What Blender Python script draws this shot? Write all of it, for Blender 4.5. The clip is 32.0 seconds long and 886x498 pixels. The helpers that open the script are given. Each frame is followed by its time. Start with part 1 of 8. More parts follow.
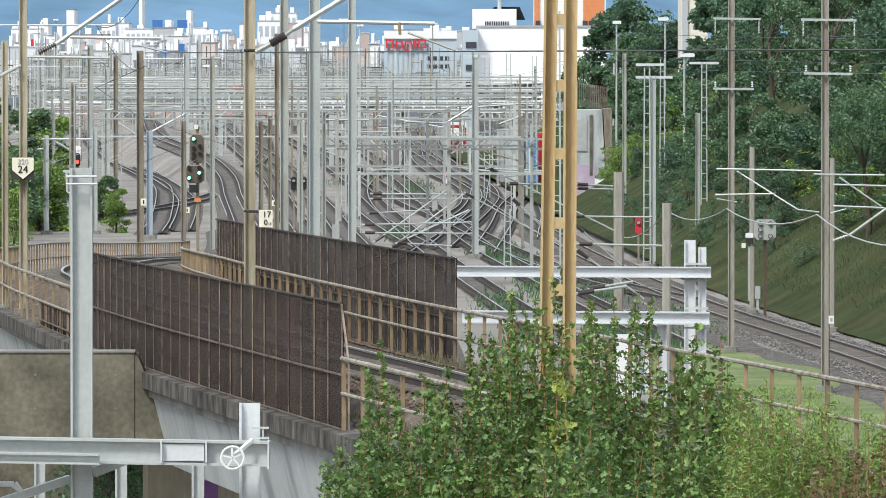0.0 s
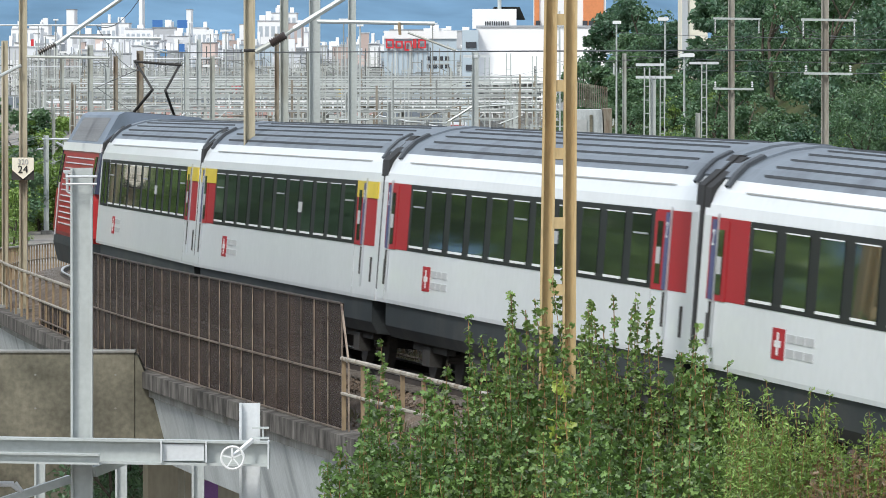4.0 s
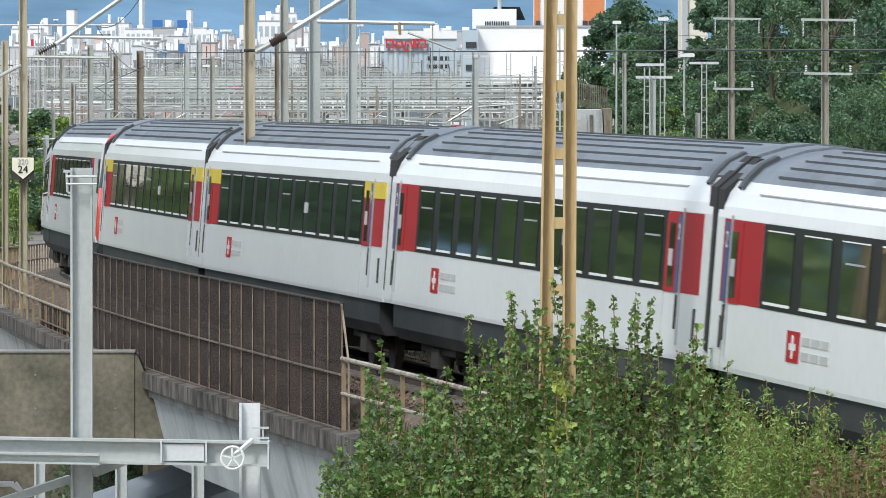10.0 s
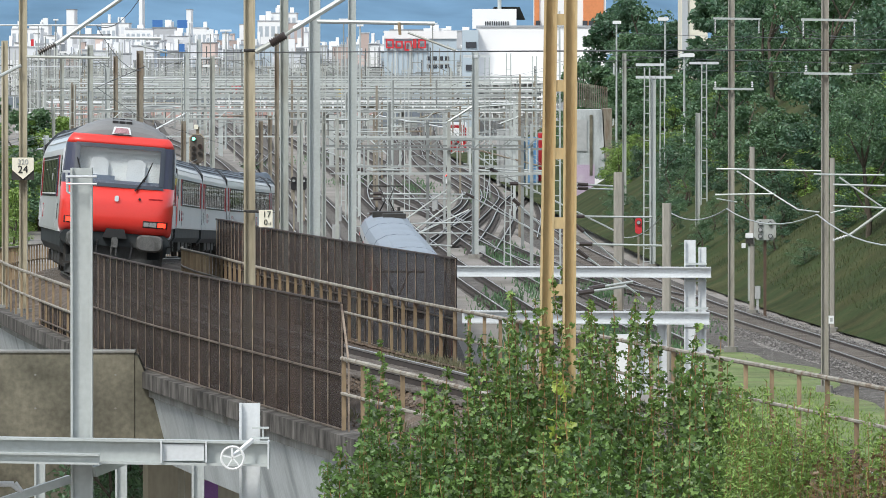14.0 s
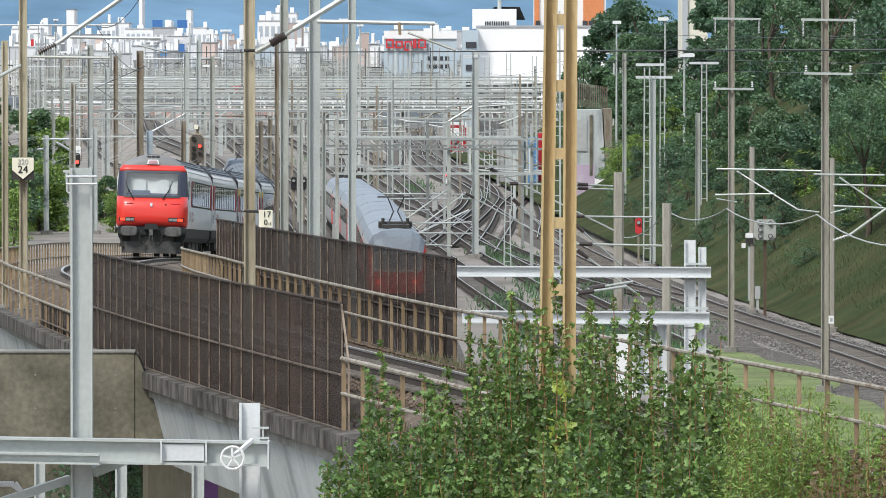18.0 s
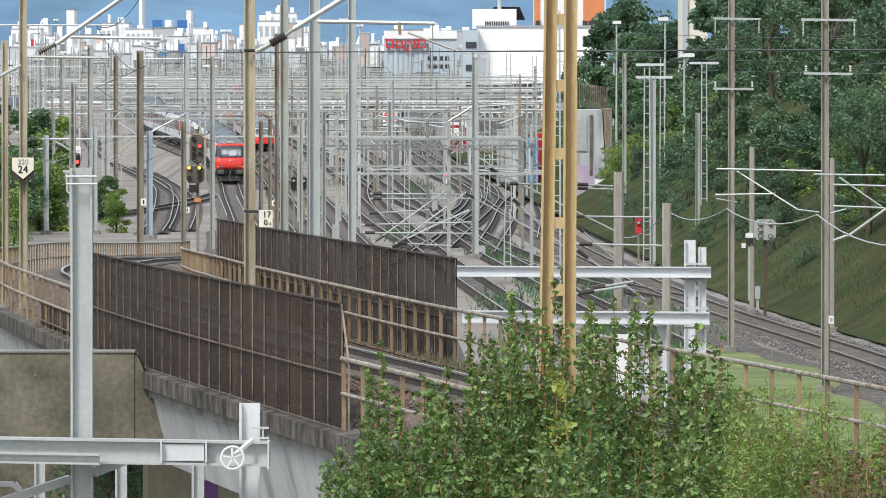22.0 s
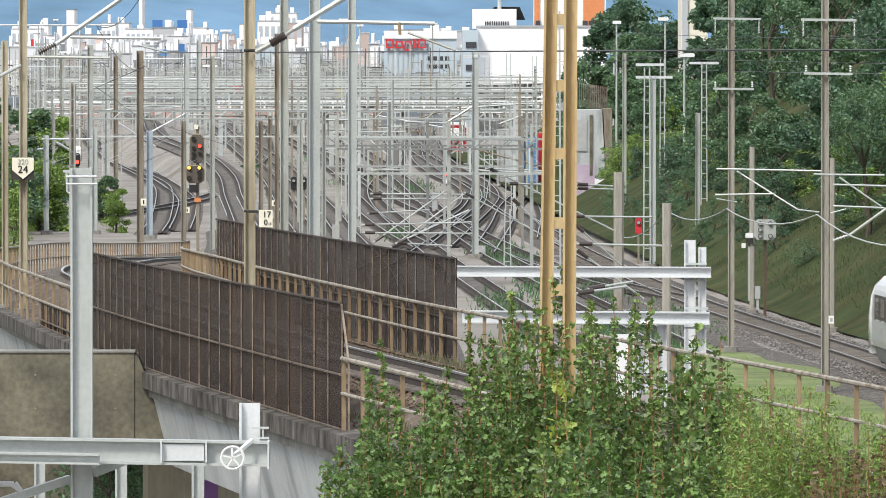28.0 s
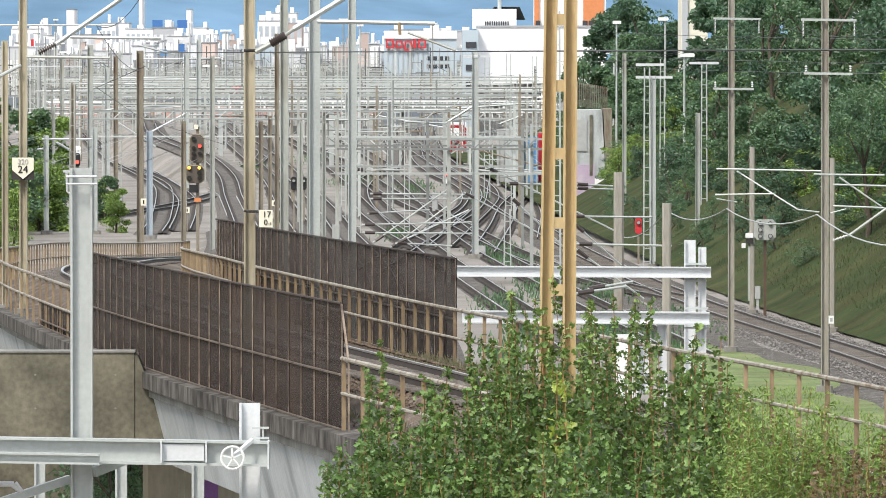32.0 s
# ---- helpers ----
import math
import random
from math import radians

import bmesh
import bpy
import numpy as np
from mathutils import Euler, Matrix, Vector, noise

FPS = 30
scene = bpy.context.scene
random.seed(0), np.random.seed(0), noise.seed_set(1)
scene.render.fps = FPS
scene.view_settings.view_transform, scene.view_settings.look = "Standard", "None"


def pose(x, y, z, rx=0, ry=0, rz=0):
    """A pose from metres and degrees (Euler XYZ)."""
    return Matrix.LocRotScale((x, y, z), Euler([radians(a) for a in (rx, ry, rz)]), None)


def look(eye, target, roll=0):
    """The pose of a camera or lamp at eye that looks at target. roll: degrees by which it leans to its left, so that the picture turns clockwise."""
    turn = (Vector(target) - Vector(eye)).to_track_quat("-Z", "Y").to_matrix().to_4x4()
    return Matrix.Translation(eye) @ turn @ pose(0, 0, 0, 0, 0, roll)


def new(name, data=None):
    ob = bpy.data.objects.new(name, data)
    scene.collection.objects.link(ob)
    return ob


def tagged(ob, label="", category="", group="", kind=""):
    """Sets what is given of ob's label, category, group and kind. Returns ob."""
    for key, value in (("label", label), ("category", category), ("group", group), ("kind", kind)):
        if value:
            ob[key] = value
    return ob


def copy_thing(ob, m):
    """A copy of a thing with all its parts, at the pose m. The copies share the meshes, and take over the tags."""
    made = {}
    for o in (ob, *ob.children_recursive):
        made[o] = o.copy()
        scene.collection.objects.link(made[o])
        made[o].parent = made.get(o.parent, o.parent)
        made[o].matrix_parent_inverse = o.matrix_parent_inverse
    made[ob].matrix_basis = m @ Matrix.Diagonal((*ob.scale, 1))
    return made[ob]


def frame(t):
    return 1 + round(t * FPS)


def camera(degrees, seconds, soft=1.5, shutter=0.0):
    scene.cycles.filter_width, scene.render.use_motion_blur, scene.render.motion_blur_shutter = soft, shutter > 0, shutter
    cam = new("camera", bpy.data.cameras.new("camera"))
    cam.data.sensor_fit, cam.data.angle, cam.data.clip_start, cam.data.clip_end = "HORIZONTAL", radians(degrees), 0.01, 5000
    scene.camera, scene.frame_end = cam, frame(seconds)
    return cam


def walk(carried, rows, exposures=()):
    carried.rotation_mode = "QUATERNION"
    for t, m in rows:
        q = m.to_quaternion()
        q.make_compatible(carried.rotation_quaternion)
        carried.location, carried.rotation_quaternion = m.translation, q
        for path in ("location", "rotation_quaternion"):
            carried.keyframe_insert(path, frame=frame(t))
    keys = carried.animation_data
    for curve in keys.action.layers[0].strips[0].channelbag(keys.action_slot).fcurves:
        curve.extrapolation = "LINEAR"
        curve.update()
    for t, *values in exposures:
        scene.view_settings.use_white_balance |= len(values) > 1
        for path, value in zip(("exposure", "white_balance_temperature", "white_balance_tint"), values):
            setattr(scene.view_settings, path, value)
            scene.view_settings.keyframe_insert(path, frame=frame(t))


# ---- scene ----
cam = camera(6.41, 32.0, soft=0.8, shutter=0.14)
EYE, AIM = (0, 0, 12.5), (0, 1000, -11.86)
walk(cam, [(0, look(EYE, AIM)), (32, look(EYE, AIM))], [(0, 0.13, 6220, 8), (6, 0.06, 6130, 8), (13, 0.04, 6170, 8), (19, 0.06, 6260, 9), (23, 0.09, 6310, 10), (25, 0.11, 6380, 10), (28, 0.21, 6450, 10), (30, 0.29, 6500, 10), (32, 0.33, 6500, 10)])

# ---- light: a bright, thinly clouded afternoon ----
SUN_TURN, SUN_UP = 215, 48
world = bpy.data.worlds.new("world")
scene.world = world
world.use_nodes = True
wn, wl = world.node_tree.nodes, world.node_tree.links
sky = wn.new("ShaderNodeTexSky")
sky.sky_type, sky.sun_disc = "NISHITA", False
sky.sun_elevation, sky.sun_rotation = radians(SUN_UP), radians(SUN_TURN)
sky.dust_density, sky.air_density, sky.ozone_density = 3.0, 1.2, 1.0
cloud = wn.new("ShaderNodeMix")
cloud.data_type = "RGBA"
cloud.inputs[0].default_value = 0.6
cloud.inputs[7].default_value = (7.2, 7.5, 7.9, 1)
wl.new(sky.outputs[0], cloud.inputs[6])
wl.new(cloud.outputs[2], wn["Background"].inputs[0])
wn["Background"].inputs[1].default_value = 0.138
sun = new("sun", bpy.data.lights.new("sun", "SUN"))
sun.data.energy, sun.data.angle, sun.data.color = 2.95, radians(12), (1, 0.95, 0.87)
sun_way = Vector((math.sin(radians(SUN_TURN)) * math.cos(radians(SUN_UP)), math.cos(radians(SUN_TURN)) * math.cos(radians(SUN_UP)), math.sin(radians(SUN_UP))))
sun.rotation_euler = sun_way.to_track_quat("Z", "Y").to_euler()


# ---- materials ----
def mat(name, color, rough=0.7, metal=0.0, vary=0.25, scale=3.0, bump=0.0, fine=40.0, second=None, mask=(0.5, 0.65), streak=0.0, island=0.0, each=0.0, emit=0.0, spec=0.5, coat=0.0):
    """A painted, mineral or metal surface: colour varied at two scales, a second colour in stains, relief."""
    m = bpy.data.materials.new(name)
    m.use_nodes = True
    n, l = m.node_tree.nodes, m.node_tree.links
    b = n["Principled BSDF"]
    b.inputs["Roughness"].default_value, b.inputs["Metallic"].default_value = rough, metal
    b.inputs["Specular IOR Level"].default_value = spec
    b.inputs["Coat Weight"].default_value = coat
    if emit:
        b.inputs["Emission Color"].default_value, b.inputs["Emission Strength"].default_value = (*color, 1), emit
    tc = n.new("ShaderNodeTexCoord")
    src = tc.outputs["Object"]
    if streak:
        mp = n.new("ShaderNodeMapping")
        mp.inputs["Scale"].default_value = (1, 1, streak)
        l.new(src, mp.inputs[0])
        src = mp.outputs[0]

    def noise_at(s, detail=5):
        t = n.new("ShaderNodeTexNoise")
        t.inputs["Scale"].default_value, t.inputs["Detail"].default_value = s, detail
        l.new(src, t.inputs["Vector"])
        return t.outputs["Fac"]

    def blend(kind, a, c, f):
        x = n.new("ShaderNodeMix")
        x.data_type, x.blend_type = "RGBA", kind
        for sock, v in ((x.inputs[0], f), (x.inputs[6], a), (x.inputs[7], c)):
            if isinstance(v, (int, float)):
                sock.default_value = v
            elif isinstance(v, tuple):
                sock.default_value = (*v, 1)
            else:
                l.new(v, sock)
        return x.outputs[2]

    def ramp(v, lo, hi, a, c):
        r = n.new("ShaderNodeMapRange")
        r.inputs[1].default_value, r.inputs[2].default_value, r.inputs[3].default_value, r.inputs[4].default_value = lo, hi, a, c
        l.new(v, r.inputs[0])
        return r.outputs[0]

    col = color
    if second:
        col = blend("MIX", color, second, ramp(noise_at(scale, 7), mask[0], mask[1], 0, 1))
    g1 = ramp(noise_at(scale * 0.7), 0.3, 0.7, 1 - vary, 1 + vary * 0.6)
    g2 = ramp(noise_at(fine, 3), 0.3, 0.7, 1 - vary * 0.7, 1 + vary * 0.5)
    mul = n.new("ShaderNodeMath")
    mul.operation = "MULTIPLY"
    l.new(g1, mul.inputs[0]), l.new(g2, mul.inputs[1])
    value = mul.outputs[0]
    for amount, node, out in ((island, "ShaderNodeNewGeometry", "Random Per Island"), (each, "ShaderNodeObjectInfo", "Random")):
        if amount:
            g = n.new(node)
            k = n.new("ShaderNodeMath")
            k.operation = "MULTIPLY"
            l.new(value, k.inputs[0]), l.new(ramp(g.outputs[out], 0, 1, 1 - amount, 1 + amount), k.inputs[1])
            value = k.outputs[0]
    grey = n.new("ShaderNodeCombineColor")
    for i in range(3):
        l.new(value, grey.inputs[i])
    l.new(blend("MULTIPLY", col, grey.outputs[0], 1.0), b.inputs["Base Color"])
    if bump:
        bp = n.new("ShaderNodeBump")
        bp.inputs["Strength"].default_value, bp.inputs["Distance"].default_value = bump, 0.02
        l.new(noise_at(fine, 4), bp.inputs["Height"])
        l.new(bp.outputs[0], b.inputs["Normal"])
    return m


def leaf_mat(name, color, second, uneven=0.55):
    m = mat(name, color, 0.42, vary=0.15, scale=0.35, second=second, mask=(0.4, 0.65), island=uneven)
    b = m.node_tree.nodes["Principled BSDF"]
    t = m.node_tree.nodes.new("ShaderNodeBsdfTranslucent")
    t.inputs[0].default_value = (color[0] * 1.3, color[1] * 1.3, color[2] * 0.85, 1)
    mx = m.node_tree.nodes.new("ShaderNodeMixShader")
    mx.inputs[0].default_value = 0.34
    l = m.node_tree.links
    l.new(b.outputs[0], mx.inputs[1]), l.new(t.outputs[0], mx.inputs[2])
    l.new(mx.outputs[0], m.node_tree.nodes["Material Output"].inputs[0])
    return m


M = dict(
    concrete=mat("concrete", (0.30, 0.30, 0.28), 0.9, vary=0.25, scale=0.9, bump=0.3, fine=14, second=(0.19, 0.18, 0.16), streak=0.3),
    concrete_dark=mat("concrete_dark", (0.20, 0.185, 0.138), 0.95, vary=0.35, scale=0.8, bump=0.4, fine=9, second=(0.10, 0.095, 0.07), mask=(0.40, 0.64)),
    concrete_pale=mat("concrete_pale", (0.47, 0.50, 0.505), 0.9, vary=0.16, scale=0.8, bump=0.2, fine=12, second=(0.30, 0.325, 0.33), streak=0.4),
    stained=mat("stained", (0.15, 0.14, 0.128), 0.95, vary=0.4, scale=2.2, bump=0.3, fine=8, second=(0.045, 0.041, 0.037), mask=(0.42, 0.64), streak=0.5, spec=0.2),
    rust_panel=mat("rust_panel", (0.075, 0.050, 0.040), 0.85, vary=0.3, scale=1.2, bump=0.2, fine=30, second=(0.105, 0.072, 0.055), streak=0.15, each=0.12),
    rust_post=mat("rust_post", (0.27, 0.20, 0.12), 0.85, vary=0.25, scale=3, fine=30, second=(0.17, 0.11, 0.065), streak=0.25, each=0.15),
    rail_worn=mat("rail_worn", (0.40, 0.37, 0.31), 0.6, 0.3, vary=0.25, scale=4, second=(0.22, 0.16, 0.11), streak=1),
    galvanised=mat("galvanised", (0.47, 0.50, 0.49), 0.5, 0.25, vary=0.1, scale=1.0, fine=14),
    zinc_far=mat("zinc_far", (0.37, 0.395, 0.385), 0.6, 0.1, vary=0.15, scale=0.2, fine=2, each=0.55),
    zinc_bright=mat("zinc_bright", (0.64, 0.665, 0.68), 0.45, 0.15, vary=0.08, scale=1.5, fine=20),
    zinc_old=mat("zinc_old", (0.42, 0.44, 0.41), 0.6, 0.2, vary=0.15, scale=1.0, fine=14, second=(0.33, 0.325, 0.28), streak=0.3),
    mast_ochre=mat("mast_ochre", (0.53, 0.41, 0.22), 0.7, vary=0.18, scale=1.2, fine=18, second=(0.45, 0.31, 0.14), streak=0.25, mask=(0.45, 0.7)),
    mast_brown=mat("mast_brown", (0.27, 0.24, 0.19), 0.8, vary=0.25, scale=1.5, fine=18, second=(0.17, 0.12, 0.08), streak=0.2),
    ballast=mat("ballast", (0.115, 0.105, 0.095), 0.95, vary=0.45, scale=3.5, bump=0.8, fine=16, second=(0.17, 0.16, 0.15), mask=(0.44, 0.62), spec=0.1),
    ballast_yard=mat("ballast_yard", (0.135, 0.125, 0.115), 0.95, vary=0.35, scale=1.5, bump=0.6, fine=12, second=(0.19, 0.175, 0.16), mask=(0.45, 0.65), spec=0.1),
    gravel_rust=mat("gravel_rust", (0.115, 0.085, 0.062), 0.95, vary=0.6, scale=1.0, bump=1, fine=14, second=(0.17, 0.14, 0.112), mask=(0.45, 0.6)),
    rail_steel=mat("rail_steel", (0.50, 0.49, 0.48), 0.35, 0.8, vary=0.1),
    rail_web=mat("rail_web", (0.038, 0.029, 0.024), 0.85, vary=0.3),
    sleeper=mat("sleeper", (0.17, 0.15, 0.13), 0.9, vary=0.3, scale=2, island=0.2),
    ground=mat("ground", (0.27, 0.248, 0.225), 0.95, vary=0.25, scale=0.12, bump=0.5, fine=12, second=(0.17, 0.155, 0.125), mask=(0.48, 0.70)),
    stone=mat("stone", (0.185, 0.175, 0.165), 0.9, vary=0.2, scale=1.0, island=0.6),
    stone_brown=mat("stone_brown", (0.125, 0.092, 0.066), 0.9, vary=0.2, scale=1.0, island=0.45),
    grass=mat("grass", (0.046, 0.064, 0.027), 0.95, vary=0.35, scale=0.3, bump=0.4, fine=5, second=(0.075, 0.076, 0.036), spec=0.05, mask=(0.42, 0.68)),
    grass_verge=mat("grass_verge", (0.14, 0.20, 0.06), 0.95, vary=0.35, scale=0.5, bump=0.8, fine=6, second=(0.20, 0.22, 0.09), mask=(0.42, 0.68)),
    grass_blade=leaf_mat("grass_blade", (0.060, 0.085, 0.034), (0.12, 0.115, 0.055)),
    leaf=leaf_mat("leaf", (0.115, 0.20, 0.064), (0.23, 0.32, 0.08), 0.85),
    # leaf_dark and leaf_mid: blue of haze and skylight is mixed into the colour
    leaf_dark=leaf_mat("leaf_dark", (0.078, 0.150, 0.100), (0.112, 0.185, 0.105)),
    leaf_mid=leaf_mat("leaf_mid", (0.102, 0.185, 0.108), (0.145, 0.23, 0.115)),
    leaf_light=leaf_mat("leaf_light", (0.18, 0.28, 0.075), (0.27, 0.37, 0.095), 0.8),
    leaf_rust=leaf_mat("leaf_rust", (0.13, 0.10, 0.05), (0.17, 0.08, 0.05)),
    dry_weed=leaf_mat("dry_weed", (0.19, 0.17, 0.12), (0.12, 0.13, 0.07)),
    leaf_young=leaf_mat("leaf_young", (0.30, 0.38, 0.07), (0.36, 0.42, 0.10)),
    twig=mat("twig", (0.30, 0.165, 0.075), 0.85, vary=0.35, scale=6, each=0.35),
    bark=mat("bark", (0.09, 0.075, 0.055), 0.95, vary=0.4, scale=3, bump=0.6),
    white=mat("white", (0.78, 0.79, 0.79), 0.4, vary=0.04, scale=0.8, coat=0.2),
    coach_white=mat("coach_white", (0.70, 0.73, 0.75), 0.32, vary=0.05, scale=0.5, fine=5, coat=0.3),
    coach_red=mat("coach_red", (0.72, 0.042, 0.030), 0.3, vary=0.06, scale=1, coat=0.4),
    door_red=mat("door_red", (0.31, 0.014, 0.019), 0.5, vary=0.08, scale=1, spec=0.15),
    coach_yellow=mat("coach_yellow", (0.62, 0.47, 0.03), 0.4, vary=0.08),
    coach_blue=mat("coach_blue", (0.05, 0.06, 0.17), 0.4, vary=0.1),
    roof_grey=mat("roof_grey", (0.165, 0.195, 0.23), 0.6, vary=0.14, scale=0.6, fine=8, second=(0.13, 0.15, 0.178)),
    roof_rib=mat("roof_rib", (0.055, 0.062, 0.072), 0.7, vary=0.1),
    skirt=mat("skirt", (0.024, 0.030, 0.033), 0.6, vary=0.25, scale=1.2, second=(0.042, 0.045, 0.045), spec=0.3),
    band=mat("band", (0.010, 0.012, 0.011), 0.5, vary=0.05, spec=0.2),
    rubber=mat("rubber", (0.02, 0.02, 0.021), 0.8, vary=0.1),
    steel_dark=mat("steel_dark", (0.05, 0.047, 0.043), 0.7, 0.3, vary=0.3, scale=4),
    silver=mat("silver", (0.62, 0.64, 0.66), 0.35, 0.7, vary=0.05),
    loco_red=mat("loco_red", (0.31, 0.013, 0.013), 0.4, vary=0.08, scale=0.8, coat=0.05, spec=0.25),
    dull=mat("dull", (0.40, 0.41, 0.41), 0.6, vary=0.12),
    sign_cream=mat("sign_cream", (0.80, 0.76, 0.62), 0.5, vary=0.06),
    black=mat("black", (0.015, 0.015, 0.016), 0.6, vary=0.1),
    graffiti=mat("graffiti", (0.28, 0.13, 0.36), 0.7, vary=0.15, scale=2),
    purple=mat("purple", (0.50, 0.40, 0.52), 0.8, vary=0.3, scale=0.4, second=(0.62, 0.60, 0.62)),
    orange=mat("orange", (0.62, 0.23, 0.09), 0.7, vary=0.08),
    plaster_cream=mat("plaster_cream", (0.74, 0.71, 0.60), 0.8, vary=0.06),
    town_white=mat("town_white", (0.80, 0.81, 0.82), 0.7, vary=0.05, scale=0.02),
    town_pale=mat("town_pale", (0.55, 0.57, 0.60), 0.7, vary=0.08, scale=0.05, each=0.3),
    town_pink=mat("town_pink", (0.56, 0.45, 0.41), 0.8, vary=0.1, scale=0.05, each=0.25),
    town_grey=mat("town_grey", (0.36, 0.38, 0.40), 0.8, vary=0.15, scale=0.03, each=0.4),
    facade_white=mat("facade_white", (0.80, 0.80, 0.80), 0.7, vary=0.05, scale=0.1),
    facade_blue=mat("facade_blue", (0.42, 0.50, 0.56), 0.6, vary=0.08, scale=0.1),
    # distant panes, paled in colour to stand in for haze
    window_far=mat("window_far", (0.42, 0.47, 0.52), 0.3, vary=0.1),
    # rusty, oily ballast, darkened further for the shade beside the rails
    rail_rust=mat("rail_rust", (0.042, 0.033, 0.028), 0.95, vary=0.35, scale=3, bump=0.5, fine=20, second=(0.09, 0.068, 0.053)),
    window_dark=mat("window_dark", (0.05, 0.055, 0.065), 0.15, vary=0.05),
    sign_red=mat("sign_red", (0.55, 0.03, 0.04), 0.5, vary=0.05),
    sign_blue=mat("sign_blue", (0.05, 0.16, 0.42), 0.5, vary=0.05),
    tarp_blue=mat("tarp_blue", (0.12, 0.27, 0.48), 0.6, vary=0.15, scale=0.5),
    brick_red=mat("brick_red", (0.46, 0.30, 0.27), 0.8, vary=0.2, scale=0.3, island=0.25),
    # wooded slopes far off; the blue of the haze is in this base colour
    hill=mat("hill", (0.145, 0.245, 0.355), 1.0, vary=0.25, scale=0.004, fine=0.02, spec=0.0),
    lamp_red=mat("lamp_red", (1.0, 0.03, 0.02), 0.4, emit=5.0),
    lamp_tail=mat("lamp_tail", (1.0, 0.045, 0.02), 0.4, emit=2.6),
    lamp_green=mat("lamp_green", (0.25, 1.0, 0.6), 0.4, emit=2.2),
    lamp_amber=mat("lamp_amber", (1.0, 0.40, 0.06), 0.4, emit=2.2),
    lamp_white=mat("lamp_white", (1.0, 0.95, 0.85), 0.4, emit=4.0),
    lens_off=mat("lens_off", (0.03, 0.025, 0.02), 0.2),
    seat_cover=mat("seat_cover", (0.78, 0.79, 0.80), 0.8, vary=0.1),
    mesh_dark=mat("mesh_dark", (0.06, 0.048, 0.042), 0.9, vary=0.2),
)


def glass(name, tint, alpha=0.75, rough=0.03, clear=(0.75, 0.85, 0.8)):
    """A coach pane: dark tinted glass, mirror-like, partly clear."""
    m = bpy.data.materials.new(name)
    m.use_nodes = True
    n, l = m.node_tree.nodes, m.node_tree.links
    b = n["Principled BSDF"]
    b.inputs["Base Color"].default_value = (*tint, 1)
    b.inputs["Roughness"].default_value, b.inputs["Specular IOR Level"].default_value, b.inputs["Coat Weight"].default_value = rough, 0.6, 0.15
    t = n.new("ShaderNodeBsdfTransparent")
    t.inputs[0].default_value = (*clear, 1)
    mx = n.new("ShaderNodeMixShader")
    mx.inputs[0].default_value = alpha
    l.new(t.outputs[0], mx.inputs[1]), l.new(b.outputs[0], mx.inputs[2])
    l.new(mx.outputs[0], n["Material Output"].inputs[0])
    return m


M["pane"] = glass("pane", (0.026, 0.036, 0.030), 0.92, 0.045)
M["windscreen"] = glass("windscreen", (0.12, 0.14, 0.15), 0.45)


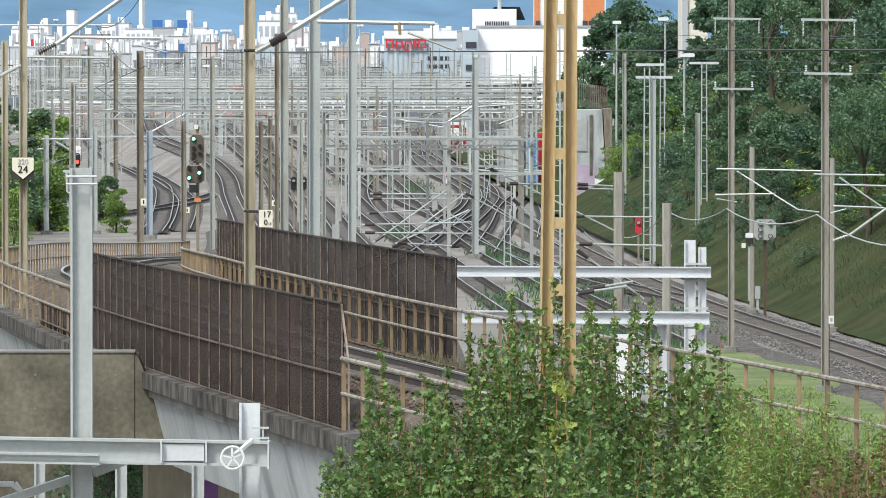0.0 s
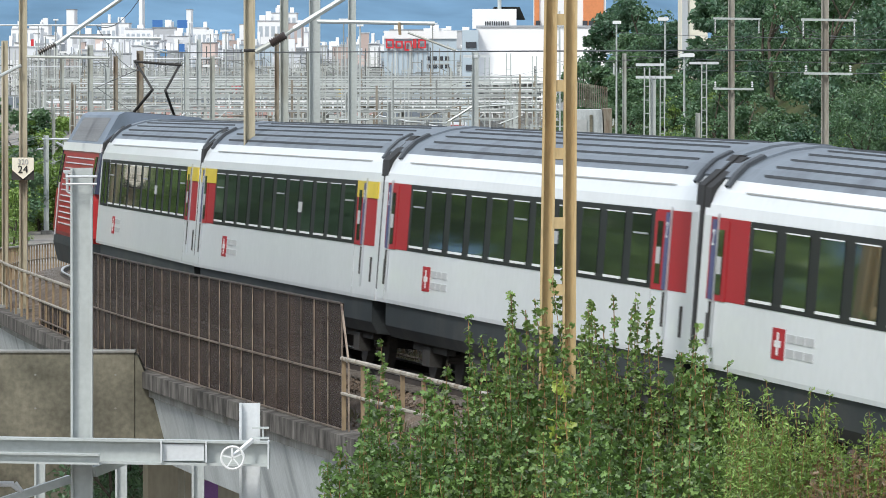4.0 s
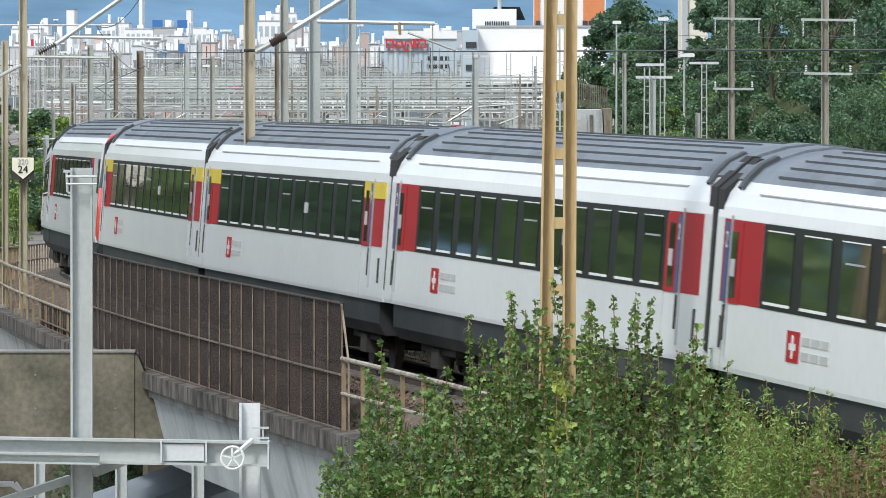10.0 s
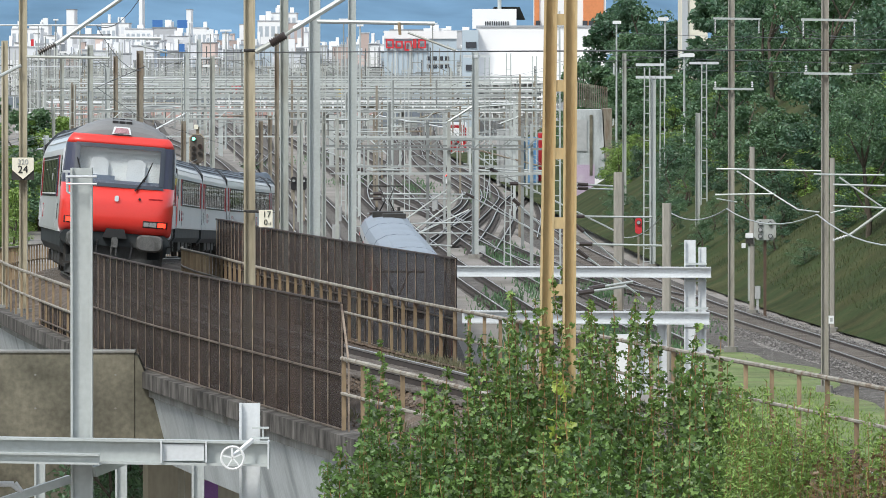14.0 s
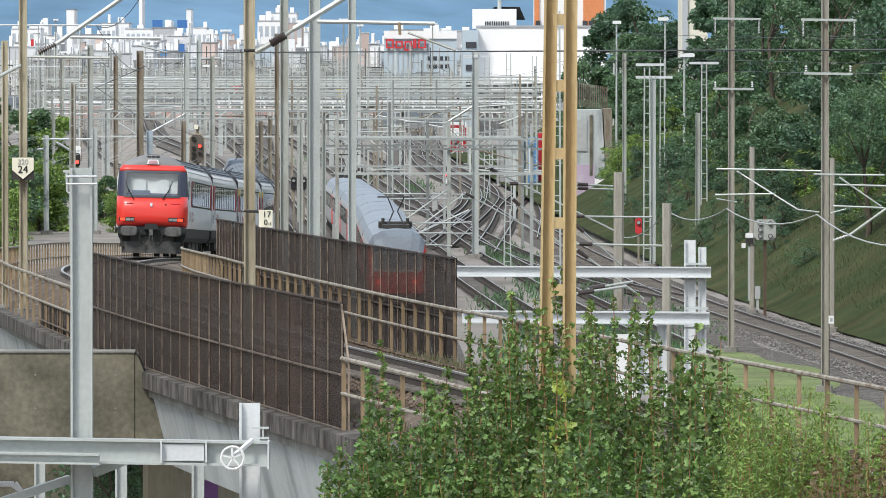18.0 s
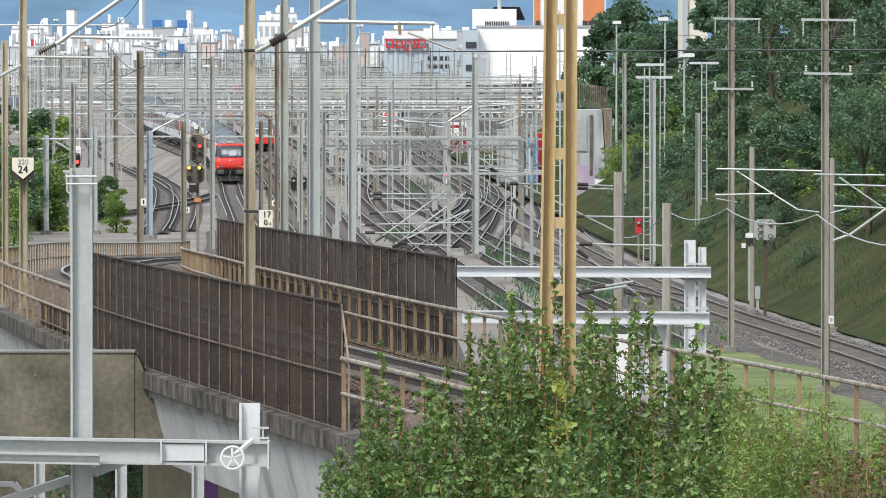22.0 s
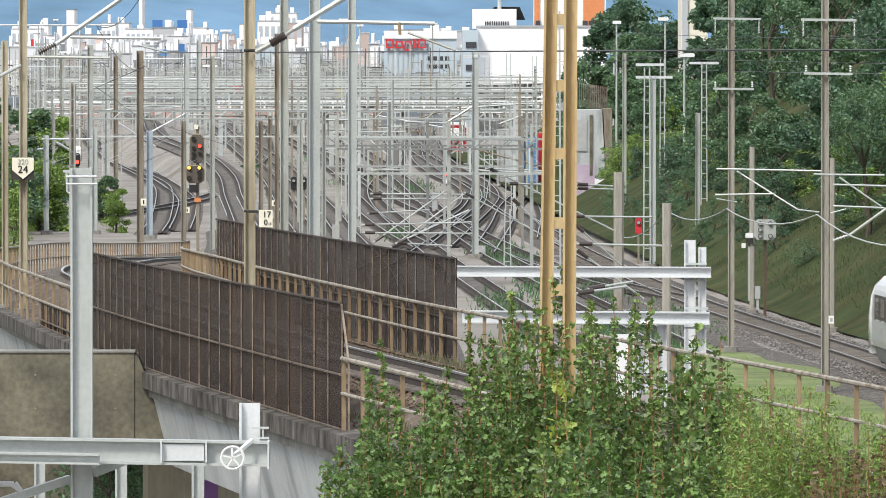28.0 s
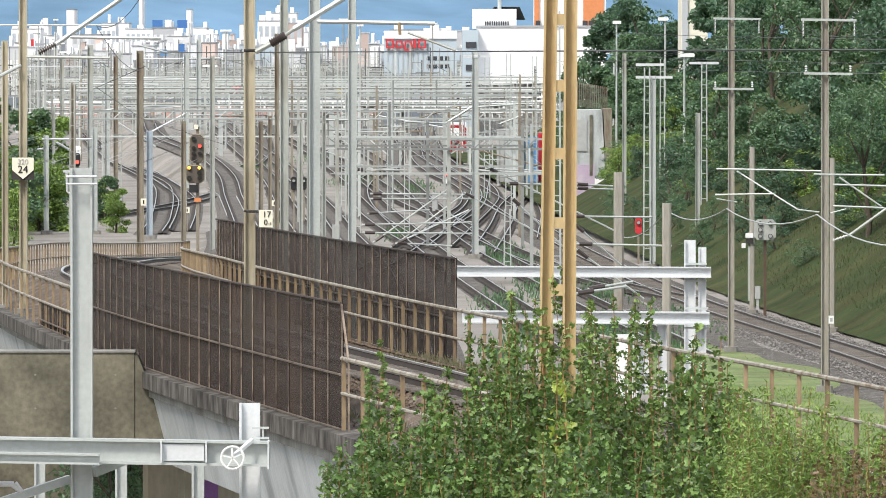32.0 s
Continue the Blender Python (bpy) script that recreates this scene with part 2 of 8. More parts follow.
# ---- geometry helpers ----
class Geo:
    """Collects faces for one mesh."""

    def __init__(self):
        self.v, self.f = [], []

    def add(self, verts, faces):
        k = len(self.v)
        self.v.extend(tuple(p) for p in verts)
        self.f.extend(tuple(i + k for i in q) for q in faces)
        return self

    def hexa(self, p):
        """Eight corners: bottom four anticlockwise, then the top four."""
        return self.add(p, ((3, 2, 1, 0), (4, 5, 6, 7), (0, 1, 5, 4), (1, 2, 6, 5), (2, 3, 7, 6), (3, 0, 4, 7)))

    def box(self, c, size, turn=0.0):
        x, y, z = (s / 2 for s in size)
        ca, sa = math.cos(turn), math.sin(turn)
        return self.hexa([(c[0] + a * ca - b * sa, c[1] + a * sa + b * ca, c[2] + d) for d in (-z, z) for a, b in ((-x, -y), (x, -y), (x, y), (-x, y))])

    def rounded(self, c, size, r, axis=1):
        """A box whose four edges along one axis are cut at 45 degrees."""
        i, j = [k for k in range(3) if k != axis]
        a, b, h = size[i] / 2, size[j] / 2, size[axis] / 2
        ring = [(a - r, -b), (a, -b + r), (a, b - r), (a - r, b), (-a + r, b), (-a, b - r), (-a, -b + r), (-a + r, -b)]
        vs = []
        for s in (-h, h):
            for u, w in ring:
                p = [0, 0, 0]
                p[i], p[j], p[axis] = c[i] + u, c[j] + w, c[axis] + s
                vs.append(p)
        q = [(k, (k + 1) % 8, 8 + (k + 1) % 8, 8 + k) for k in range(8)]
        fs = q + [tuple(range(7, -1, -1)), tuple(range(8, 16))]
        if axis == 1:
            fs = [t[::-1] for t in fs]
        return self.add(vs, fs)

    def bar(self, p, q, w, h=None, up=(0, 0, 1)):
        """A straight bar of w by h from p to q."""
        h = w if h is None else h
        p, q = Vector(p), Vector(q)
        d = (q - p).normalized()
        u = Vector(up)
        if abs(d.dot(u)) > 0.95:
            u = Vector((0, 1, 0))
        s = d.cross(u).normalized() * (w / 2)
        t = s.cross(d).normalized() * (h / 2)
        return self.hexa([p - s - t, p + s - t, q + s - t, q - s - t, p - s + t, p + s + t, q + s + t, q - s + t])

    def tube(self, p, q, r, n=8, r2=None):
        p, q = Vector(p), Vector(q)
        r2 = r if r2 is None else r2
        d = (q - p).normalized()
        u = Vector((0, 0, 1)) if abs(d.z) < 0.9 else Vector((0, 1, 0))
        s = d.cross(u).normalized()
        t = s.cross(d)
        vs = [c + (s * math.cos(a) + t * math.sin(a)) * k for c, k in ((p, r), (q, r2)) for a in (2 * math.pi * i / n for i in range(n))]
        return self.add(vs, [(i, n + i, n + (i + 1) % n, (i + 1) % n) for i in range(n)] + [tuple(range(n)), tuple(range(2 * n - 1, n - 1, -1))])

    def chain(self, pts, r, n=5, loop=False):
        """One bent tube through the points."""
        pts = [Vector(p) for p in pts]
        rings = []
        m = len(pts)
        for i, p in enumerate(pts):
            a, b = (pts[i - 1], pts[(i + 1) % m]) if loop else (pts[max(i - 1, 0)], pts[min(i + 1, m - 1)])
            d = (b - a).normalized()
            u = Vector((0, 0, 1)) if abs(d.z) < 0.9 or loop else Vector((0, 1, 0))
            if loop:
                u = (sum(pts, Vector()) / m - p).normalized()
            s = d.cross(u).normalized()
            t = s.cross(d)
            rings.append([p + (s * math.cos(q) + t * math.sin(q)) * r for q in (2 * math.pi * k / n for k in range(n))])
        if loop:
            rings.append(rings[0])
        return self.loft([x[::-1] for x in rings], caps=not loop)

    def ring(self, c, radius, r, axis="y", n=20, k=6):
        pts = []
        for i in range(n):
            a = 2 * math.pi * i / n
            e = {"y": (math.cos(a), 0, math.sin(a)), "x": (0, math.cos(a), math.sin(a)), "z": (math.cos(a), math.sin(a), 0)}[axis]
            pts.append(Vector(c) + Vector(e) * radius)
        return self.chain(pts, r, k, True)

    def disc(self, c, radius, depth, axis="y", n=14):
        d = {"y": (0, 1, 0), "x": (1, 0, 0), "z": (0, 0, 1)}[axis]
        c = Vector(c)
        return self.tube(c - Vector(d) * depth / 2, c + Vector(d) * depth / 2, radius, n)

    def loft(self, rings, close=True, caps=True):
        """Skins rings of equal length; close: each ring is a loop."""
        n = len(rings[0])
        m = n if close else n - 1
        fs = [(a * n + i, a * n + (i + 1) % n, (a + 1) * n + (i + 1) % n, (a + 1) * n + i) for a in range(len(rings) - 1) for i in range(m)]
        if caps and close:
            fs += [tuple(range(n - 1, -1, -1)), tuple(range((len(rings) - 1) * n, len(rings) * n))]
        return self.add([p for r in rings for p in r], fs)

    def ibeam(self, p, q, w, h, t=0.02, up=(0, 0, 1)):
        """An H-section from p to q: two flanges and a web."""
        p, q = Vector(p), Vector(q)
        d = (q - p).normalized()
        u = Vector(up)
        if abs(d.dot(u)) > 0.95:
            u = Vector((0, 1, 0))
        s = d.cross(u).normalized()
        v = s.cross(d).normalized()
        o = [(w / 2, h / 2), (w / 2, h / 2 - t), (t / 2, h / 2 - t), (t / 2, t - h / 2), (w / 2, t - h / 2), (w / 2, -h / 2), (-w / 2, -h / 2), (-w / 2, t - h / 2), (-t / 2, t - h / 2), (-t / 2, h / 2 - t), (-w / 2, h / 2 - t), (-w / 2, h / 2)]
        return self.loft([[c + s * a + v * b for a, b in o] for c in (p, q)])

    def mesh(self, name, material, smooth=False):
        me = bpy.data.meshes.new(name)
        me.from_pydata(self.v, [], self.f)
        me.materials.append(material)
        if smooth:
            me.shade_smooth()
        me.update()
        return me


def part(name, geo, material, parent=None, label="", smooth=False, at=None):
    """Links one mesh object, under a thing or a part if given."""
    me = geo if isinstance(geo, bpy.types.Mesh) else geo.mesh(name, material, smooth)
    ob = new(name, me)
    if parent is not None:
        ob.parent = parent
    if at is not None:
        ob.matrix_basis = at
    if label:
        tagged(ob, label)
    return ob


def thing(name, label, category, at=None, group="", kind=""):
    ob = new(name)
    ob.empty_display_size = 0.3
    if at is not None:
        ob.matrix_basis = at
    return tagged(ob, label, category, group, kind)


def solo(name, geo, material, label, category, group="", kind="", smooth=False):
    return tagged(part(name, geo, material, smooth=smooth), label, category, group, kind)


class Line:
    """A smooth line through points, walked by its length."""

    def __init__(self, pts, step=1.0):
        p = np.array(pts, float)
        y = p[:, 1]
        out = []
        for i in range(len(p) - 1):
            a, b = p[max(i - 1, 0)], p[min(i + 2, len(p) - 1)]
            h = y[i + 1] - y[i]
            m0 = (p[i + 1] - a) / (y[i + 1] - a[1])
            m1 = (b - p[i]) / (b[1] - y[i])
            n = max(2, int(abs(h) / step))
            for k in range(n):
                t = k / n
                h00, h10, h01, h11 = 2 * t ** 3 - 3 * t ** 2 + 1, t ** 3 - 2 * t ** 2 + t, -2 * t ** 3 + 3 * t ** 2, t ** 3 - t ** 2
                out.append(h00 * p[i] + h10 * h * m0 + h01 * p[i + 1] + h11 * h * m1)
        out.append(p[-1])
        self.p = np.array(out)
        d = np.linalg.norm(np.diff(self.p, axis=0), axis=1)
        self.s = np.concatenate(([0], np.cumsum(d)))

    def at(self, s):
        return Vector([float(np.interp(s, self.s, self.p[:, k])) for k in range(3)])

    def way(self, s, d=3.0):
        return (self.at(s + d) - self.at(s - d)).normalized()

    def of_y(self, y):
        """The length at which the line passes y."""
        return float(np.interp(y, self.p[:, 1], self.s))

    def side(self, s, off, up=0.0):
        """A point off to the right (of the way away from the camera) and up."""
        w = self.way(s)
        return self.at(s) + Vector((w.y, -w.x, 0)).normalized() * off + Vector((0, 0, up))


# ---- the lines of the place: the flyover's track, the low track beneath it, the track along the bank ----
FLY = Line([(40, -420, 7.25), (27, -160, 7.1), (17.3, 16, 7.05), (9.42, 73.6, 7.08), (6.42, 90.8, 7.22), (3.35, 108.8, 7.34), (0.37, 127.4, 7.30), (-3.10, 151.6, 7.18), (-6.97, 184.8, 6.97), (-8.29, 199, 6.85), (-9.7, 220, 6.5), (-11.4, 264, 5.55),
            (-11.55, 300, 4.85), (-11.2, 345, 3.76), (-10.3, 412, 2.3), (-11.8, 490, 1.1), (-14.1, 566, 0.5), (-18.4, 694, 0.35), (-21.2, 771, 1.1), (-26, 850, 2.1), (-34, 947, 3.0), (-43, 1150, 3.3), (-60, 1500, 3.3), (-100, 2500, 3.3)])
LOW = Line([(-60, -300, 0.18), (-34, -60, 0.18), (-17, 80, 0.18), (-6.2, 150, 0.18), (-3.3, 195, 0.18), (-1.6, 245, 0.18), (-1.1, 300, 0.18), (-1.4, 345, 0.18), (-2.5, 394, 0.18), (-4.0, 467, 0.18), (-7.0, 560, 0.18), (-9.0, 627, 0.18), (-15, 803, 0.18), (-19, 921, 0.18), (-30, 1200, 0.18), (-60, 2000, 0.18)])
BANK = Line([(52, -420, 0.18), (34, 0, 0.18), (22.5, 230, 0.18), (17.8, 321, 0.18), (13.1, 393, 0.18), (9.3, 486, 0.18), (6.2, 603, 0.18), (3.5, 729, 0.18), (1.0, 840, 0.18), (-3.7, 1054, 0.18), (-10, 1400, 0.18), (-18, 2000, 0.18)])


def cant(line, y):
    """Degrees by which the curved flyover track leans to its inner, right-hand side."""
    return float(np.interp(y, (-200, 0, 215, 310, 400), (0.0, 4.4, 4.4, 1.5, 0.0))) if line is FLY else 0.0


def canted(line, s, o, up):
    """A point of the track's bed, leaning with the cant."""
    a = radians(cant(line, line.at(s).y))
    return line.side(s, o * math.cos(a) - 2.0 * math.sin(a), up - o * math.sin(a))


# ---- ground: one sheet to the horizon, with the bank along the right and the mound before the flyover ----
DECK_A, DECK_B = FLY.of_y(55), FLY.of_y(415)


def line_x(line, y):
    return np.interp(y, line.p[:, 1], line.p[:, 0])


def line_z(line, y):
    return np.interp(y, line.p[:, 1], line.p[:, 2])


def ease(t):
    t = np.clip(t, 0, 1)
    return t * t * (3 - 2 * t)


def rough(x, y, k):
    return np.sin(x * 0.31 * k + 1.7 * np.sin(y * 0.13 * k)) * np.cos(y * 0.23 * k + 0.8 * np.sin(x * 0.19 * k))


def height(x, y):
    z = np.full_like(x, -0.1)
    # track embankments at both ends of the flyover
    d = np.abs(x - line_x(FLY, y))
    crest = line_z(FLY, y) - 0.62
    use = ease((60 - y) / 4) + ease((y - 411) / 4)
    z = np.maximum(z, np.where(use > 0.5, np.minimum(crest, crest - (d - 3.0) / 1.2), -0.1))
    # the bank along the low track
    d = x - line_x(BANK, y) - 3.2 - 4 * ease((y - 560) / 200)
    bank = np.minimum(d * 0.62, 12 + d * 0.08) + rough(x, y, 1.0) * 0.25 * np.clip(d / 4, 0, 1)
    z = np.maximum(z, np.where(d > 0, bank * ease((1100 - y) / 200), -0.1))
    # the overgrown mound in front of the flyover
    m = 6.4 - np.hypot((x - 4.6) * 0.75, (y - 90) * 0.42) * 0.72
    z = np.maximum(z, np.minimum(m, 5.6) + rough(x, y, 2.0) * 0.12 * (m > 0))
    # low wooded rise left of the yard
    d = -24 - x - 0.048 * (y - 420)
    z = np.maximum(z, np.where((d > 0) & (y > 330), np.minimum(d * 0.45, 7) * ease((y - 330) / 60) * ease((900 - y) / 150), -0.1))
    return z


def sheet(name, xs, ys, material, label, lift=0.0):
    gx, gy = np.meshgrid(np.array(xs, float), np.array(ys, float))
    gz = height(gx, gy)
    gz = gz + np.clip((-24 - gx - 0.048 * (gy - 420)) * 0.2, -0.6, lift) if lift else gz
    n, m = gx.shape
    me = bpy.data.meshes.new(name)
    idx = np.arange(n * m).reshape(n, m)
    me.from_pydata(np.stack([gx, gy, gz], -1).reshape(-1, 3).tolist(), [], np.stack([idx[:-1, :-1], idx[:-1, 1:], idx[1:, 1:], idx[1:, :-1]], -1).reshape(-1, 4).tolist())
    me.materials.append(material)
    me.shade_smooth()
    return tagged(new(name, me), label, "ground", kind="structure")


xs = np.concatenate((np.arange(-4500, -200, 300), np.arange(-200, -60, 10), np.arange(-60, 70, 0.8), np.arange(70, 200, 10), np.arange(200, 4600, 300)))
ys = np.concatenate((np.arange(-4500, -400, 300), np.arange(-400, 40, 8), np.arange(40, 480, 1.6), np.arange(480, 1300, 8), np.arange(1300, 1700, 40), np.arange(1700, 4900, 200)))
ground = sheet("ground", xs, ys, M["ground"], "grey-brown gravel railway ground with weedy patches")


def patch(name, line, y0, y1, o0, o1, material, label, step=1.5, lift=0.02, wob=0.0, category="ground"):
    """A strip of other ground beside a line, laid on the sheet."""
    a, b = line.of_y(y0), line.of_y(y1)
    n, m = max(2, int((b - a) / step)), max(2, int((o1 - o0) / 0.9))
    rows = []
    for i in range(n + 1):
        s = a + (b - a) * i / n
        w = 1 + wob * math.sin(s * 0.13) + wob * 0.5 * math.sin(s * 0.41)
        rows.append([line.side(s, o0 + (o1 - o0) * j / m * w) for j in range(m + 1)])
    x, y = np.array([[p.x for p in r] for r in rows]), np.array([[p.y for p in r] for r in rows])
    z = height(x, y) + lift + 0.35 * ease((y - 430) / 60)
    g = Geo()
    g.v = [tuple(q) for q in np.stack([x, y, z], -1).reshape(-1, 3)]
    k = m + 1
    g.f = [(i * k + j, i * k + j + 1, (i + 1) * k + j + 1, (i + 1) * k + j) for i in range(n) for j in range(m)]
    return solo(name, g, material, label, category, kind="structure", smooth=True)


patch("bank_grass", BANK, 150, 1000, 2.7, 40, M["grass"], "rough dry-green grass slope of a railway bank", 1.6, 0.12)
patch("side_gravel", BANK, 190, 470, -4.5, -2.4, M["ballast"], "grey gravel shoulder of the bank track", 1.5, 0.03, 0.08)
patch("verge_grass", BANK, 205, 345, -10.5, -3.8, M["grass_verge"], "low green grass verge beside the ballast", 1.5, 0.035, 0.1)

rise = sheet("rise_grass", xs[(xs > -75) & (xs < -16)], ys[(ys > 334) & (ys < 880)], M["grass"], "grassy rise beside the yard", 0.05)


# ---- tracks ----
def track(name, line, y0, y1, detail=True, gauge=1.505, bed=True, label="railway track with steel rails on a ballast bed", sink=0.0, stone="ballast"):
    a, b = line.of_y(y0), line.of_y(y1)
    t = thing(name, label, "railway track", kind="structure")
    n = max(2, int((b - a) / (2.5 if detail else 8)))
    ss = [a + (b - a) * i / n for i in range(n + 1)]
    if bed:
        g = Geo()
        wide = 0.66 if stone == "ballast_yard" else 1.0
        rows = [[line.side(s, o, z - sink) for o, z in ((-2.9 * wide, -0.46), (-1.75 * wide, -0.19), (-0.72, -0.17), (0, -0.20), (0.72, -0.17), (1.75 * wide, -0.19), (2.9 * wide, -0.46))] for s in ss]
        g.loft(rows, close=False, caps=False)
        part("ballast_bed", g, M[stone], t)
    for o in (-gauge / 2, gauge / 2):
        head, web = Geo(), Geo()
        wd = 0.036
        head.loft([[canted(line, s, o + u, v) for u, v in ((-wd, -0.035), (wd, -0.035), (wd, 0), (-wd, 0))] for s in ss])
        web.loft([[canted(line, s, o + u, v) for u, v in ((-0.07, -0.17), (0.07, -0.17), (0.02, -0.036), (-0.02, -0.036))] for s in ss])
        r = part("rail", web, M["rail_web"], t)
        # dark strip by the rail: rust and oil, with shade painted in
        rust = Geo().loft([[canted(line, s, o + u, -0.165 - sink * 0.2 - (0.004 if o > 0 else 0)) for u in ((-0.34, 0.34) if not detail else (-0.5, 0.74) if o < 0 else (-0.7, 0.5))] for s in ss], close=False, caps=False)
        part("rust_stain", rust, M["rail_rust"], r, "ballast along the rail, dark with rust, oil and painted shade")
        part("rail_head", head, M["rail_steel"], r, "bright worn rail head")
    if detail:
        g = Geo()
        s = a
        while s < b:
            w = line.way(s) * 0.12
            lo = [canted(line, s, o, -0.185) + w * e for o, e in ((-1.25, -1), (1.25, -1), (1.25, 1), (-1.25, 1))]
            g.hexa(lo + [p + Vector((0, 0, 0.06)) for p in lo])
            s += 0.62
        tagged(part("sleepers", g, M["sleeper"], t), kind="stuff")
    return t


track("track_flyover", FLY, 20, 413, bed=False, label="curved railway track over a flyover")
track("track_ramp", FLY, 413, 560, label="railway track at the foot of the ramp")
track("track_flyover_yard", FLY, 560, 2300, detail=False, stone="ballast_yard")
track("track_low", LOW, 60, 420, label="low railway track under the flyover")
track("track_low_yard", LOW, 420, 1700, detail=False, stone="ballast_yard")
track("track_bank", BANK, 180, 560, label="railway track curving along a grassy bank")
track("track_bank_yard", BANK, 560, 1700, detail=False, stone="ballast_yard")

# the yard's fan of tracks
import itertools

yard_count = itertools.count()


def yard_track(*pts):
    """One track of the yard through places x, y on the ground."""
    line = [(x, y, 0.18) for x, y in pts]
    track("track_yard", Line(line, 4.0), line[0][1], line[-1][1], detail=False, label="railway track of a wide station yard", sink=0.02 + 0.004 * next(yard_count), stone="ballast_yard")


yard_track((-31, 575), (-26.6, 613), (-22.2, 665), (-20.0, 740), (-21, 830))
yard_track((-24, 723), (-35.5, 914), (-50.7, 1157), (-72.6, 1578), (-109.8, 2315))
yard_track((-19, 700), (-28.1, 868), (-40.1, 1072), (-50.4, 1240), (-64.6, 1510), (-96.7, 2170))
yard_track((-46, 560), (-40, 700), (-44, 900), (-58, 1150), (-66, 1500))
yard_track((-18.9, 568), (-20.3, 625), (-22.6, 694), (-28.7, 802), (-35.6, 897), (-47.2, 1080), (-58.7, 1296), (-76.9, 1666), (-96.5, 2058))
yard_track((-20.6, 559), (-21.5, 601), (-24.7, 702), (-27.3, 764), (-32.5, 845), (-39.7, 951), (-53.7, 1206), (-67.0, 1434), (-90.0, 1842), (-103.2, 2058))
yard_track((-18.0, 711), (-23.5, 825), (-29.1, 921), (-38.6, 1080), (-50.3, 1305), (-67.7, 1666), (-85.9, 2058))
yard_track((-26.9, 870), (-33.3, 977), (-42.0, 1080), (-57.3, 1296), (-66.1, 1434), (-83.2, 1750), (-94.9, 1988))
yard_track((-15.2, 591), (-20.6, 744), (-22.5, 802), (-22.7, 870), (-21.8, 921), (-23.8, 1060), (-31.2, 1346), (-41.0, 1666))
yard_track((-1.2, 513), (-3.3, 559), (-6.1, 638), (-7.7, 729), (-7.6, 802), (-5.8, 897), (-6.2, 1029), (-9.6, 1296), (-14.8, 1666))
yard_track((-1.0, 548), (0.3, 601), (2.2, 665), (2.2, 744), (-0.9, 845), (-3.1, 972), (-4.4, 1250), (-7.3, 1590))
yard_track((-0.1, 520), (1.2, 568), (3.0, 636), (4.2, 700), (3.7, 777), (1.0, 897), (-1.1, 1080), (-2.4, 1400))
yard_track((-6.5, 430), (-8.5, 520), (-12.5, 640), (-17.5, 800), (-25, 1000), (-45, 1500))
yard_track((6.0, 330), (2.0, 430), (-1.2, 520), (-4.8, 640), (-9.5, 800), (-18, 1050), (-40, 1600))
yard_track((10.5, 330), (6.0, 430), (2.4, 520), (-0.6, 640), (-3.2, 760), (-8, 950), (-24, 1500))
yard_track((12.7, 402), (8.4, 440), (4.6, 500), (0.5, 600), (-4.0, 700), (-9, 850), (-20, 1150))
yard_track((7.2, 540), (8.6, 640), (8.2, 780), (6, 950), (3, 1200))
yard_track((2.5, 500), (4.2, 580), (5.6, 660), (8.5, 760), (13, 900), (16, 1100))
yard_track((-4.5, 450), (-1.5, 540), (2.2, 640), (3.6, 760), (5, 950), (6, 1300))


def stones(name, places, size, material, label, seed):
    """Loose ballast stones: uneven eight-sided grains, as one piece of stuff."""
    rg = np.random.default_rng(seed)
    c = np.array(places, float)
    n = len(c)
    way = np.array([(1, 0, 0), (0, 1, 0), (-1, 0, 0), (0, -1, 0), (0, 0, 1), (0, 0, -1)], float)
    turn = rg.uniform(0, 6.283, n)
    ca, sa = np.cos(turn), np.sin(turn)
    r = size * rg.uniform(0.5, 1.3, (n, 6, 1))
    v = way[None] * r + rg.normal(0, size * 0.18, (n, 6, 3))
    v = np.stack([v[..., 0] * ca[:, None] - v[..., 1] * sa[:, None], v[..., 0] * sa[:, None] + v[..., 1] * ca[:, None], v[..., 2] * 0.8], -1) + c[:, None]
    f = np.array([(0, 1, 4), (1, 2, 4), (2, 3, 4), (3, 0, 4), (1, 0, 5), (2, 1, 5), (3, 2, 5), (0, 3, 5)])
    me = bpy.data.meshes.new(name)
    me.from_pydata(v.reshape(-1, 3).tolist(), [], (f[None] + np.arange(n)[:, None, None] * 6).reshape(-1, 3).tolist())
    me.materials.append(M[material])
    return tagged(new(name, me), label, "ballast", kind="stuff")


grit = random.Random(77)
spots = []
for i in range(32000):
    s = BANK.of_y(grit.uniform(205, 400))
    o = grit.choice((-1, -1, 1)) * (grit.uniform(1.25, 4.8) if grit.random() < 0.75 else grit.uniform(0, 0.6))
    p = BANK.side(s, o, -0.17)
    h = max(float(np.interp(abs(o), (0, 1.75, 2.9), (0.0, 0.0, -0.27))) + p.z, -0.1 + 0.62 * max(0.0, o - 3.2))
    spots.append((p.x, p.y, h))
stones("bank_ballast_stones", spots, 0.055, "stone", "grey ballast stones along the bank track", 3)
spots = []
for i in range(24000):
    o = grit.uniform(-2.7, 2.6)
    p = (canted if abs(o) < 1.8 else Line.side)(FLY, FLY.of_y(grit.uniform(100, 165)), o, float(np.interp(o, (-2.85, -2.2, -1.5, 1.5, 2.2, 2.65), (-0.52, -0.40, -0.21, -0.21, -0.38, -0.5))))
    spots.append(tuple(p))
stones("deck_ballast_stones", spots, 0.038, "stone_brown", "rust-brown ballast stones on the flyover deck", 4)


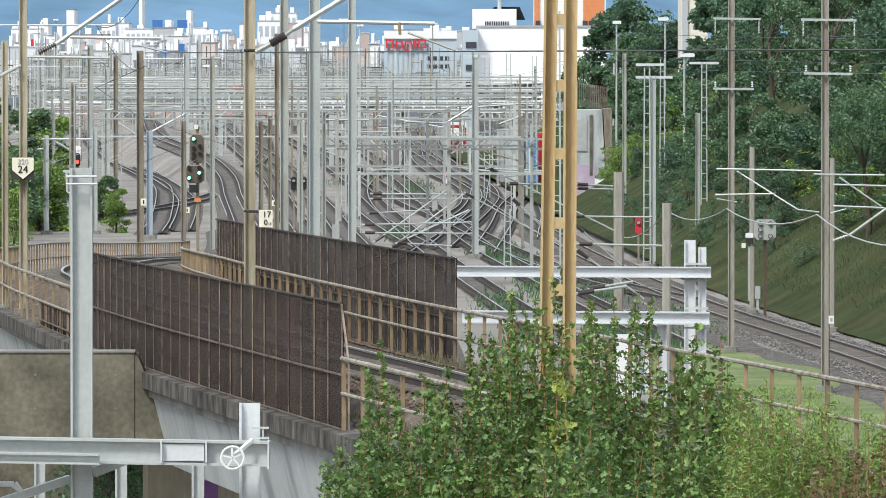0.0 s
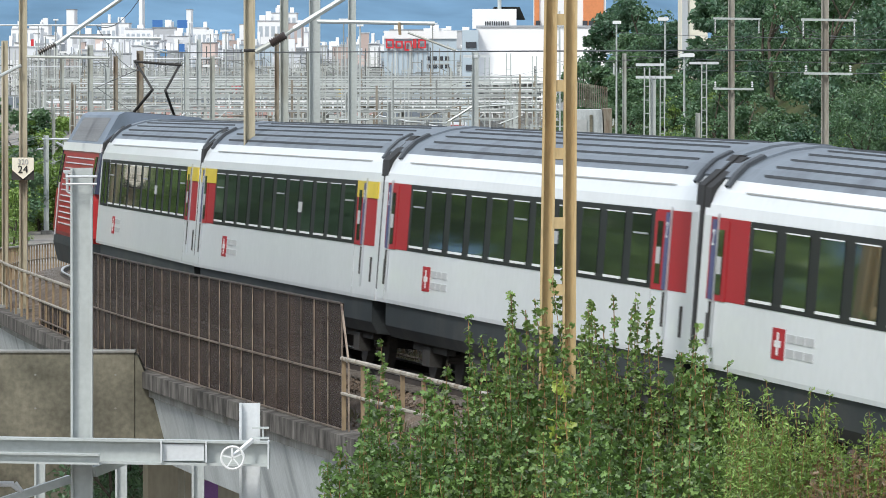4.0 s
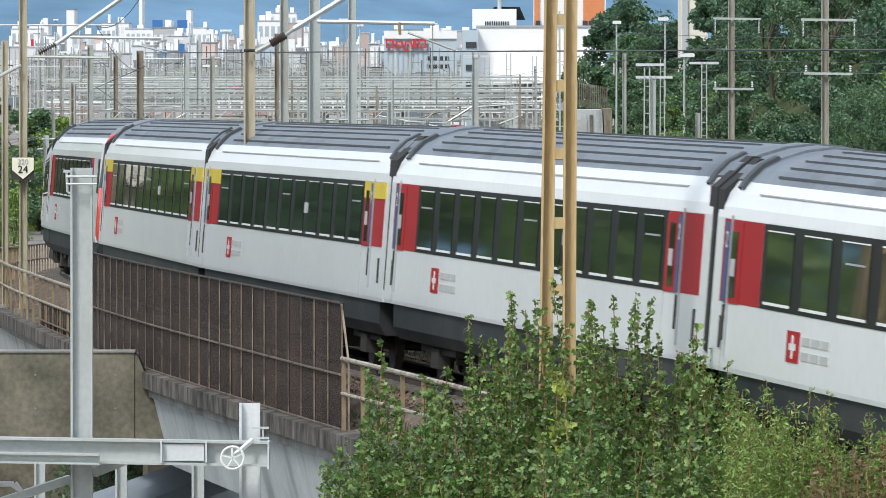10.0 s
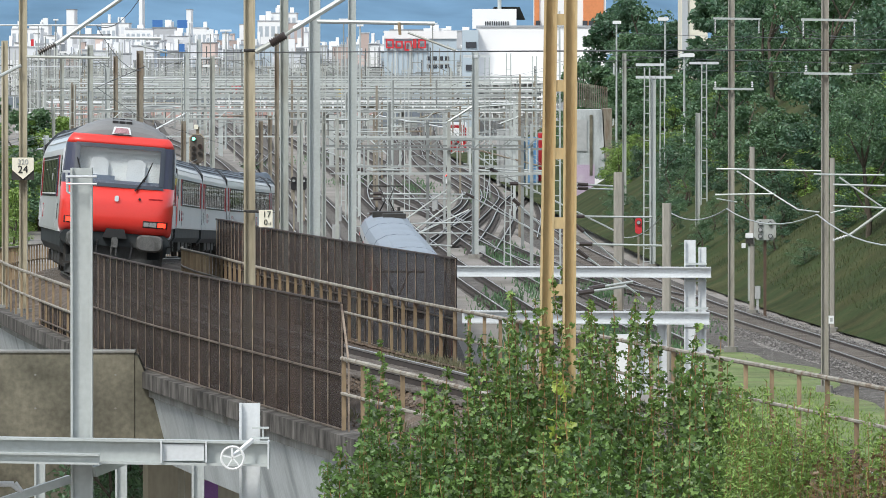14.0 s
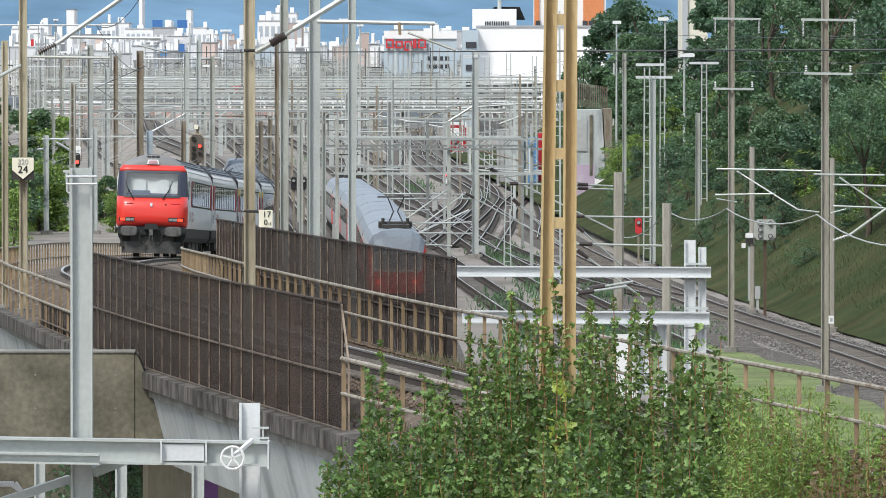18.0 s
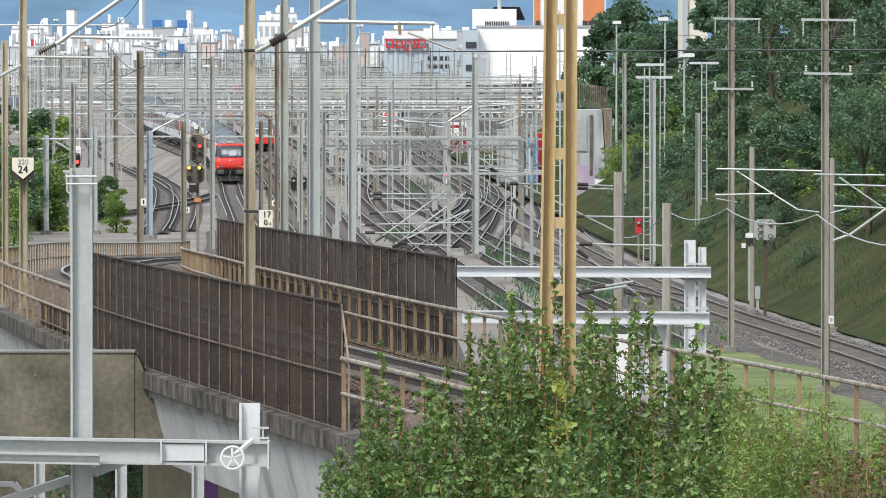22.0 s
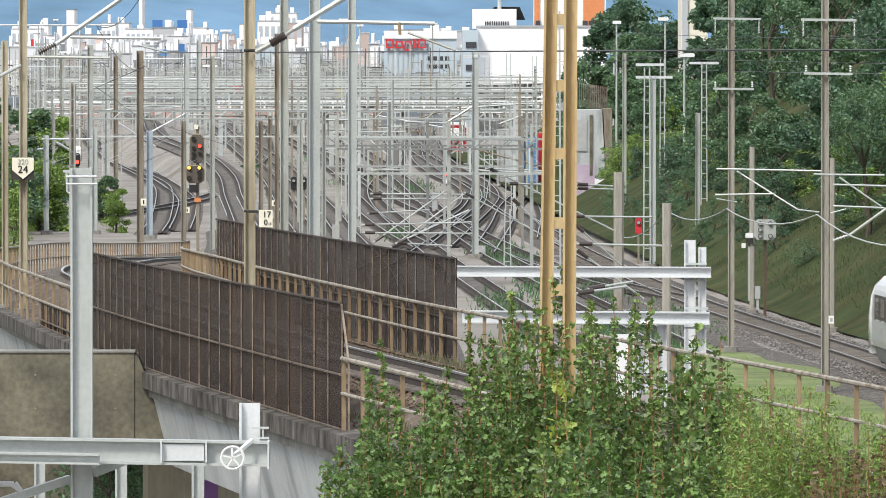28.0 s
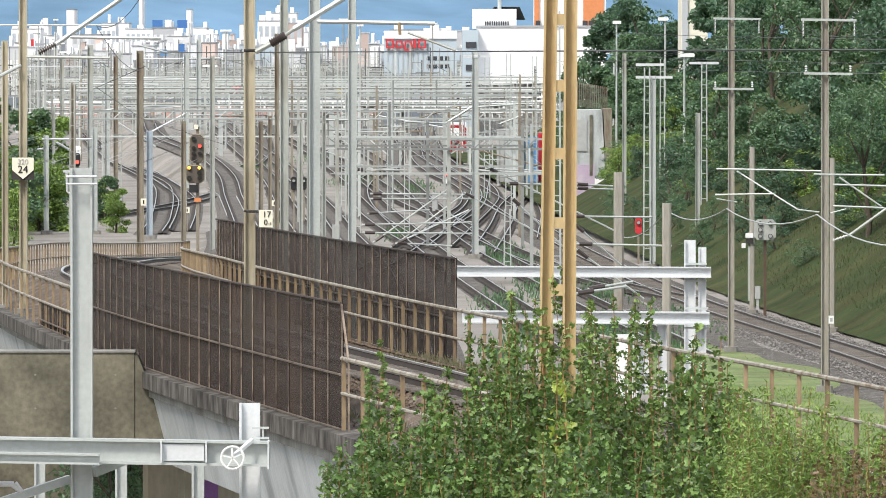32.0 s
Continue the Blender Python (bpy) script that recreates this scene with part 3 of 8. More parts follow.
# ---- the flyover ----
def sweep(line, s0, s1, profile, step=2.0):
    n = max(1, int(round((s1 - s0) / step)))
    return Geo().loft([[line.side(s0 + (s1 - s0) * i / n, o, z) for o, z in profile] for i in range(n + 1)])


EDGE_L, EDGE_R = -2.95, 2.75
flyover = thing("flyover", "concrete railway flyover with stained edge beams", "bridge", kind="structure")
part("deck", sweep(FLY, DECK_A, DECK_B, [(EDGE_L - 0.1, -1.0), (EDGE_R + 0.1, -1.0), (EDGE_R + 0.1, -0.62), (EDGE_L - 0.1, -0.62)]), M["concrete"], flyover)
part("girder", sweep(FLY, FLY.of_y(97), FLY.of_y(205), [(EDGE_L + 0.3, -2.25), (EDGE_R - 0.3, -2.25), (EDGE_R + 0.05, -1.001), (EDGE_L - 0.02, -1.001)]), M["concrete_pale"], flyover, "pale grey concrete girder with board marks")
s = DECK_A
while s < DECK_B - 1:
    e = min(s + 6.0, DECK_B)
    part("edge_beam", sweep(FLY, s + 0.015, e - 0.015, [(EDGE_L - 0.22, -0.83), (EDGE_L + 0.1, -0.83), (EDGE_L + 0.1, -0.50), (EDGE_L - 0.22, -0.54)]), M["stained"], flyover, "edge beam with black water stains")
    part("edge_beam", sweep(FLY, s + 0.015, e - 0.015, [(EDGE_R - 0.1, -0.93), (EDGE_R + 0.22, -0.93), (EDGE_R + 0.22, -0.54), (EDGE_R - 0.1, -0.50)]), M["stained"], flyover)
    s = e
part("ramp_wall", sweep(FLY, FLY.of_y(205), DECK_B, [(EDGE_L + 0.1, -7.2), (EDGE_R - 0.1, -7.2), (EDGE_R - 0.1, -1.002), (EDGE_L + 0.1, -1.002)]), M["concrete_dark"], flyover)
part("near_abutment", sweep(FLY, DECK_A, FLY.of_y(97), [(EDGE_L + 0.1, -7.4), (EDGE_R - 0.1, -7.4), (EDGE_R - 0.1, -1.002), (EDGE_L + 0.1, -1.002)]), M["concrete_dark"], flyover)

deck_ballast = Geo()
rows = []
s = DECK_A
while s <= DECK_B:
    rows.append([(canted if abs(o) < 2 else Line.side)(FLY, s, o, z + 0.03 * math.sin(s * 1.3 + o * 5)) for o, z in ((EDGE_L + 0.1, -0.52), (-2.2, -0.40), (-1.5, -0.21), (1.5, -0.21), (2.2, -0.38), (EDGE_R - 0.1, -0.5))])
    s += 1.0
deck_ballast.loft(rows, close=False, caps=False)
solo("deck_ballast", deck_ballast, M["gravel_rust"], "rust-brown ballast on the flyover deck", "ballast", kind="structure")


def screen(name, o, s0, s1, z0, z1, out, label):
    """A brown mesh screen: panels between posts, two rails."""
    t = thing(name, label, "fence")
    n = int(round((s1 - s0) / 1.5))
    for i in range(n):
        a, b = s0 + (s1 - s0) * i / n, s0 + (s1 - s0) * (i + 1) / n
        p, q = FLY.side(a + 0.02, o, z0), FLY.side(b - 0.02, o, z0)
        hgt = Vector((0, 0, z1 - z0))
        d = Vector((0.008, 0, 0))
        g = Geo().hexa([p - d, p + d, q + d, q - d, p - d + hgt, p + d + hgt, q + d + hgt, q - d + hgt])
        part("panel", g, M["screen"], t)
    for i in range(n + 1):
        a = s0 + (s1 - s0) * i / n
        p = FLY.side(a, o + out * 0.025, z0 - 0.05)
        part("post", Geo().bar(p, p + Vector((0, 0, z1 - z0 + 0.03)), 0.016, 0.03), M["post_thin"], t)
    for z, r in ((z1, 0.018), ((z0 + z1) / 2 - 0.12, 0.02), (z0 + 0.02, 0.018)):
        g = Geo()
        pts = [FLY.side(s0 + (s1 - s0) * i / n, o + out * 0.045, z) for i in range(n + 1)]
        g.chain(pts, r, 5)
        part("rail", g, M["mesh_dark" if z == z1 else "rail_thin"], t)
    return t


m = mat("screen", (0.034, 0.0205, 0.0145), 0.85, vary=0.35, scale=0.8, fine=5, second=(0.060, 0.036, 0.025), streak=0.15, each=0.12)
n, l = m.node_tree.nodes, m.node_tree.links
tr, mx = n.new("ShaderNodeBsdfTransparent"), n.new("ShaderNodeMixShader")
mx.inputs[0].default_value = 0.71
l.new(tr.outputs[0], mx.inputs[1]), l.new(n["Principled BSDF"].outputs[0], mx.inputs[2]), l.new(mx.outputs[0], n["Material Output"].inputs[0])
M["screen"] = m
M["pier_beige"] = mat("pier_beige", (0.42, 0.38, 0.29), 0.9, vary=0.15, scale=0.8, bump=0.2, fine=10, second=(0.34, 0.30, 0.22), streak=0.3)
M["rail_thin"] = mat("rail_thin", (0.17, 0.135, 0.105), 0.7, 0.2, vary=0.35, scale=3, second=(0.06, 0.045, 0.036))
M["post_thin"] = mat("post_thin", (0.25, 0.20, 0.155), 0.7, 0.2, vary=0.3, scale=5, second=(0.09, 0.065, 0.05), each=0.35)

end = FLY.of_y(120.7)
screen_end = solo("screen_brace", Geo().bar(FLY.side(end, EDGE_L - 0.04, 1.40), FLY.side(end - 0.75, EDGE_L - 0.04, 0.55), 0.03).bar(FLY.side(end - 0.75, EDGE_L - 0.04, 0.57), FLY.side(end - 0.75, EDGE_L - 0.04, -0.5), 0.03), M["post_thin"], "slanted end brace of the mesh screen", "fence brace")
screen("near_screen", EDGE_L, FLY.of_y(120.75), FLY.of_y(159.8), -0.52, 1.42, -1, "tall rust-brown mesh safety screen along the flyover edge")
screen("far_screen", EDGE_R + 0.12, FLY.of_y(147.7), FLY.of_y(204.2), -0.52, 1.52, -1, "tall rust-brown mesh safety screen on the flyover's far edge")


def railing(name, o, s0, s1, label, pitch=1.55, slim=1.0):
    t = thing(name, label, "railing")
    n = max(1, int(round((s1 - s0) / pitch)))
    for i in range(n + 1):
        p = FLY.side(s0 + (s1 - s0) * i / n, o, -0.55)
        part("post", Geo().bar(p, p + Vector((0, 0, 1.10)), 0.065 * slim, 0.09 * slim), M["rust_post"], t)
    for z, r in ((0.58, 0.036), (0.05, 0.028)):
        g = Geo()
        g.chain([FLY.side(s0 + (s1 - s0) * i / (2 * n), o - 0.03, z) for i in range(2 * n + 1)], r, 7)
        part("handrail" if z > 0.3 else "mid_rail", g, M["rail_worn"], t, "weathered grey tube rail")
    return t


railing("flyover_railing", EDGE_L, FLY.of_y(98), FLY.of_y(120.7), "rusty steel railing with grey tube rails on the flyover", 1.95)
screen("low_screen", EDGE_L + 0.02, FLY.of_y(159.9), FLY.of_y(176.1), -0.52, 0.02, -1, "low rust-brown mesh infill under the railing")
railing("flyover_railing", EDGE_L, FLY.of_y(159.9), FLY.of_y(250), "rusty steel railing curving along the ramp", 2.4, 0.75)
railing("flyover_railing", EDGE_L, FLY.of_y(251), FLY.of_y(414), "long pale steel railing at the foot of the ramp", 1.9, 0.8)
railing("flyover_railing", EDGE_R, FLY.of_y(68), FLY.of_y(262), "long rusty steel railing on the flyover's far edge", 1.95)

# the wing wall and abutment under the flyover
wing = thing("abutment", "big dark weathered concrete abutment wall under the flyover", "wall", kind="structure")
A0, A1 = (-12.56, 146.00, 7.05), (-5.70, 146.00, 7.03)
part("front_wall", Geo().box(((A0[0] + A1[0]) / 2, 146.25, (5.1 + A1[2]) / 2), (A1[0] - A0[0], 0.5, A1[2] - 5.1)), M["concrete_dark"], wing)
part("return_wall", Geo().box((A1[0] - 0.25, 150.5, 5.7), (0.5, 7.99, 1.2)), M["concrete_dark"], wing)
part("support", Geo().box((A0[0] + 0.8, 147.5, 2.5), (1.5, 2.0, 5.3)), M["concrete_dark"], wing)
part("coping", Geo().box(((A0[0] + A1[0]) / 2, 146.25, A1[2] + 0.02), (A1[0] - A0[0] + 0.03, 0.56, 0.035)), M["concrete"], wing)
part("slanted_wing", Geo().loft([[(A1[0] + 0.004, y, 5.1), (A1[0] + 0.62, y, 5.1), (A1[0] + 0.42, y, 6.1), (A1[0] + 0.06, y, A1[2] - 0.06), (A1[0] + 0.004, y, A1[2] - 0.02)] for y in (146.75, 146.02)]), M["concrete_dark"], wing, "slanted concrete edge of the abutment")
for i in range(9):
    part("tie_hole", Geo().rounded((A1[0] - 0.35 - (i % 5) * 0.74, 145.997, 6.62 - (i // 5) * 0.62), (0.04, 0.012, 0.03), 0.01), M["concrete"], wing)
# the far abutment with its pier, seen through the opening
far = thing("far_abutment", "beige concrete pier and wall under the flyover", "wall", kind="structure")
part("pier", Geo().rounded((-6.07, 172, 2.4), (0.885, 1.2, 5.0), 0.12, 2), M["pier_beige"], far)
part("wall", Geo().box((-4.95, 178, 2.4), (1.780, 0.5, 5.0)), M["pier_beige"], far)
paint_mark = part("graffiti", Geo().box((-5.35, 177.73, 2.76), (0.585, 0.02, 0.407)).box((-5.19, 177.72, 2.88), (0.203, 0.02, 0.381)), M["graffiti"], far, "purple sprayed paint")


# ---- masts, portals, signals ----
def h_mast(name, x, y, w, top, label, material="zinc_old", base=0.0, group="catenary masts", d=None, shape="h"):
    """A steel mast with its foot plate."""
    t = thing(name, label, "catenary mast", Matrix.Translation((x, y, 0)), group=group)
    if shape == "h":
        g = Geo().ibeam((0, 0, base), (0, 0, top), d or w, w, 0.035, (1, 0, 0))
    elif shape == "tube":
        g = Geo().tube((0, 0, base), (0, 0, top), w / 2, 12, w * 0.4)
    else:
        g = Geo().rounded((0, 0, (base + top) / 2), (w, w * 0.8, top - base), w * 0.2, 2)
    part("shaft", g, M[material], t)
    part("foot", Geo().rounded((0, 0, base + 0.12), (w * 2.2, w * 2.2, 0.3), 0.08, 2), M["concrete"], t)
    return t


def lattice_mast(name, x, y, w, top, label, base=0.0, material="zinc_old", pitch=0.7, taper=0.75, group="lattice masts", depth=None):
    """Two channels tied by flats."""
    t = thing(name, label, "catenary mast", Matrix.Translation((x, y, 0)), group=group)
    h, k = w / 2, w / 2 * taper
    dp = depth or w * 0.5
    for sg in (-1, 1):
        part("channel", Geo().bar((sg * h, 0, base), (sg * k, 0, top), w * 0.2, dp, (0, 1, 0)), M[material], t)
    n = int((top - base) / pitch)
    for i in range(n):
        z = base + pitch * (i + 0.5)
        e = h + (k - h) * (z - base) / (top - base)
        part("tie", Geo().bar((-e, -dp * 0.4, z), (e, -dp * 0.4, z + (pitch * 0.5 if i % 2 else -pitch * 0.5) * 0), 0.05, 0.05), M[material], t)
    return t


def rods(parent, name, p, q, r, material="zinc_old", label="", n=7):
    """A tube in world places under a thing that stands at its own foot."""
    o = parent.matrix_basis.translation
    return part(name, Geo().tube(Vector(p) - o, Vector(q) - o, r, n), M[material], parent, label)


def insulator(parent, p, q, r=0.09, n=7, material="insulator"):
    o = parent.matrix_basis.translation
    p, q = Vector(p) - o, Vector(q) - o
    g = Geo().tube(p, q, r * 0.4, 6)
    for i in range(n):
        c = p + (q - p) * (i + 0.5) / n
        d = (q - p).normalized() * 0.012
        g.tube(c - d, c + d * 1.5, r, 10, r * 0.6)
    return part("insulator", g, M[material], parent, "ribbed insulator")


M["mast_brown_pale"] = mat("mast_brown_pale", (0.44, 0.395, 0.29), 0.75, vary=0.2, scale=1.2, fine=15, second=(0.27, 0.225, 0.15), streak=0.2)
M["mast_concrete"] = mat("mast_concrete", (0.34, 0.32, 0.28), 0.85, vary=0.2, scale=0.9, fine=12, second=(0.20, 0.165, 0.125), streak=0.2)
M["zinc_blue"] = mat("zinc_blue", (0.42, 0.49, 0.56), 0.5, 0.3, vary=0.2, scale=1.2, second=(0.33, 0.36, 0.38), streak=0.3)
M["signal_rim"] = mat("signal_rim", (0.42, 0.36, 0.26), 0.7, vary=0.2, scale=4)
M["signal_brown"] = mat("signal_brown", (0.10, 0.085, 0.07), 0.7, vary=0.15)
M["rust_dark"] = mat("rust_dark", (0.10, 0.065, 0.045), 0.85, vary=0.25)
M["lens_pale"] = mat("lens_pale", (0.35, 0.36, 0.36), 0.15, vary=0.3, scale=6)
M["insulator"] = mat("insulator", (0.055, 0.042, 0.038), 0.35, vary=0.1)
M["insulator_white"] = mat("insulator_white", (0.62, 0.63, 0.64), 0.35, vary=0.1)

# the ochre lattice mast beside the flyover
big = thing("ochre_mast", "tall ochre-painted mast of two steel channels with tie plates", "catenary mast", Matrix.Translation((1.43, 99.3, 0)))
for b0, b1 in ((-0.2, -0.048), (0.133, 0.181)):
    part("channel", Geo().ibeam((b0, 0, 4.6), (b1, 0, 15.1), 0.25, 0.167, 0.027, (1, 0, 0)), M["mast_ochre"], big)
for z in (9.57, 10.41, 11.28, 12.13, 12.96, 13.78):
    part("tie_plate", Geo().box((0.02, -0.10, z), (0.143, 0.02, 0.143)), M["mast_ochre"], big)
part("foot", Geo().rounded((0, 0, 4.55), (0.8, 0.6, 0.5), 0.1, 2), M["concrete"], big)

# masts on the flyover with long booms
pole = h_mast("flyover_mast", -3.62, 148, 0.215, 15.4, "tall beige-grey steel mast standing on the flyover", "mast_brown_pale", 6.6)
rods(pole, "boom", (-2.78, 147.60, 13.01), (-1.52, 147.60, 13.79), 0.055, "galvanised", "pale tubular boom")
rods(pole, "boom_foot", (-3.50, 147.80, 12.58), (-3.19, 147.80, 12.75), 0.05, "zinc_old")
insulator(pole, (-3.21, 147.80, 12.74), (-2.93, 147.70, 12.90), 0.085, 8)
rods(pole, "boom_link", (-2.94, 147.70, 12.90), (-2.76, 147.60, 13.02), 0.035, "zinc_old")
rods(pole, "registration_tube", (-2.34, 147.50, 13.15), (-0.15, 147.20, 13.11), 0.04, "galvanised")
rods(pole, "steady_arm", (-0.65, 147.20, 12.94), (0.23, 147.00, 12.61), 0.022, "zinc_old")
rods(pole, "dropper_arm", (-0.82, 147.20, 13.13), (-0.80, 147.20, 12.90), 0.03, "rust_post")
rods(pole, "clamp", (-3.72, 147.80, 12.61), (-3.46, 147.80, 12.61), 0.03, "steel_dark")
rods(pole, "clamp", (-3.72, 147.80, 9.61), (-3.46, 147.80, 9.61), 0.02, "steel_dark")

pole = h_mast("flyover_mast", -9.87, 186, 0.19, 15.2, "tall beige-grey steel mast behind the curved railing", "mast_brown_pale", 6.3)
rods(pole, "boom", (-9.07, 185.60, 12.79), (-7.21, 185.60, 14.09), 0.055, "galvanised", "pale tubular boom")
insulator(pole, (-9.49, 185.60, 12.58), (-9.09, 185.60, 12.78), 0.085, 8)
rods(pole, "registration_tube", (-9.76, 185.60, 12.49), (-7.79, 185.20, 12.46), 0.035, "zinc_old")
rods(pole, "registration_tube", (-8.74, 185.60, 12.95), (-6.60, 185.20, 12.92), 0.035, "galvanised")
rods(pole, "steady_arm", (-7.13, 185.20, 12.76), (-6.27, 185.20, 12.54), 0.022, "galvanised")
rods(pole, "brace", (-9.90, 185.80, 12.29), (-10.80, 185.80, 11.84), 0.04, "galvanised")
pole = h_mast("flyover_mast", -10.63, 192, 0.16, 12.88, "slim beige-grey steel post behind the railing", "mast_brown_pale", 6.2)

# the low fence beyond the ramp's foot, and plates on the masts
fence = thing("yard_fence", "grey steel paling fence at the yard's edge", "fence", Matrix.Translation((-29.8, 579, 0)), group="yard fences")
for z in (0.25, 1.45):
    part("rail", Geo().bar((-3.4, 0, z), (2.9, 3.0, z), 0.06), M["zinc_old"], fence)
for i in range(22):
    f = i / 21
    part("paling", Geo().bar((-3.4 + 6.3 * f, 3.0 * f - 0.05, -0.1), (-3.4 + 6.3 * f, 3.0 * f - 0.05, 1.65), 0.07, 0.04), M["zinc_old"], fence)
for x, y, z in ((-17.78, 469.7, 3.85), (-18.1, 559.6, 1.62), (-11.95, 560, 2.1)):
    plate = thing("mast_plate", "small white number plate on a mast", "sign", Matrix.Translation((x, y, 0)), group="mast plates")
    part("plate", Geo().box((0, -0.03, z), (0.34, 0.02, 0.42)), M["sign_cream"], plate)
    part("bar", Geo().box((0, -0.045, z), (0.08, 0.01, 0.22)), M["black"], plate)
    part("stem", Geo().bar((0, 0.02, -0.1), (0, 0.02, z), 0.05), M["mast_brown"], plate)

# distance boards
def letters(text, size, material, parent, at):
    c = bpy.data.curves.new("letters", "FONT")
    c.body, c.size, c.extrude, c.align_x, c.align_y = text, size, 0.004, "CENTER", "CENTER"
    ob = new("lettering", c)
    deps = bpy.context.evaluated_depsgraph_get()
    me = bpy.data.meshes.new_from_object(ob.evaluated_get(deps))
    me.materials.clear()
    me.materials.append(M[material])
    bpy.data.objects.remove(ob)
    o = new("lettering", me)
    o.parent, o.matrix_basis = parent, at
    return o


FACE = Matrix.Rotation(math.pi / 2, 4, "X")
b = thing("distance_board", "cream enamel distance board reading 320 over 24", "sign", Matrix.Translation((-9.86, 185.70, 9.87)))
k = 0.0133
part("plate", Geo().loft([[(x * k, y, z * k) for x, z in ((-19, 19), (-19, -3), (0, -19), (19, -3), (19, 19))] for y in (-0.01, 0.01)]), M["sign_cream"], b)
part("backing", Geo().box((0, 0.03, -0.06), (0.52, 0.02, 0.42)), M["steel_dark"], b)
letters("320", 0.17, "dull", b, Matrix.Translation((0, -0.02, 0.15)) @ FACE)
letters("24", 0.25, "black", b, Matrix.Translation((0.0, -0.02, -0.03)) @ FACE)
b = thing("kilometre_board", "cream enamel kilometre board reading 17 over 0", "sign", Matrix.Translation((-3.31, 147.70, 9.47)))
part("plate", Geo().box((0, 0, 0), (0.255, 0.02, 0.325)), M["sign_cream"], b)
letters("17", 0.16, "black", b, Matrix.Translation((0.02, -0.02, 0.075)) @ FACE)
letters("0", 0.15, "black", b, Matrix.Translation((0.0, -0.02, -0.075)) @ FACE)
letters("13", 0.06, "black", b, Matrix.Translation((0.075, -0.02, -0.095)) @ FACE)
part("bracket", Geo().bar((-0.13, 0.03, 0.12), (-0.36, 0.1, 0.12), 0.03), M["steel_dark"], b)

# ---- galvanised portals over the low tracks ----
near = thing("near_portal", "galvanised steel portal with H-section posts and a hand wheel", "catenary portal", Matrix.Translation((-4.34, 95, 0)))
o = near.matrix_basis.translation
w = lambda p: tuple(Vector(p) - o)
part("post", Geo().ibeam(w((o.x, 95, -0.1)), w((o.x, 95, 11.16)), 0.22, 0.262, 0.026, (1, 0, 0)), M["galvanised"], near, "tall galvanised post")
part("short_post", Geo().ibeam(w((-2.33, 95.3, -0.1)), w((-2.33, 95.3, 8.32)), 0.2, 0.25, 0.03, (1, 0, 0)), M["zinc_bright"], near)
part("cross_beam", Geo().ibeam(w((-6.39, 94.70, 7.81)), w((-2.07, 94.70, 7.74)), 0.24, 0.30, 0.03), M["galvanised"], near, "galvanised cross beam")
part("lower_beam", Geo().ibeam(w((-6.37, 94.40, 7.73)), w((-4.10, 94.40, 7.69)), 0.2, 0.13, 0.024), M["galvanised"], near)
for x in (283, 362):
    part("stiffener", Geo().box(w((-5.29 + (x * 0.006786), 94.58, 7.77)), (0.02, 0.1, 0.26)), M["zinc_bright"], near)
part("beam_splice", Geo().box(w((-3.11, 94.62, 7.76)), (0.50, 0.02, 0.2)), M["zinc_bright"], near)
for z in (7.82, 7.67, 11.06, 10.97):
    part("clamp_bolt", Geo().tube(w((-4.52, 94.8, z)), w((-4.15, 94.8, z)), 0.014), M["silver"], near)
part("bracket", Geo().box(w((-2.19, 94.9, 7.92)), (0.2, 0.16, 0.02)).box(w((-2.19, 94.9, 8.04)), (0.2, 0.16, 0.02)).box(w((-2.16, 94.9, 7.98)), (0.02, 0.14, 0.13)), M["galvanised"], near)
part("end_plate", Geo().box(w((-2.09, 94.7, 7.73)), (0.02, 0.3, 0.34)), M["zinc_bright"], near)
wheel = part("hand_wheel", Geo().ring(w((-2.51, 94.30, 7.71)), 0.135, 0.016), M["white"], near, "white spoked hand wheel")
for a in range(5):
    c = Vector(w((-2.51, 94.30, 7.71)))
    part("spoke", Geo().bar(c, c + Vector((math.cos(a * 1.2566 + 0.4), 0, math.sin(a * 1.2566 + 0.4))) * 0.13, 0.024, 0.016), M["white"], wheel)
part("wheel_arm", Geo().bar(w((-2.50, 94.35, 7.73)), w((-2.28, 94.60, 7.91)), 0.05, 0.04), M["white"], near)
part("brace", Geo().bar(w((-4.20, 94.90, 7.51)), w((-3.80, 95.20, 7.66)), 0.1, 0.12), M["galvanised"], near)
part("brace_low", Geo().bar(w((-5.52, 94.90, 7.08)), w((-4.49, 95.20, 7.41)), 0.1, 0.1), M["galvanised"], near)
part("top_fitting", Geo().box(w((-4.51, 95.00, 11.12)), (0.1, 0.06, 0.03)).tube(w((-4.52, 95.00, 11.11)), w((-4.51, 95.00, 10.87)), 0.016).tube(w((-4.51, 95.00, 10.87)), w((-4.45, 95.00, 10.84)), 0.014), M["silver"], near)
part("insulator", Geo().tube(w((-5.39, 95.00, 7.36)), w((-5.16, 95.00, 7.36)), 0.035, 10).tube(w((-5.16, 95.00, 7.36)), w((-5.06, 95.00, 7.26)), 0.05, 8, 0.03), M["insulator_white"], near, "white insulator with a metal cap")

# posts in the opening under the flyover
for x, yy, yt in ((214, 128, 820), (350, 122, 815), (70, 140, 812)):
    X0 = (x - 784) / 14000 * yy
    h_mast("low_post", X0, yy, 0.19, 12.5 - (yt - 100) / 14000 * yy, "galvanised post below the flyover", "galvanised", -0.1, "posts below the flyover")

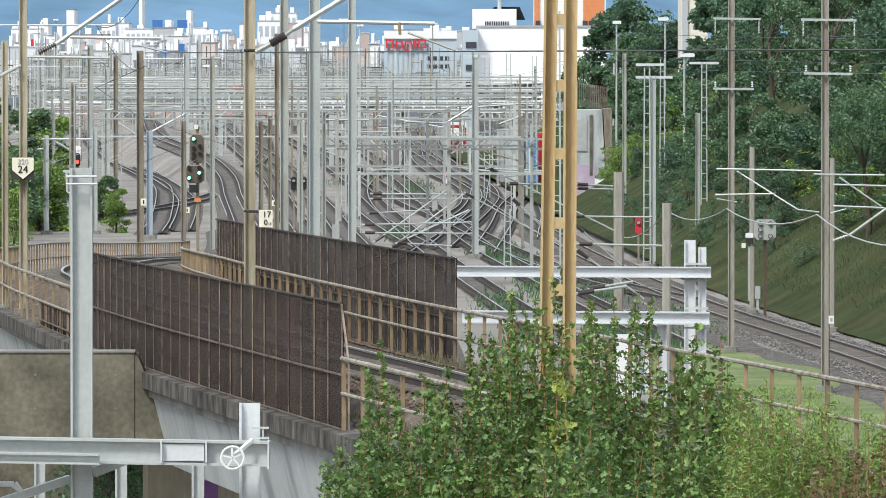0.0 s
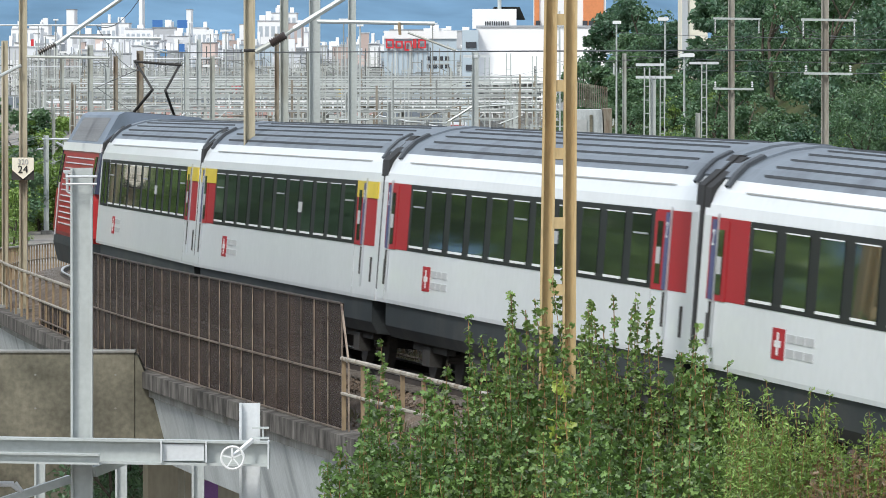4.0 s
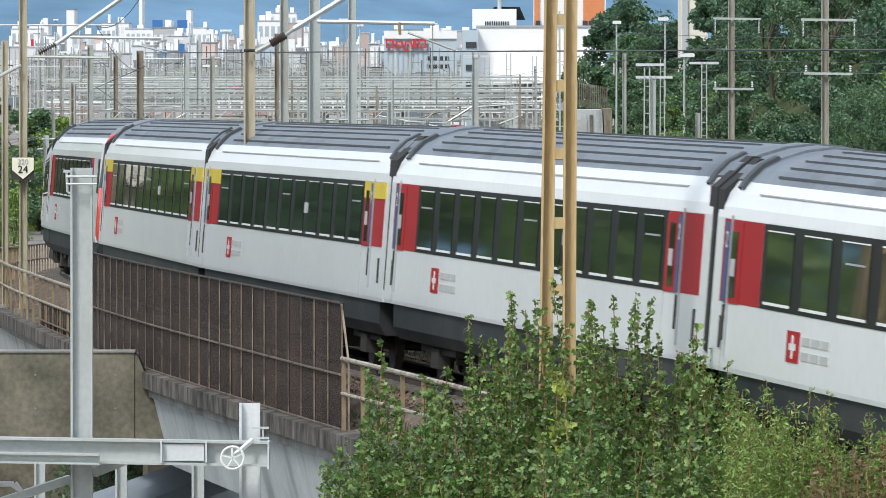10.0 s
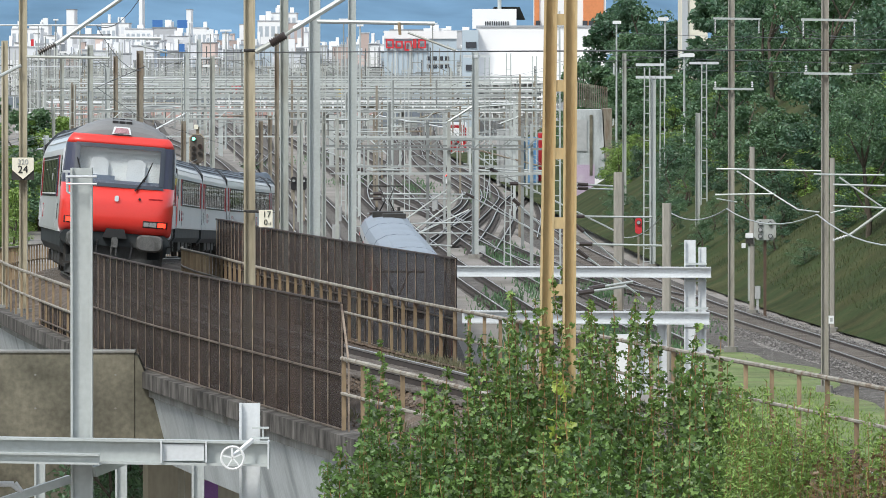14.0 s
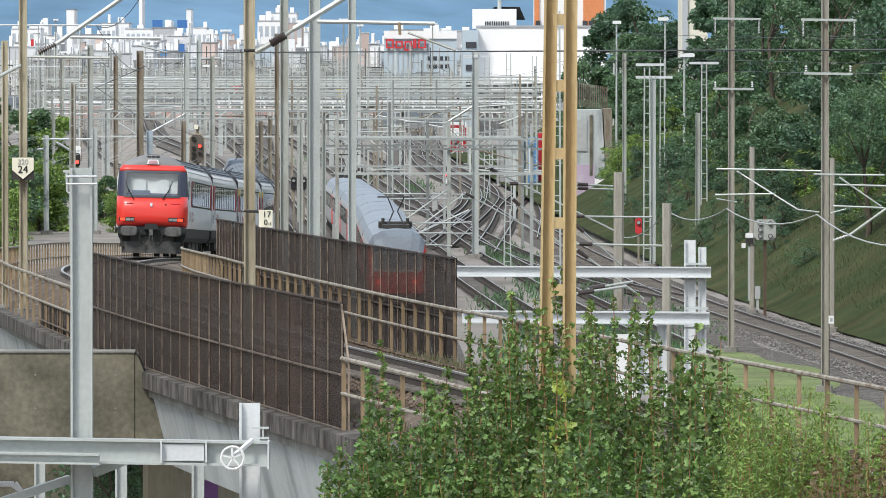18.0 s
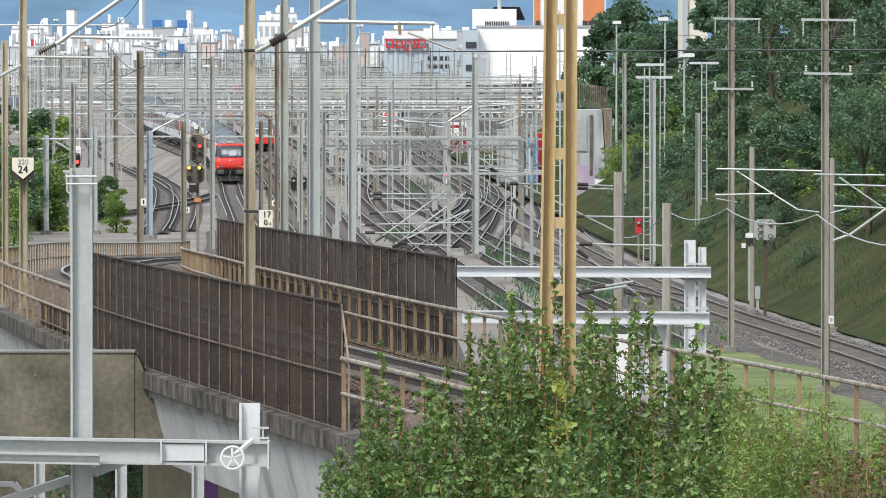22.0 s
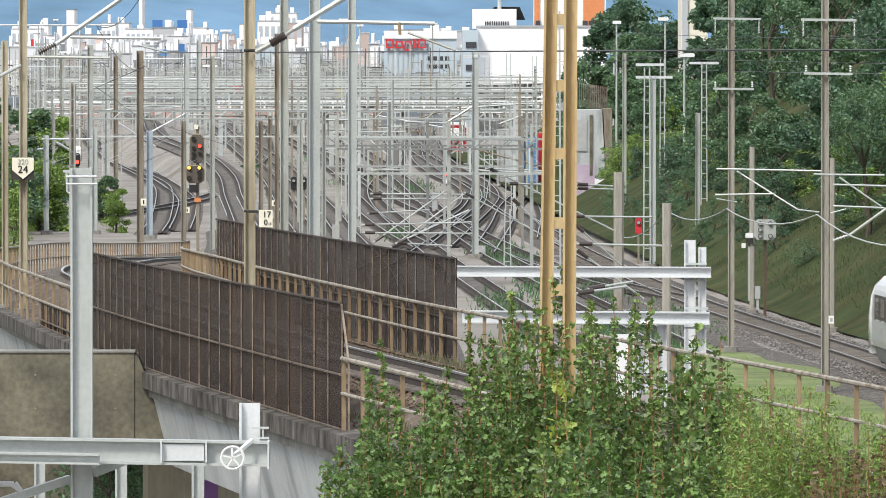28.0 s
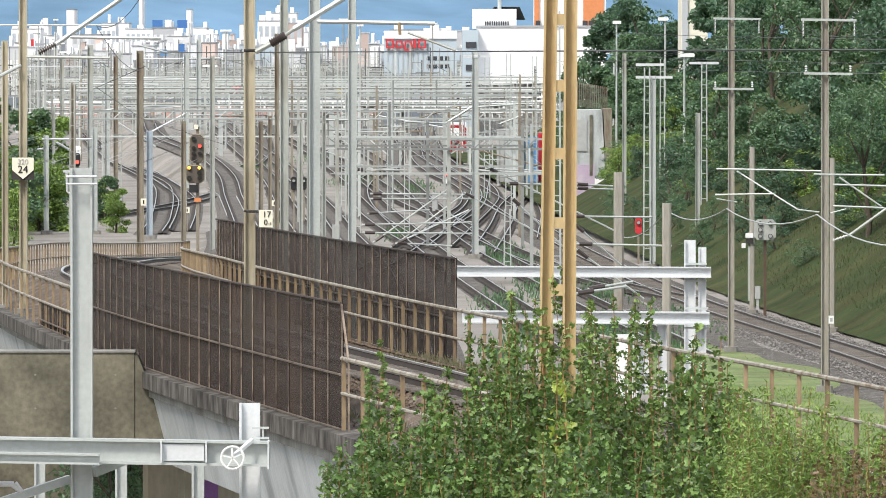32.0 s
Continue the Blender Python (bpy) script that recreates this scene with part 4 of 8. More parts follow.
for name, yy, y_beam, x0, x1, posts in (("low_portal", 190, 482, 806, 1258, ((1221, 20, 425), (1243, 14, 438))), ("low_portal", 163, 563, 818, 1255, ((1108, 24, 600), (1240, 18, 575), (1172, 16, 560)))):
    t = thing(name, "white galvanised steel portal across the low tracks", "catenary portal", Matrix.Translation(((1240 - 784) / 14000 * yy, yy, 0)), group="portals over the low tracks")
    o = t.matrix_basis.translation
    k = yy / 14000
    zb = 12.5 - (y_beam - 100) * k
    part("cross_beam", Geo().ibeam(((x0 - 784) * k - o.x, -0.25, zb + 0.03), ((x1 - 784) * k - o.x, -0.25, zb), 0.22, 0.26, 0.03), M["zinc_bright"], t)
    for px, pw, pt in posts:
        part("post", Geo().ibeam(((px - 784) * k - o.x, 0, -0.1), ((px - 784) * k - o.x, 0, 12.5 - (pt - 100) * k), pw * k * 0.8, pw * k, 0.03, (1, 0, 0)), M["zinc_bright"], t)
    if yy == 163:
        part("junction_box", Geo().rounded(((1110 - 784) * k - o.x, -0.2, 6.05), (0.46, 0.3, 1.45), 0.03, 2), M["white"], t, "white painted junction box")
        part("box_door", Geo().box(((1122 - 784) * k - o.x, -0.37, 6.2), (0.16, 0.03, 0.9)), M["zinc_bright"], t)
        part("side_box", Geo().box(((1142 - 784) * k - o.x, -0.1, 6.1), (0.24, 0.2, 1.1)), M["zinc_bright"], t)
    for dz in (0.2, -0.2):
        part("bracket", Geo().box(((1232 - 784) * k - o.x, -0.1, zb + dz), (0.5, 0.1, 0.04)), M["galvanised"], t)

# ---- the big galvanised masts behind the flyover ----
for x, wd, yy, top, mt in ((557, 20, 262, 15.2, "galvanised"), (623, 14, 285, 15.4, "galvanised"), (503, 15, 275, 15.3, "zinc_old"), (547, 8, 300, 12.71, "zinc_old"), (533, 7, 330, 9.79, "zinc_old"), (490, 8, 345, 13.49, "mast_brown"), (376, 9, 470, 12.50, "zinc_old")):
    h_mast("catenary_mast", (x - 784) / 14000 * yy, yy, wd / 14000 * yy, top, "tall grey galvanised catenary mast in the station yard" if mt == "galvanised" else "old weathered catenary mast in the station yard", mt, -0.1)


def arm_set(t, pts, material="galvanised", r=0.035):
    """Tubes of a cantilever: pairs of places."""
    for i in range(0, len(pts), 2):
        rods(t, "cantilever_tube", pts[i], pts[i + 1], r, material)


def cross_arm(t, y, x0, x1, v, drop=True):
    k = y / 14000
    z = 12.5 - (v - 100) * k
    o = t.matrix_basis.translation
    a, b = (x0 - 784) * k, (x1 - 784) * k
    part("cross_arm", Geo().bar((a - o.x, -0.2, z), (b - o.x, -0.2, z - 0.03), 0.07, 0.09), M["galvanised"], t)
    for x in (a + 0.08, b - 0.08):
        if drop:
            insulator(t, (x, y - 0.2, z - 0.05), (x, y - 0.2, z - 0.62), 0.06, 4, "insulator_white")
        else:
            insulator(t, (x, y - 0.2, z + 0.05), (x, y - 0.2, z + 0.3), 0.06, 3, "insulator_white")


t = h_mast("bank_mast", 12.24, 336, 0.27, 15.6, "tall weathered steel mast beside the bank track", "mast_concrete", -0.1)
cross_arm(t, 336, 1262, 1346, 33)
cross_arm(t, 336, 1262, 1334, 157, False)
arm_set(t, [(11.58, 335.00, 7.74), (16.03, 334.00, 7.66), (12.44, 335.00, 7.64), (14.98, 334.00, 6.03), (11.53, 335.00, 6.64), (13.98, 334.00, 6.70), (14.98, 334.00, 6.03), (15.89, 334.00, 5.92)])
insulator(t, (14.72, 334.50, 7.72), (15.38, 334.40, 7.70), 0.07, 5)
rods(t, "steady_arm", (11.58, 335.00, 6.47), (12.44, 335.00, 6.33), 0.03, "galvanised")
t = h_mast("bank_mast", 14.29, 296, 0.275, 15.2, "tall weathered steel mast beside the bank track", "mast_concrete", -0.1)
cross_arm(t, 296, 1417, 1515, 35)
cross_arm(t, 296, 1422, 1508, 130, False)
arm_set(t, [(14.54, 295.00, 7.72), (17.19, 295.00, 7.65), (13.82, 295.00, 8.10), (16.46, 295.00, 8.07), (14.77, 295.00, 7.99), (16.35, 295.00, 6.90), (15.09, 295.00, 5.80), (17.19, 295.00, 7.32), (14.54, 295.00, 6.92), (16.46, 295.00, 6.85)])
rods(t, "boom", (15.12, 294.90, 5.80), (17.19, 294.90, 7.30), 0.05, "zinc_old", "weathered tubular boom")
insulator(t, (14.54, 295.00, 5.63), (15.13, 295.00, 5.84), 0.09, 5, "insulator_white")
rods(t, "steady_arm", (14.46, 295.00, 6.66), (15.04, 295.00, 6.81), 0.025, "galvanised")

for x, wd, yy, yt, mt in ((1473, 9, 360, 280, "mast_concrete"), (1331, 9, 385, 260, "mast_concrete"), (1095, 18, 385, 305, "mast_concrete"), (1180, 16, 280, 360, "mast_concrete"), (841, 12, 493, 92, "galvanised"), (1156, 9, 470, 135, "galvanised"), (1105, 7, 560, 95, "zinc_old"), (1235, 8, 480, 200, "zinc_old")):
    h_mast("catenary_mast", (x - 784) / 14000 * yy, yy, wd / 14000 * yy, 12.5 - (yt - 100) / 14000 * yy, "grey catenary mast beside the tracks", mt, height(np.array([(x - 784) / 14000 * yy]), np.array([float(yy)]))[0], shape="post" if mt == "mast_concrete" else "h")
for x, wd, yy, yt in ((1145, 12, 470, 120), (1246, 11, 500, 110), (1172, 9, 560, 105), (1092, 15, 800, 98), (984, 16, 420, 20), (900, 10, 640, 95), (946, 9, 700, 100), (862, 10, 700, 100), (898, 12, 470, 370), (720, 9, 560, 120), (690, 9, 640, 110), (573, 7, 520, 80), (608, 8, 600, 75), (634, 8, 560, 90), (325, 9, 640, 110), (210, 10, 700, 90), (128, 10, 480, 150)):
    lattice_mast("lattice_mast", (x - 784) / 14000 * yy, yy, wd / 14000 * yy, 12.5 - (yt - 100) / 14000 * yy, "slim galvanised lattice mast in the station yard", -0.1, "galvanised" if x > 600 else "zinc_old", pitch=1.1 if yy > 500 else 0.8)
for x0, x1, v, yy in ((1125, 1175, 115, 470), (1125, 1190, 137, 470), (1220, 1272, 112, 500), (1072, 1108, 95, 800), (820, 868, 100, 493)):
    k = yy / 14000
    solo("cross_arm", Geo().bar(((x0 - 784) * k, yy, 12.5 - (v - 100) * k), ((x1 - 784) * k, yy, 12.5 - (v - 100) * k), 0.16, 0.16), M["zinc_bright"], "pale cross arm of a mast", "cross arm", "cross arms")

for x, wd, yy, yt, mt in ((82, 9, 560, 240, "galvanised"), (95, 6, 600, 190, "zinc_old"), (168, 9, 560, 225, "galvanised"), (130, 8, 500, 150, "mast_brown"), (248, 12, 470, 90, "mast_brown"), (265, 11, 545, 232, "zinc_blue"), (325, 9, 470, 215, "mast_brown"), (205, 8, 620, 100, "mast_brown"), (110, 7, 700, 100, "zinc_old"), (462, 8, 560, 215, "mast_brown"), (478, 7, 600, 205, "mast_brown"), (160, 10, 640, 80, "zinc_old"), (330, 9, 740, 95, "galvanised"), (352, 8, 800, 70, "galvanised"), (190, 9, 800, 120, "galvanised")):
    h_mast("catenary_mast", (x - 784) / 14000 * yy, yy, wd / 14000 * yy, 12.5 - (yt - 100) / 14000 * yy, "weathered catenary mast at the yard's edge", mt, -0.1)

for x, yy, yt, w0, w1, base in ((1091, 700, 40, -7, 8, 1.5), (1177, 640, 34, -13, 6, 3.0), (1211, 560, 98, -9, 18, 2.0), (371, 900, 117, -12, 14, -0.1), (68, 1000, 45, -8, 10, -0.1)):
    k = yy / 14000
    z = 12.5 - (yt - 100) * k
    t = thing("lamp_mast", "slim yard lamp mast with a flat white lamp head", "lamp mast", Matrix.Translation(((x - 784) * k, yy, 0)), group="yard lamp masts")
    part("shaft", Geo().tube((0, 0, base), (0, 0, z), 0.11, 8, 0.07), M["galvanised"], t)
    part("lamp_head", Geo().rounded(((w0 + w1) / 2 * k, 0, z), ((w1 - w0) * k, 0.4, 0.28), 0.06), M["white"], t, "white flat lamp head")

# ---- signals ----
def lens(t, x, z, y, r, material):
    part("hood", Geo().tube((x, y, z), (x, y - 0.12, z), r * 1.35, 10), M["black"], t)
    part("lens", Geo().disc((x, y - 0.125, z), r, 0.02, "y", 12), M[material], t)


TURNING = []


def turning_lens(t, x, z, y, r, material, lit_first):
    """A lens with a dark back, which turns round when the signal changes."""
    part("hood", Geo().tube((x, y, z), (x, y - 0.12, z), r * 1.35, 10), M["black"], t)
    at = (x, y - 0.15, z)
    a = part("lens", Geo().disc((0, -0.014, 0), r, 0.02, "y", 12), M[material], t, at=Matrix.Translation(at))
    part("lens_back", Geo().disc((0, 0.014, 0), r * 1.05, 0.02, "y", 12), M["lens_off"], a)
    TURNING.append((a, at, lit_first))


sg = thing("main_signal", "brown railway signal with two heads changing from green to red", "railway signal", Matrix.Translation((-15.50, 500, 0)))
k = 500 / 14000
part("post", Geo().bar((0, 0, -0.1), (0, 0, 8.04), 0.2, 0.2), M["mast_brown"], sg)
hd = part("upper_head", Geo().rounded((-0.05, -0.2, 6.67), (0.84, 0.2, 1.78), 0.2), M["signal_brown"], sg, "brown oval signal head")
part("upper_rim", Geo().rounded((-0.05, -0.14, 6.67), (0.94, 0.1, 1.88), 0.22), M["signal_rim"], sg)
for dx, v, c in ((-7, 246, "lamp_green"), (4, 259, "lamp_red"), (-7, 262, "lens_off"), (4, 272, "lens_off"), (-7, 272, "lens_off"), (-7, 280, "lens_off")):
    if c == "lens_off":
        lens(sg, dx * k, 12.5 - (v - 100) * k, -0.3, 0.10, c)
    else:
        turning_lens(sg, dx * k, 12.5 - (v - 100) * k, -0.3, 0.11, c, c == "lamp_green")
part("lower_head", Geo().rounded((-0.16, -0.2, 5.06), (1.10, 0.2, 1.06), 0.2), M["signal_brown"], sg, "brown lower signal head")
part("lower_rim", Geo().rounded((-0.16, -0.14, 5.06), (1.20, 0.1, 1.16), 0.22), M["signal_rim"], sg)
for dx, v, c in ((-15, 297, "lamp_amber"), (3, 297, "lamp_amber"), (-15, 315, "lamp_green"), (3, 315, "lens_off"), (3, 306, "lamp_green")):
    if c == "lens_off":
        lens(sg, dx * k, 12.5 - (v - 100) * k, -0.3, 0.10, c)
    else:
        turning_lens(sg, dx * k, 12.5 - (v - 100) * k, -0.3, 0.11, c, c == "lamp_green")
part("dark_box", Geo().box((-0.25, -0.15, 4.14), (0.56, 0.3, 0.5)), M["black"], sg)
part("route_plate", Geo().box((0.0, -0.2, 3.43), (0.42, 0.05, 0.26)), M["orange"], sg, "small orange plate")
part("top_lamp", Geo().box((-0.1, -0.1, 8.04), (0.26, 0.2, 0.28)), M["sign_cream"], sg)

sg = thing("dwarf_signal", "small black signal with a white hood showing red", "railway signal", Matrix.Translation((-25.88, 560, 0)))
part("post", Geo().bar((0, 0, -0.1), (0, 0, 4.66), 0.12), M["mast_brown"], sg)
part("head", Geo().rounded((0, -0.1, 5.18), (0.42, 0.2, 0.95), 0.12), M["black"], sg)
part("hood", Geo().rounded((0.0, -0.02, 5.62), (0.5, 0.2, 1.1), 0.12), M["white"], sg)
lens(sg, 0.0, 5.02, -0.2, 0.13, "lamp_red")

sg = thing("bank_signal", "grey railway signal seen with five round lenses on a brown post", "railway signal", Matrix.Translation((15.47, 380, 0)))
part("post", Geo().bar((0, 0, 0.0), (0, 0, 4.85), 0.14), M["rust_dark"], sg)
part("head", Geo().rounded((0, -0.15, 4.17), (1.05, 0.16, 1.0), 0.16), M["zinc_old"], sg, "grey oval signal head")
for dx, v in ((-9, 396), (9, 396), (-9, 407), (-9, 418), (9, 418)):
    lens(sg, dx * 380 / 14000, 12.5 - (v - 100) * 380 / 14000, -0.22, 0.085, "lens_pale")
t = thing("cabinet_sign", "small grey track cabinet board on a post", "sign", Matrix.Translation((14.91, 385, 0)))
part("post", Geo().bar((0, 0, 0.6), (0, 0, 3.92), 0.14), M["zinc_old"], t)
part("board", Geo().box((0, -0.1, 3.78), (0.38, 0.2, 0.22)), M["white"], t)
part("box", Geo().box((0, -0.1, 3.51), (0.36, 0.22, 0.24)), M["steel_dark"], t)
part("tag", Geo().box((-0.28, -0.1, 3.29), (0.2, 0.03, 0.24)), M["white"], t)
t = thing("track_cabinet", "small grey trackside cabinet on a stand", "cabinet", Matrix.Translation((15.32, 385, 0)))
part("case", Geo().rounded((0, 0, 1.01), (0.28, 0.2, 0.62), 0.03, 2), M["dull"], t)
part("stand", Geo().bar((0, 0, 0), (0, 0, 0.67), 0.12), M["dull"], t)
t = thing("track_plate", "small white trackside number plate", "sign", Matrix.Translation((14.70, 300, 0)))
part("plate", Geo().box((0, 0, 2.51), (0.26, 0.03, 0.3)), M["white"], t)
part("bar", Geo().box((0.03, -0.02, 2.51), (0.1, 0.01, 0.14)), M["dull"], t)
part("stem", Geo().bar((-0.05, 0.03, -0.1), (-0.05, 0.03, 2.51), 0.04), M["steel_dark"], t)

# green-black dwarf signals and cabinets in the yard
for x, v, yy in ((520, 325, 560), (538, 325, 600), (788, 315, 640), (1130, 400, 480)):
    k = yy / 14000
    z = 12.5 - (v - 100) * k
    t = thing("yard_signal", "small dark signal on a slim post in the yard" if x < 700 else "small red and white yard signal", "railway signal", Matrix.Translation(((x - 784) * k, yy, 0)), group="small yard signals")
    part("post", Geo().bar((0, 0, -0.1), (0, 0, z), 0.12), M["mast_brown"], t)
    part("head", Geo().rounded((0, -0.1, z), (0.4, 0.2, 0.95), 0.1), M["black"] if x < 700 else M["sign_red"] if x > 1000 else M["white"], t)
    lens(t, 0, z + 0.2, -0.2, 0.1, "lens_pale" if x != 788 else "lamp_red")
for x, v, wd, ht, yy in ((595, 395, 14, 36, 520), (213, 320, 9, 38, 640), (850, 440, 20, 12, 500), (380, 395, 14, 20, 560), (600, 330, 10, 24, 600), (770, 345, 10, 30, 640), (445, 345, 26, 14, 640)):
    k = yy / 14000
    solo("track_box", Geo().rounded(((x - 784) * k, yy, ht * k / 2), (wd * k, 0.5, max(ht * k, 0.3) + 0.2), 0.05, 2), M["dull"], "pale grey trackside equipment box", "equipment box", "trackside boxes")



# ---- the trains ----
STORE = {}


def shared(key, make, material, smooth=False):
    """One mesh for all alike parts."""
    if key not in STORE:
        STORE[key] = make().mesh(key, material, smooth)
    return STORE[key]


SIDE = [(1.41, 3.08), (1.395, 3.22), (1.33, 3.40), (1.23, 3.55)]
ROOF = [(1.23, 3.55), (1.08, 3.72), (0.86, 3.85), (0.55, 3.97), (0.2, 4.04)]


def mirror(half):
    return half + [(-x, z) for x, z in reversed(half)]


def shell(profile, y0, y1):
    """A closed hull of one section from y0 to y1."""
    return Geo().loft([[(x, y, z) for x, z in profile] for y in (y1, y0)])


def strip(side, x, y0, y1, z0, z1, d=0.012):
    """A flat plate on a vehicle's side."""
    return Geo().box((side * (x + d / 2 - 0.002), (y0 + y1) / 2, (z0 + z1) / 2), (d, y1 - y0, z1 - z0))


def frame_ring(x, y0, y1, z0, z1, wy, wz):
    """A flat frame on a side: thin uprights, wider top and bottom bars."""
    a = [(x, y0, z0), (x, y1, z0), (x, y1, z1), (x, y0, z1)]
    b = [(x, y0 + wy, z0 + wz), (x, y1 - wy, z0 + wz), (x, y1 - wy, z1 - wz), (x, y0 + wy, z1 - wz)]
    o = 0.004 if x > 0 else -0.004
    g = Geo()
    return g.add(a + b + [(p[0] + o, p[1], p[2]) for p in a + b], [(i, (i + 1) % 4, 4 + (i + 1) % 4, 4 + i) for i in range(4)] + [(8 + i, 12 + i, 12 + (i + 1) % 4, 8 + (i + 1) % 4) for i in range(4)] + [(i, 8 + i, 8 + (i + 1) % 4, (i + 1) % 4) for i in range(4)] + [(4 + i, 4 + (i + 1) % 4, 12 + (i + 1) % 4, 12 + i) for i in range(4)])


def bogie_set(parent, ys, skirted=False):
    for y in ys:
        b = part("bogie", shared("bogie", lambda: Geo().box((0, 0, 0.62), (1.9, 2.3, 0.16)).box((1.02, 0, 0.6), (0.14, 3.3, 0.22)).box((-1.02, 0, 0.6), (0.14, 3.3, 0.22)).box((1.04, 0, 0.42), (0.2, 0.7, 0.3)).box((-1.04, 0, 0.42), (0.2, 0.7, 0.3)), M["steel_dark"]), None, parent, at=Matrix.Translation((0, y, 0)))
        for dy in (-1.25, 1.25):
            part("wheelset", shared("wheelset", lambda: Geo().disc((0.75, 0, 0.46), 0.46, 0.13, "x", 18).disc((-0.75, 0, 0.46), 0.46, 0.13, "x", 18).tube((-1, 0, 0.46), (1, 0, 0.46), 0.09), M["steel_dark"]), None, b, at=Matrix.Translation((0, dy, 0)))


def numeral_mesh(text):
    """A white class numeral for the doors."""
    if text not in STORE:
        c = bpy.data.curves.new("numeral", "FONT")
        c.body, c.size, c.extrude, c.align_x, c.align_y = text, 0.30, 0.003, "CENTER", "CENTER"
        ob = new("numeral", c)
        me = bpy.data.meshes.new_from_object(ob.evaluated_get(bpy.context.evaluated_depsgraph_get()))
        bpy.data.objects.remove(ob)
        me.materials.clear()
        me.materials.append(M["coach_white"])
        STORE[text] = me
    return STORE[text]


def coach(name, label, doors=("red", "red"), cab=False, length=26.0, group="coaches of the express train", panes=10, lead=False):
    """A white coach with a dark window band; doors: near end (-y), far end (+y)."""
    t = thing(name, label, "train coach", group=group)
    h = length / 2
    y0, y1 = -h + (0.55 if cab else -0.07), h + 0.07
    part("body", shared("coach_body%s" % cab, lambda: shell(mirror([(1.40, 1.16), (1.41, 1.22), (1.41, 2.0)] + SIDE), y0, y1), M["coach_white"]), None, t)
    part("roof", shared("coach_roof%s" % cab, lambda: shell(mirror([(1.2, 3.5)] + ROOF), y0 + (0.63 if cab else 0.02), y1 - 0.02), M["roof_grey"], False), None, t, "blue-grey ribbed roof")
    part("underframe", shared("coach_skirt%s" % cab, lambda: shell(mirror([(1.22, 0.62), (1.33, 0.80), (1.35, 1.179)]), -h + 0.6, h - 0.6), M["skirt"]), None, t, "dark grey underfloor skirt")
    for k, (yq, lq) in enumerate(((-3.6, 2.6), (0.2, 3.4), (4.0, 2.4))):
        part("equipment_box", shared("eqbox%d" % k, lambda: Geo().rounded((0, 0, 0.5), (2.3, lq, 0.5), 0.08), M["steel_dark"]), None, t, at=Matrix.Translation((0, yq, 0)))
    part("gutter", shared("gutter%s" % cab, lambda: Geo().box((1.33, 0, 3.41), (0.03, length - 4, 0.02)).box((-1.33, 0, 3.41), (0.03, length - 4, 0.02)), M["dull"]), None, t)
    for x, z in ((1.16, 3.645), (1.02, 3.765), (0.84, 3.865), (0.62, 3.95), (0.38, 4.008), (0.12, 4.05)):
        for sg in (-1, 1):
            part("roof_rib", shared("rib%s" % x, lambda: Geo().box((0, 0, 0), (0.022, length - 4.4, 0.034)), M["roof_rib"]), None, t, at=Matrix.Translation((sg * x, 0.0, z)))
    e0, e1 = -h + 2.75 + (2.1 if cab else 0), h - 2.75
    for sg in (-1, 1):
        b = part("window_band", shared("band%s%s" % (cab, sg), lambda: strip(sg, 1.41, e0, e1, 2.03, 3.07), M["band"]), None, t, "black window band")
        step = (e1 - e0) / panes
        for i in range(panes):
            y = e0 + step * (i + 0.5)
            w = part("window", shared("pane%s%.2f" % (sg, step), lambda: strip(sg, 1.422, -step / 2 + 0.29, step / 2 - 0.29, 2.09, 3.0, 0.012), M["pane"]), None, b, "tinted window pane", at=Matrix.Translation((0, y, 0)))
            part("window_trim", shared("trim%s%.2f" % (sg, step), lambda: strip(sg, 1.430, -step / 2 + 0.31, step / 2 - 0.31, 2.085, 2.12, 0.016).box((sg * 1.436, 0, 2.99), (0.014, step - 0.62, 0.016)), M["white"]), None, b, "bright sill strip", at=Matrix.Translation((0, y, 0)))
            if (i * 7 + panes) % 5 == 1:
                part("window_vent", shared("vent%s" % sg, lambda: strip(sg, 1.430, -0.5, 0.5, 2.72, 2.745, 0.012), M["silver"]), None, b, at=Matrix.Translation((0, y, 0)))
        for end, col in ((-1, doors[0]), (1, doors[1])):
            if cab and end < 0:
                part("door_panel", shared("cabdoor%s" % sg, lambda: strip(sg, 1.41, -0.75, 0.58, 2.03, 3.07, 0.010), M["door_red"]), None, t, "dark red door panel", at=Matrix.Translation((0, -h + 4.25, 0)))
                part("cab_door_window", shared("cabdoorwin%s" % sg, lambda: strip(sg, 1.418, -0.14, 0.14, 2.12, 2.92, 0.012), M["pane"]), None, t, at=Matrix.Translation((0, -h + 4.25, 0)))
                part("blue_strip", shared("bluestrip%s" % sg, lambda: strip(sg, 1.42, -0.13, 0.13, 2.03, 3.04, 0.014), M["coach_blue"]), None, t, "dark blue class strip", at=Matrix.Translation((0, -h + 4.68, 0)))
                part("door_seam", shared("cabseam%s" % sg, lambda: strip(sg, 1.41, 0.42, 0.445, 1.25, 2.03, 0.012), M["dull"]), None, t, at=Matrix.Translation((0, -h + 4.25, 0)))
                part("cab_window", shared("cabwin%s" % sg, lambda: strip(sg, 1.41, -0.34, 0.34, 2.28, 3.05, 0.014), M["pane"]), None, t, "small cab side window", at=Matrix.Translation((0, -h + 1.05, 0)))
                part("step_plate", shared("vent_plate%s" % sg, lambda: strip(sg, 1.41, -0.06, 0.06, 1.45, 1.85, 0.02), M["steel_dark"]), None, t, at=Matrix.Translation((0, -h + 2.6, 0)))
                continue
            c = end * (h - 1.55)
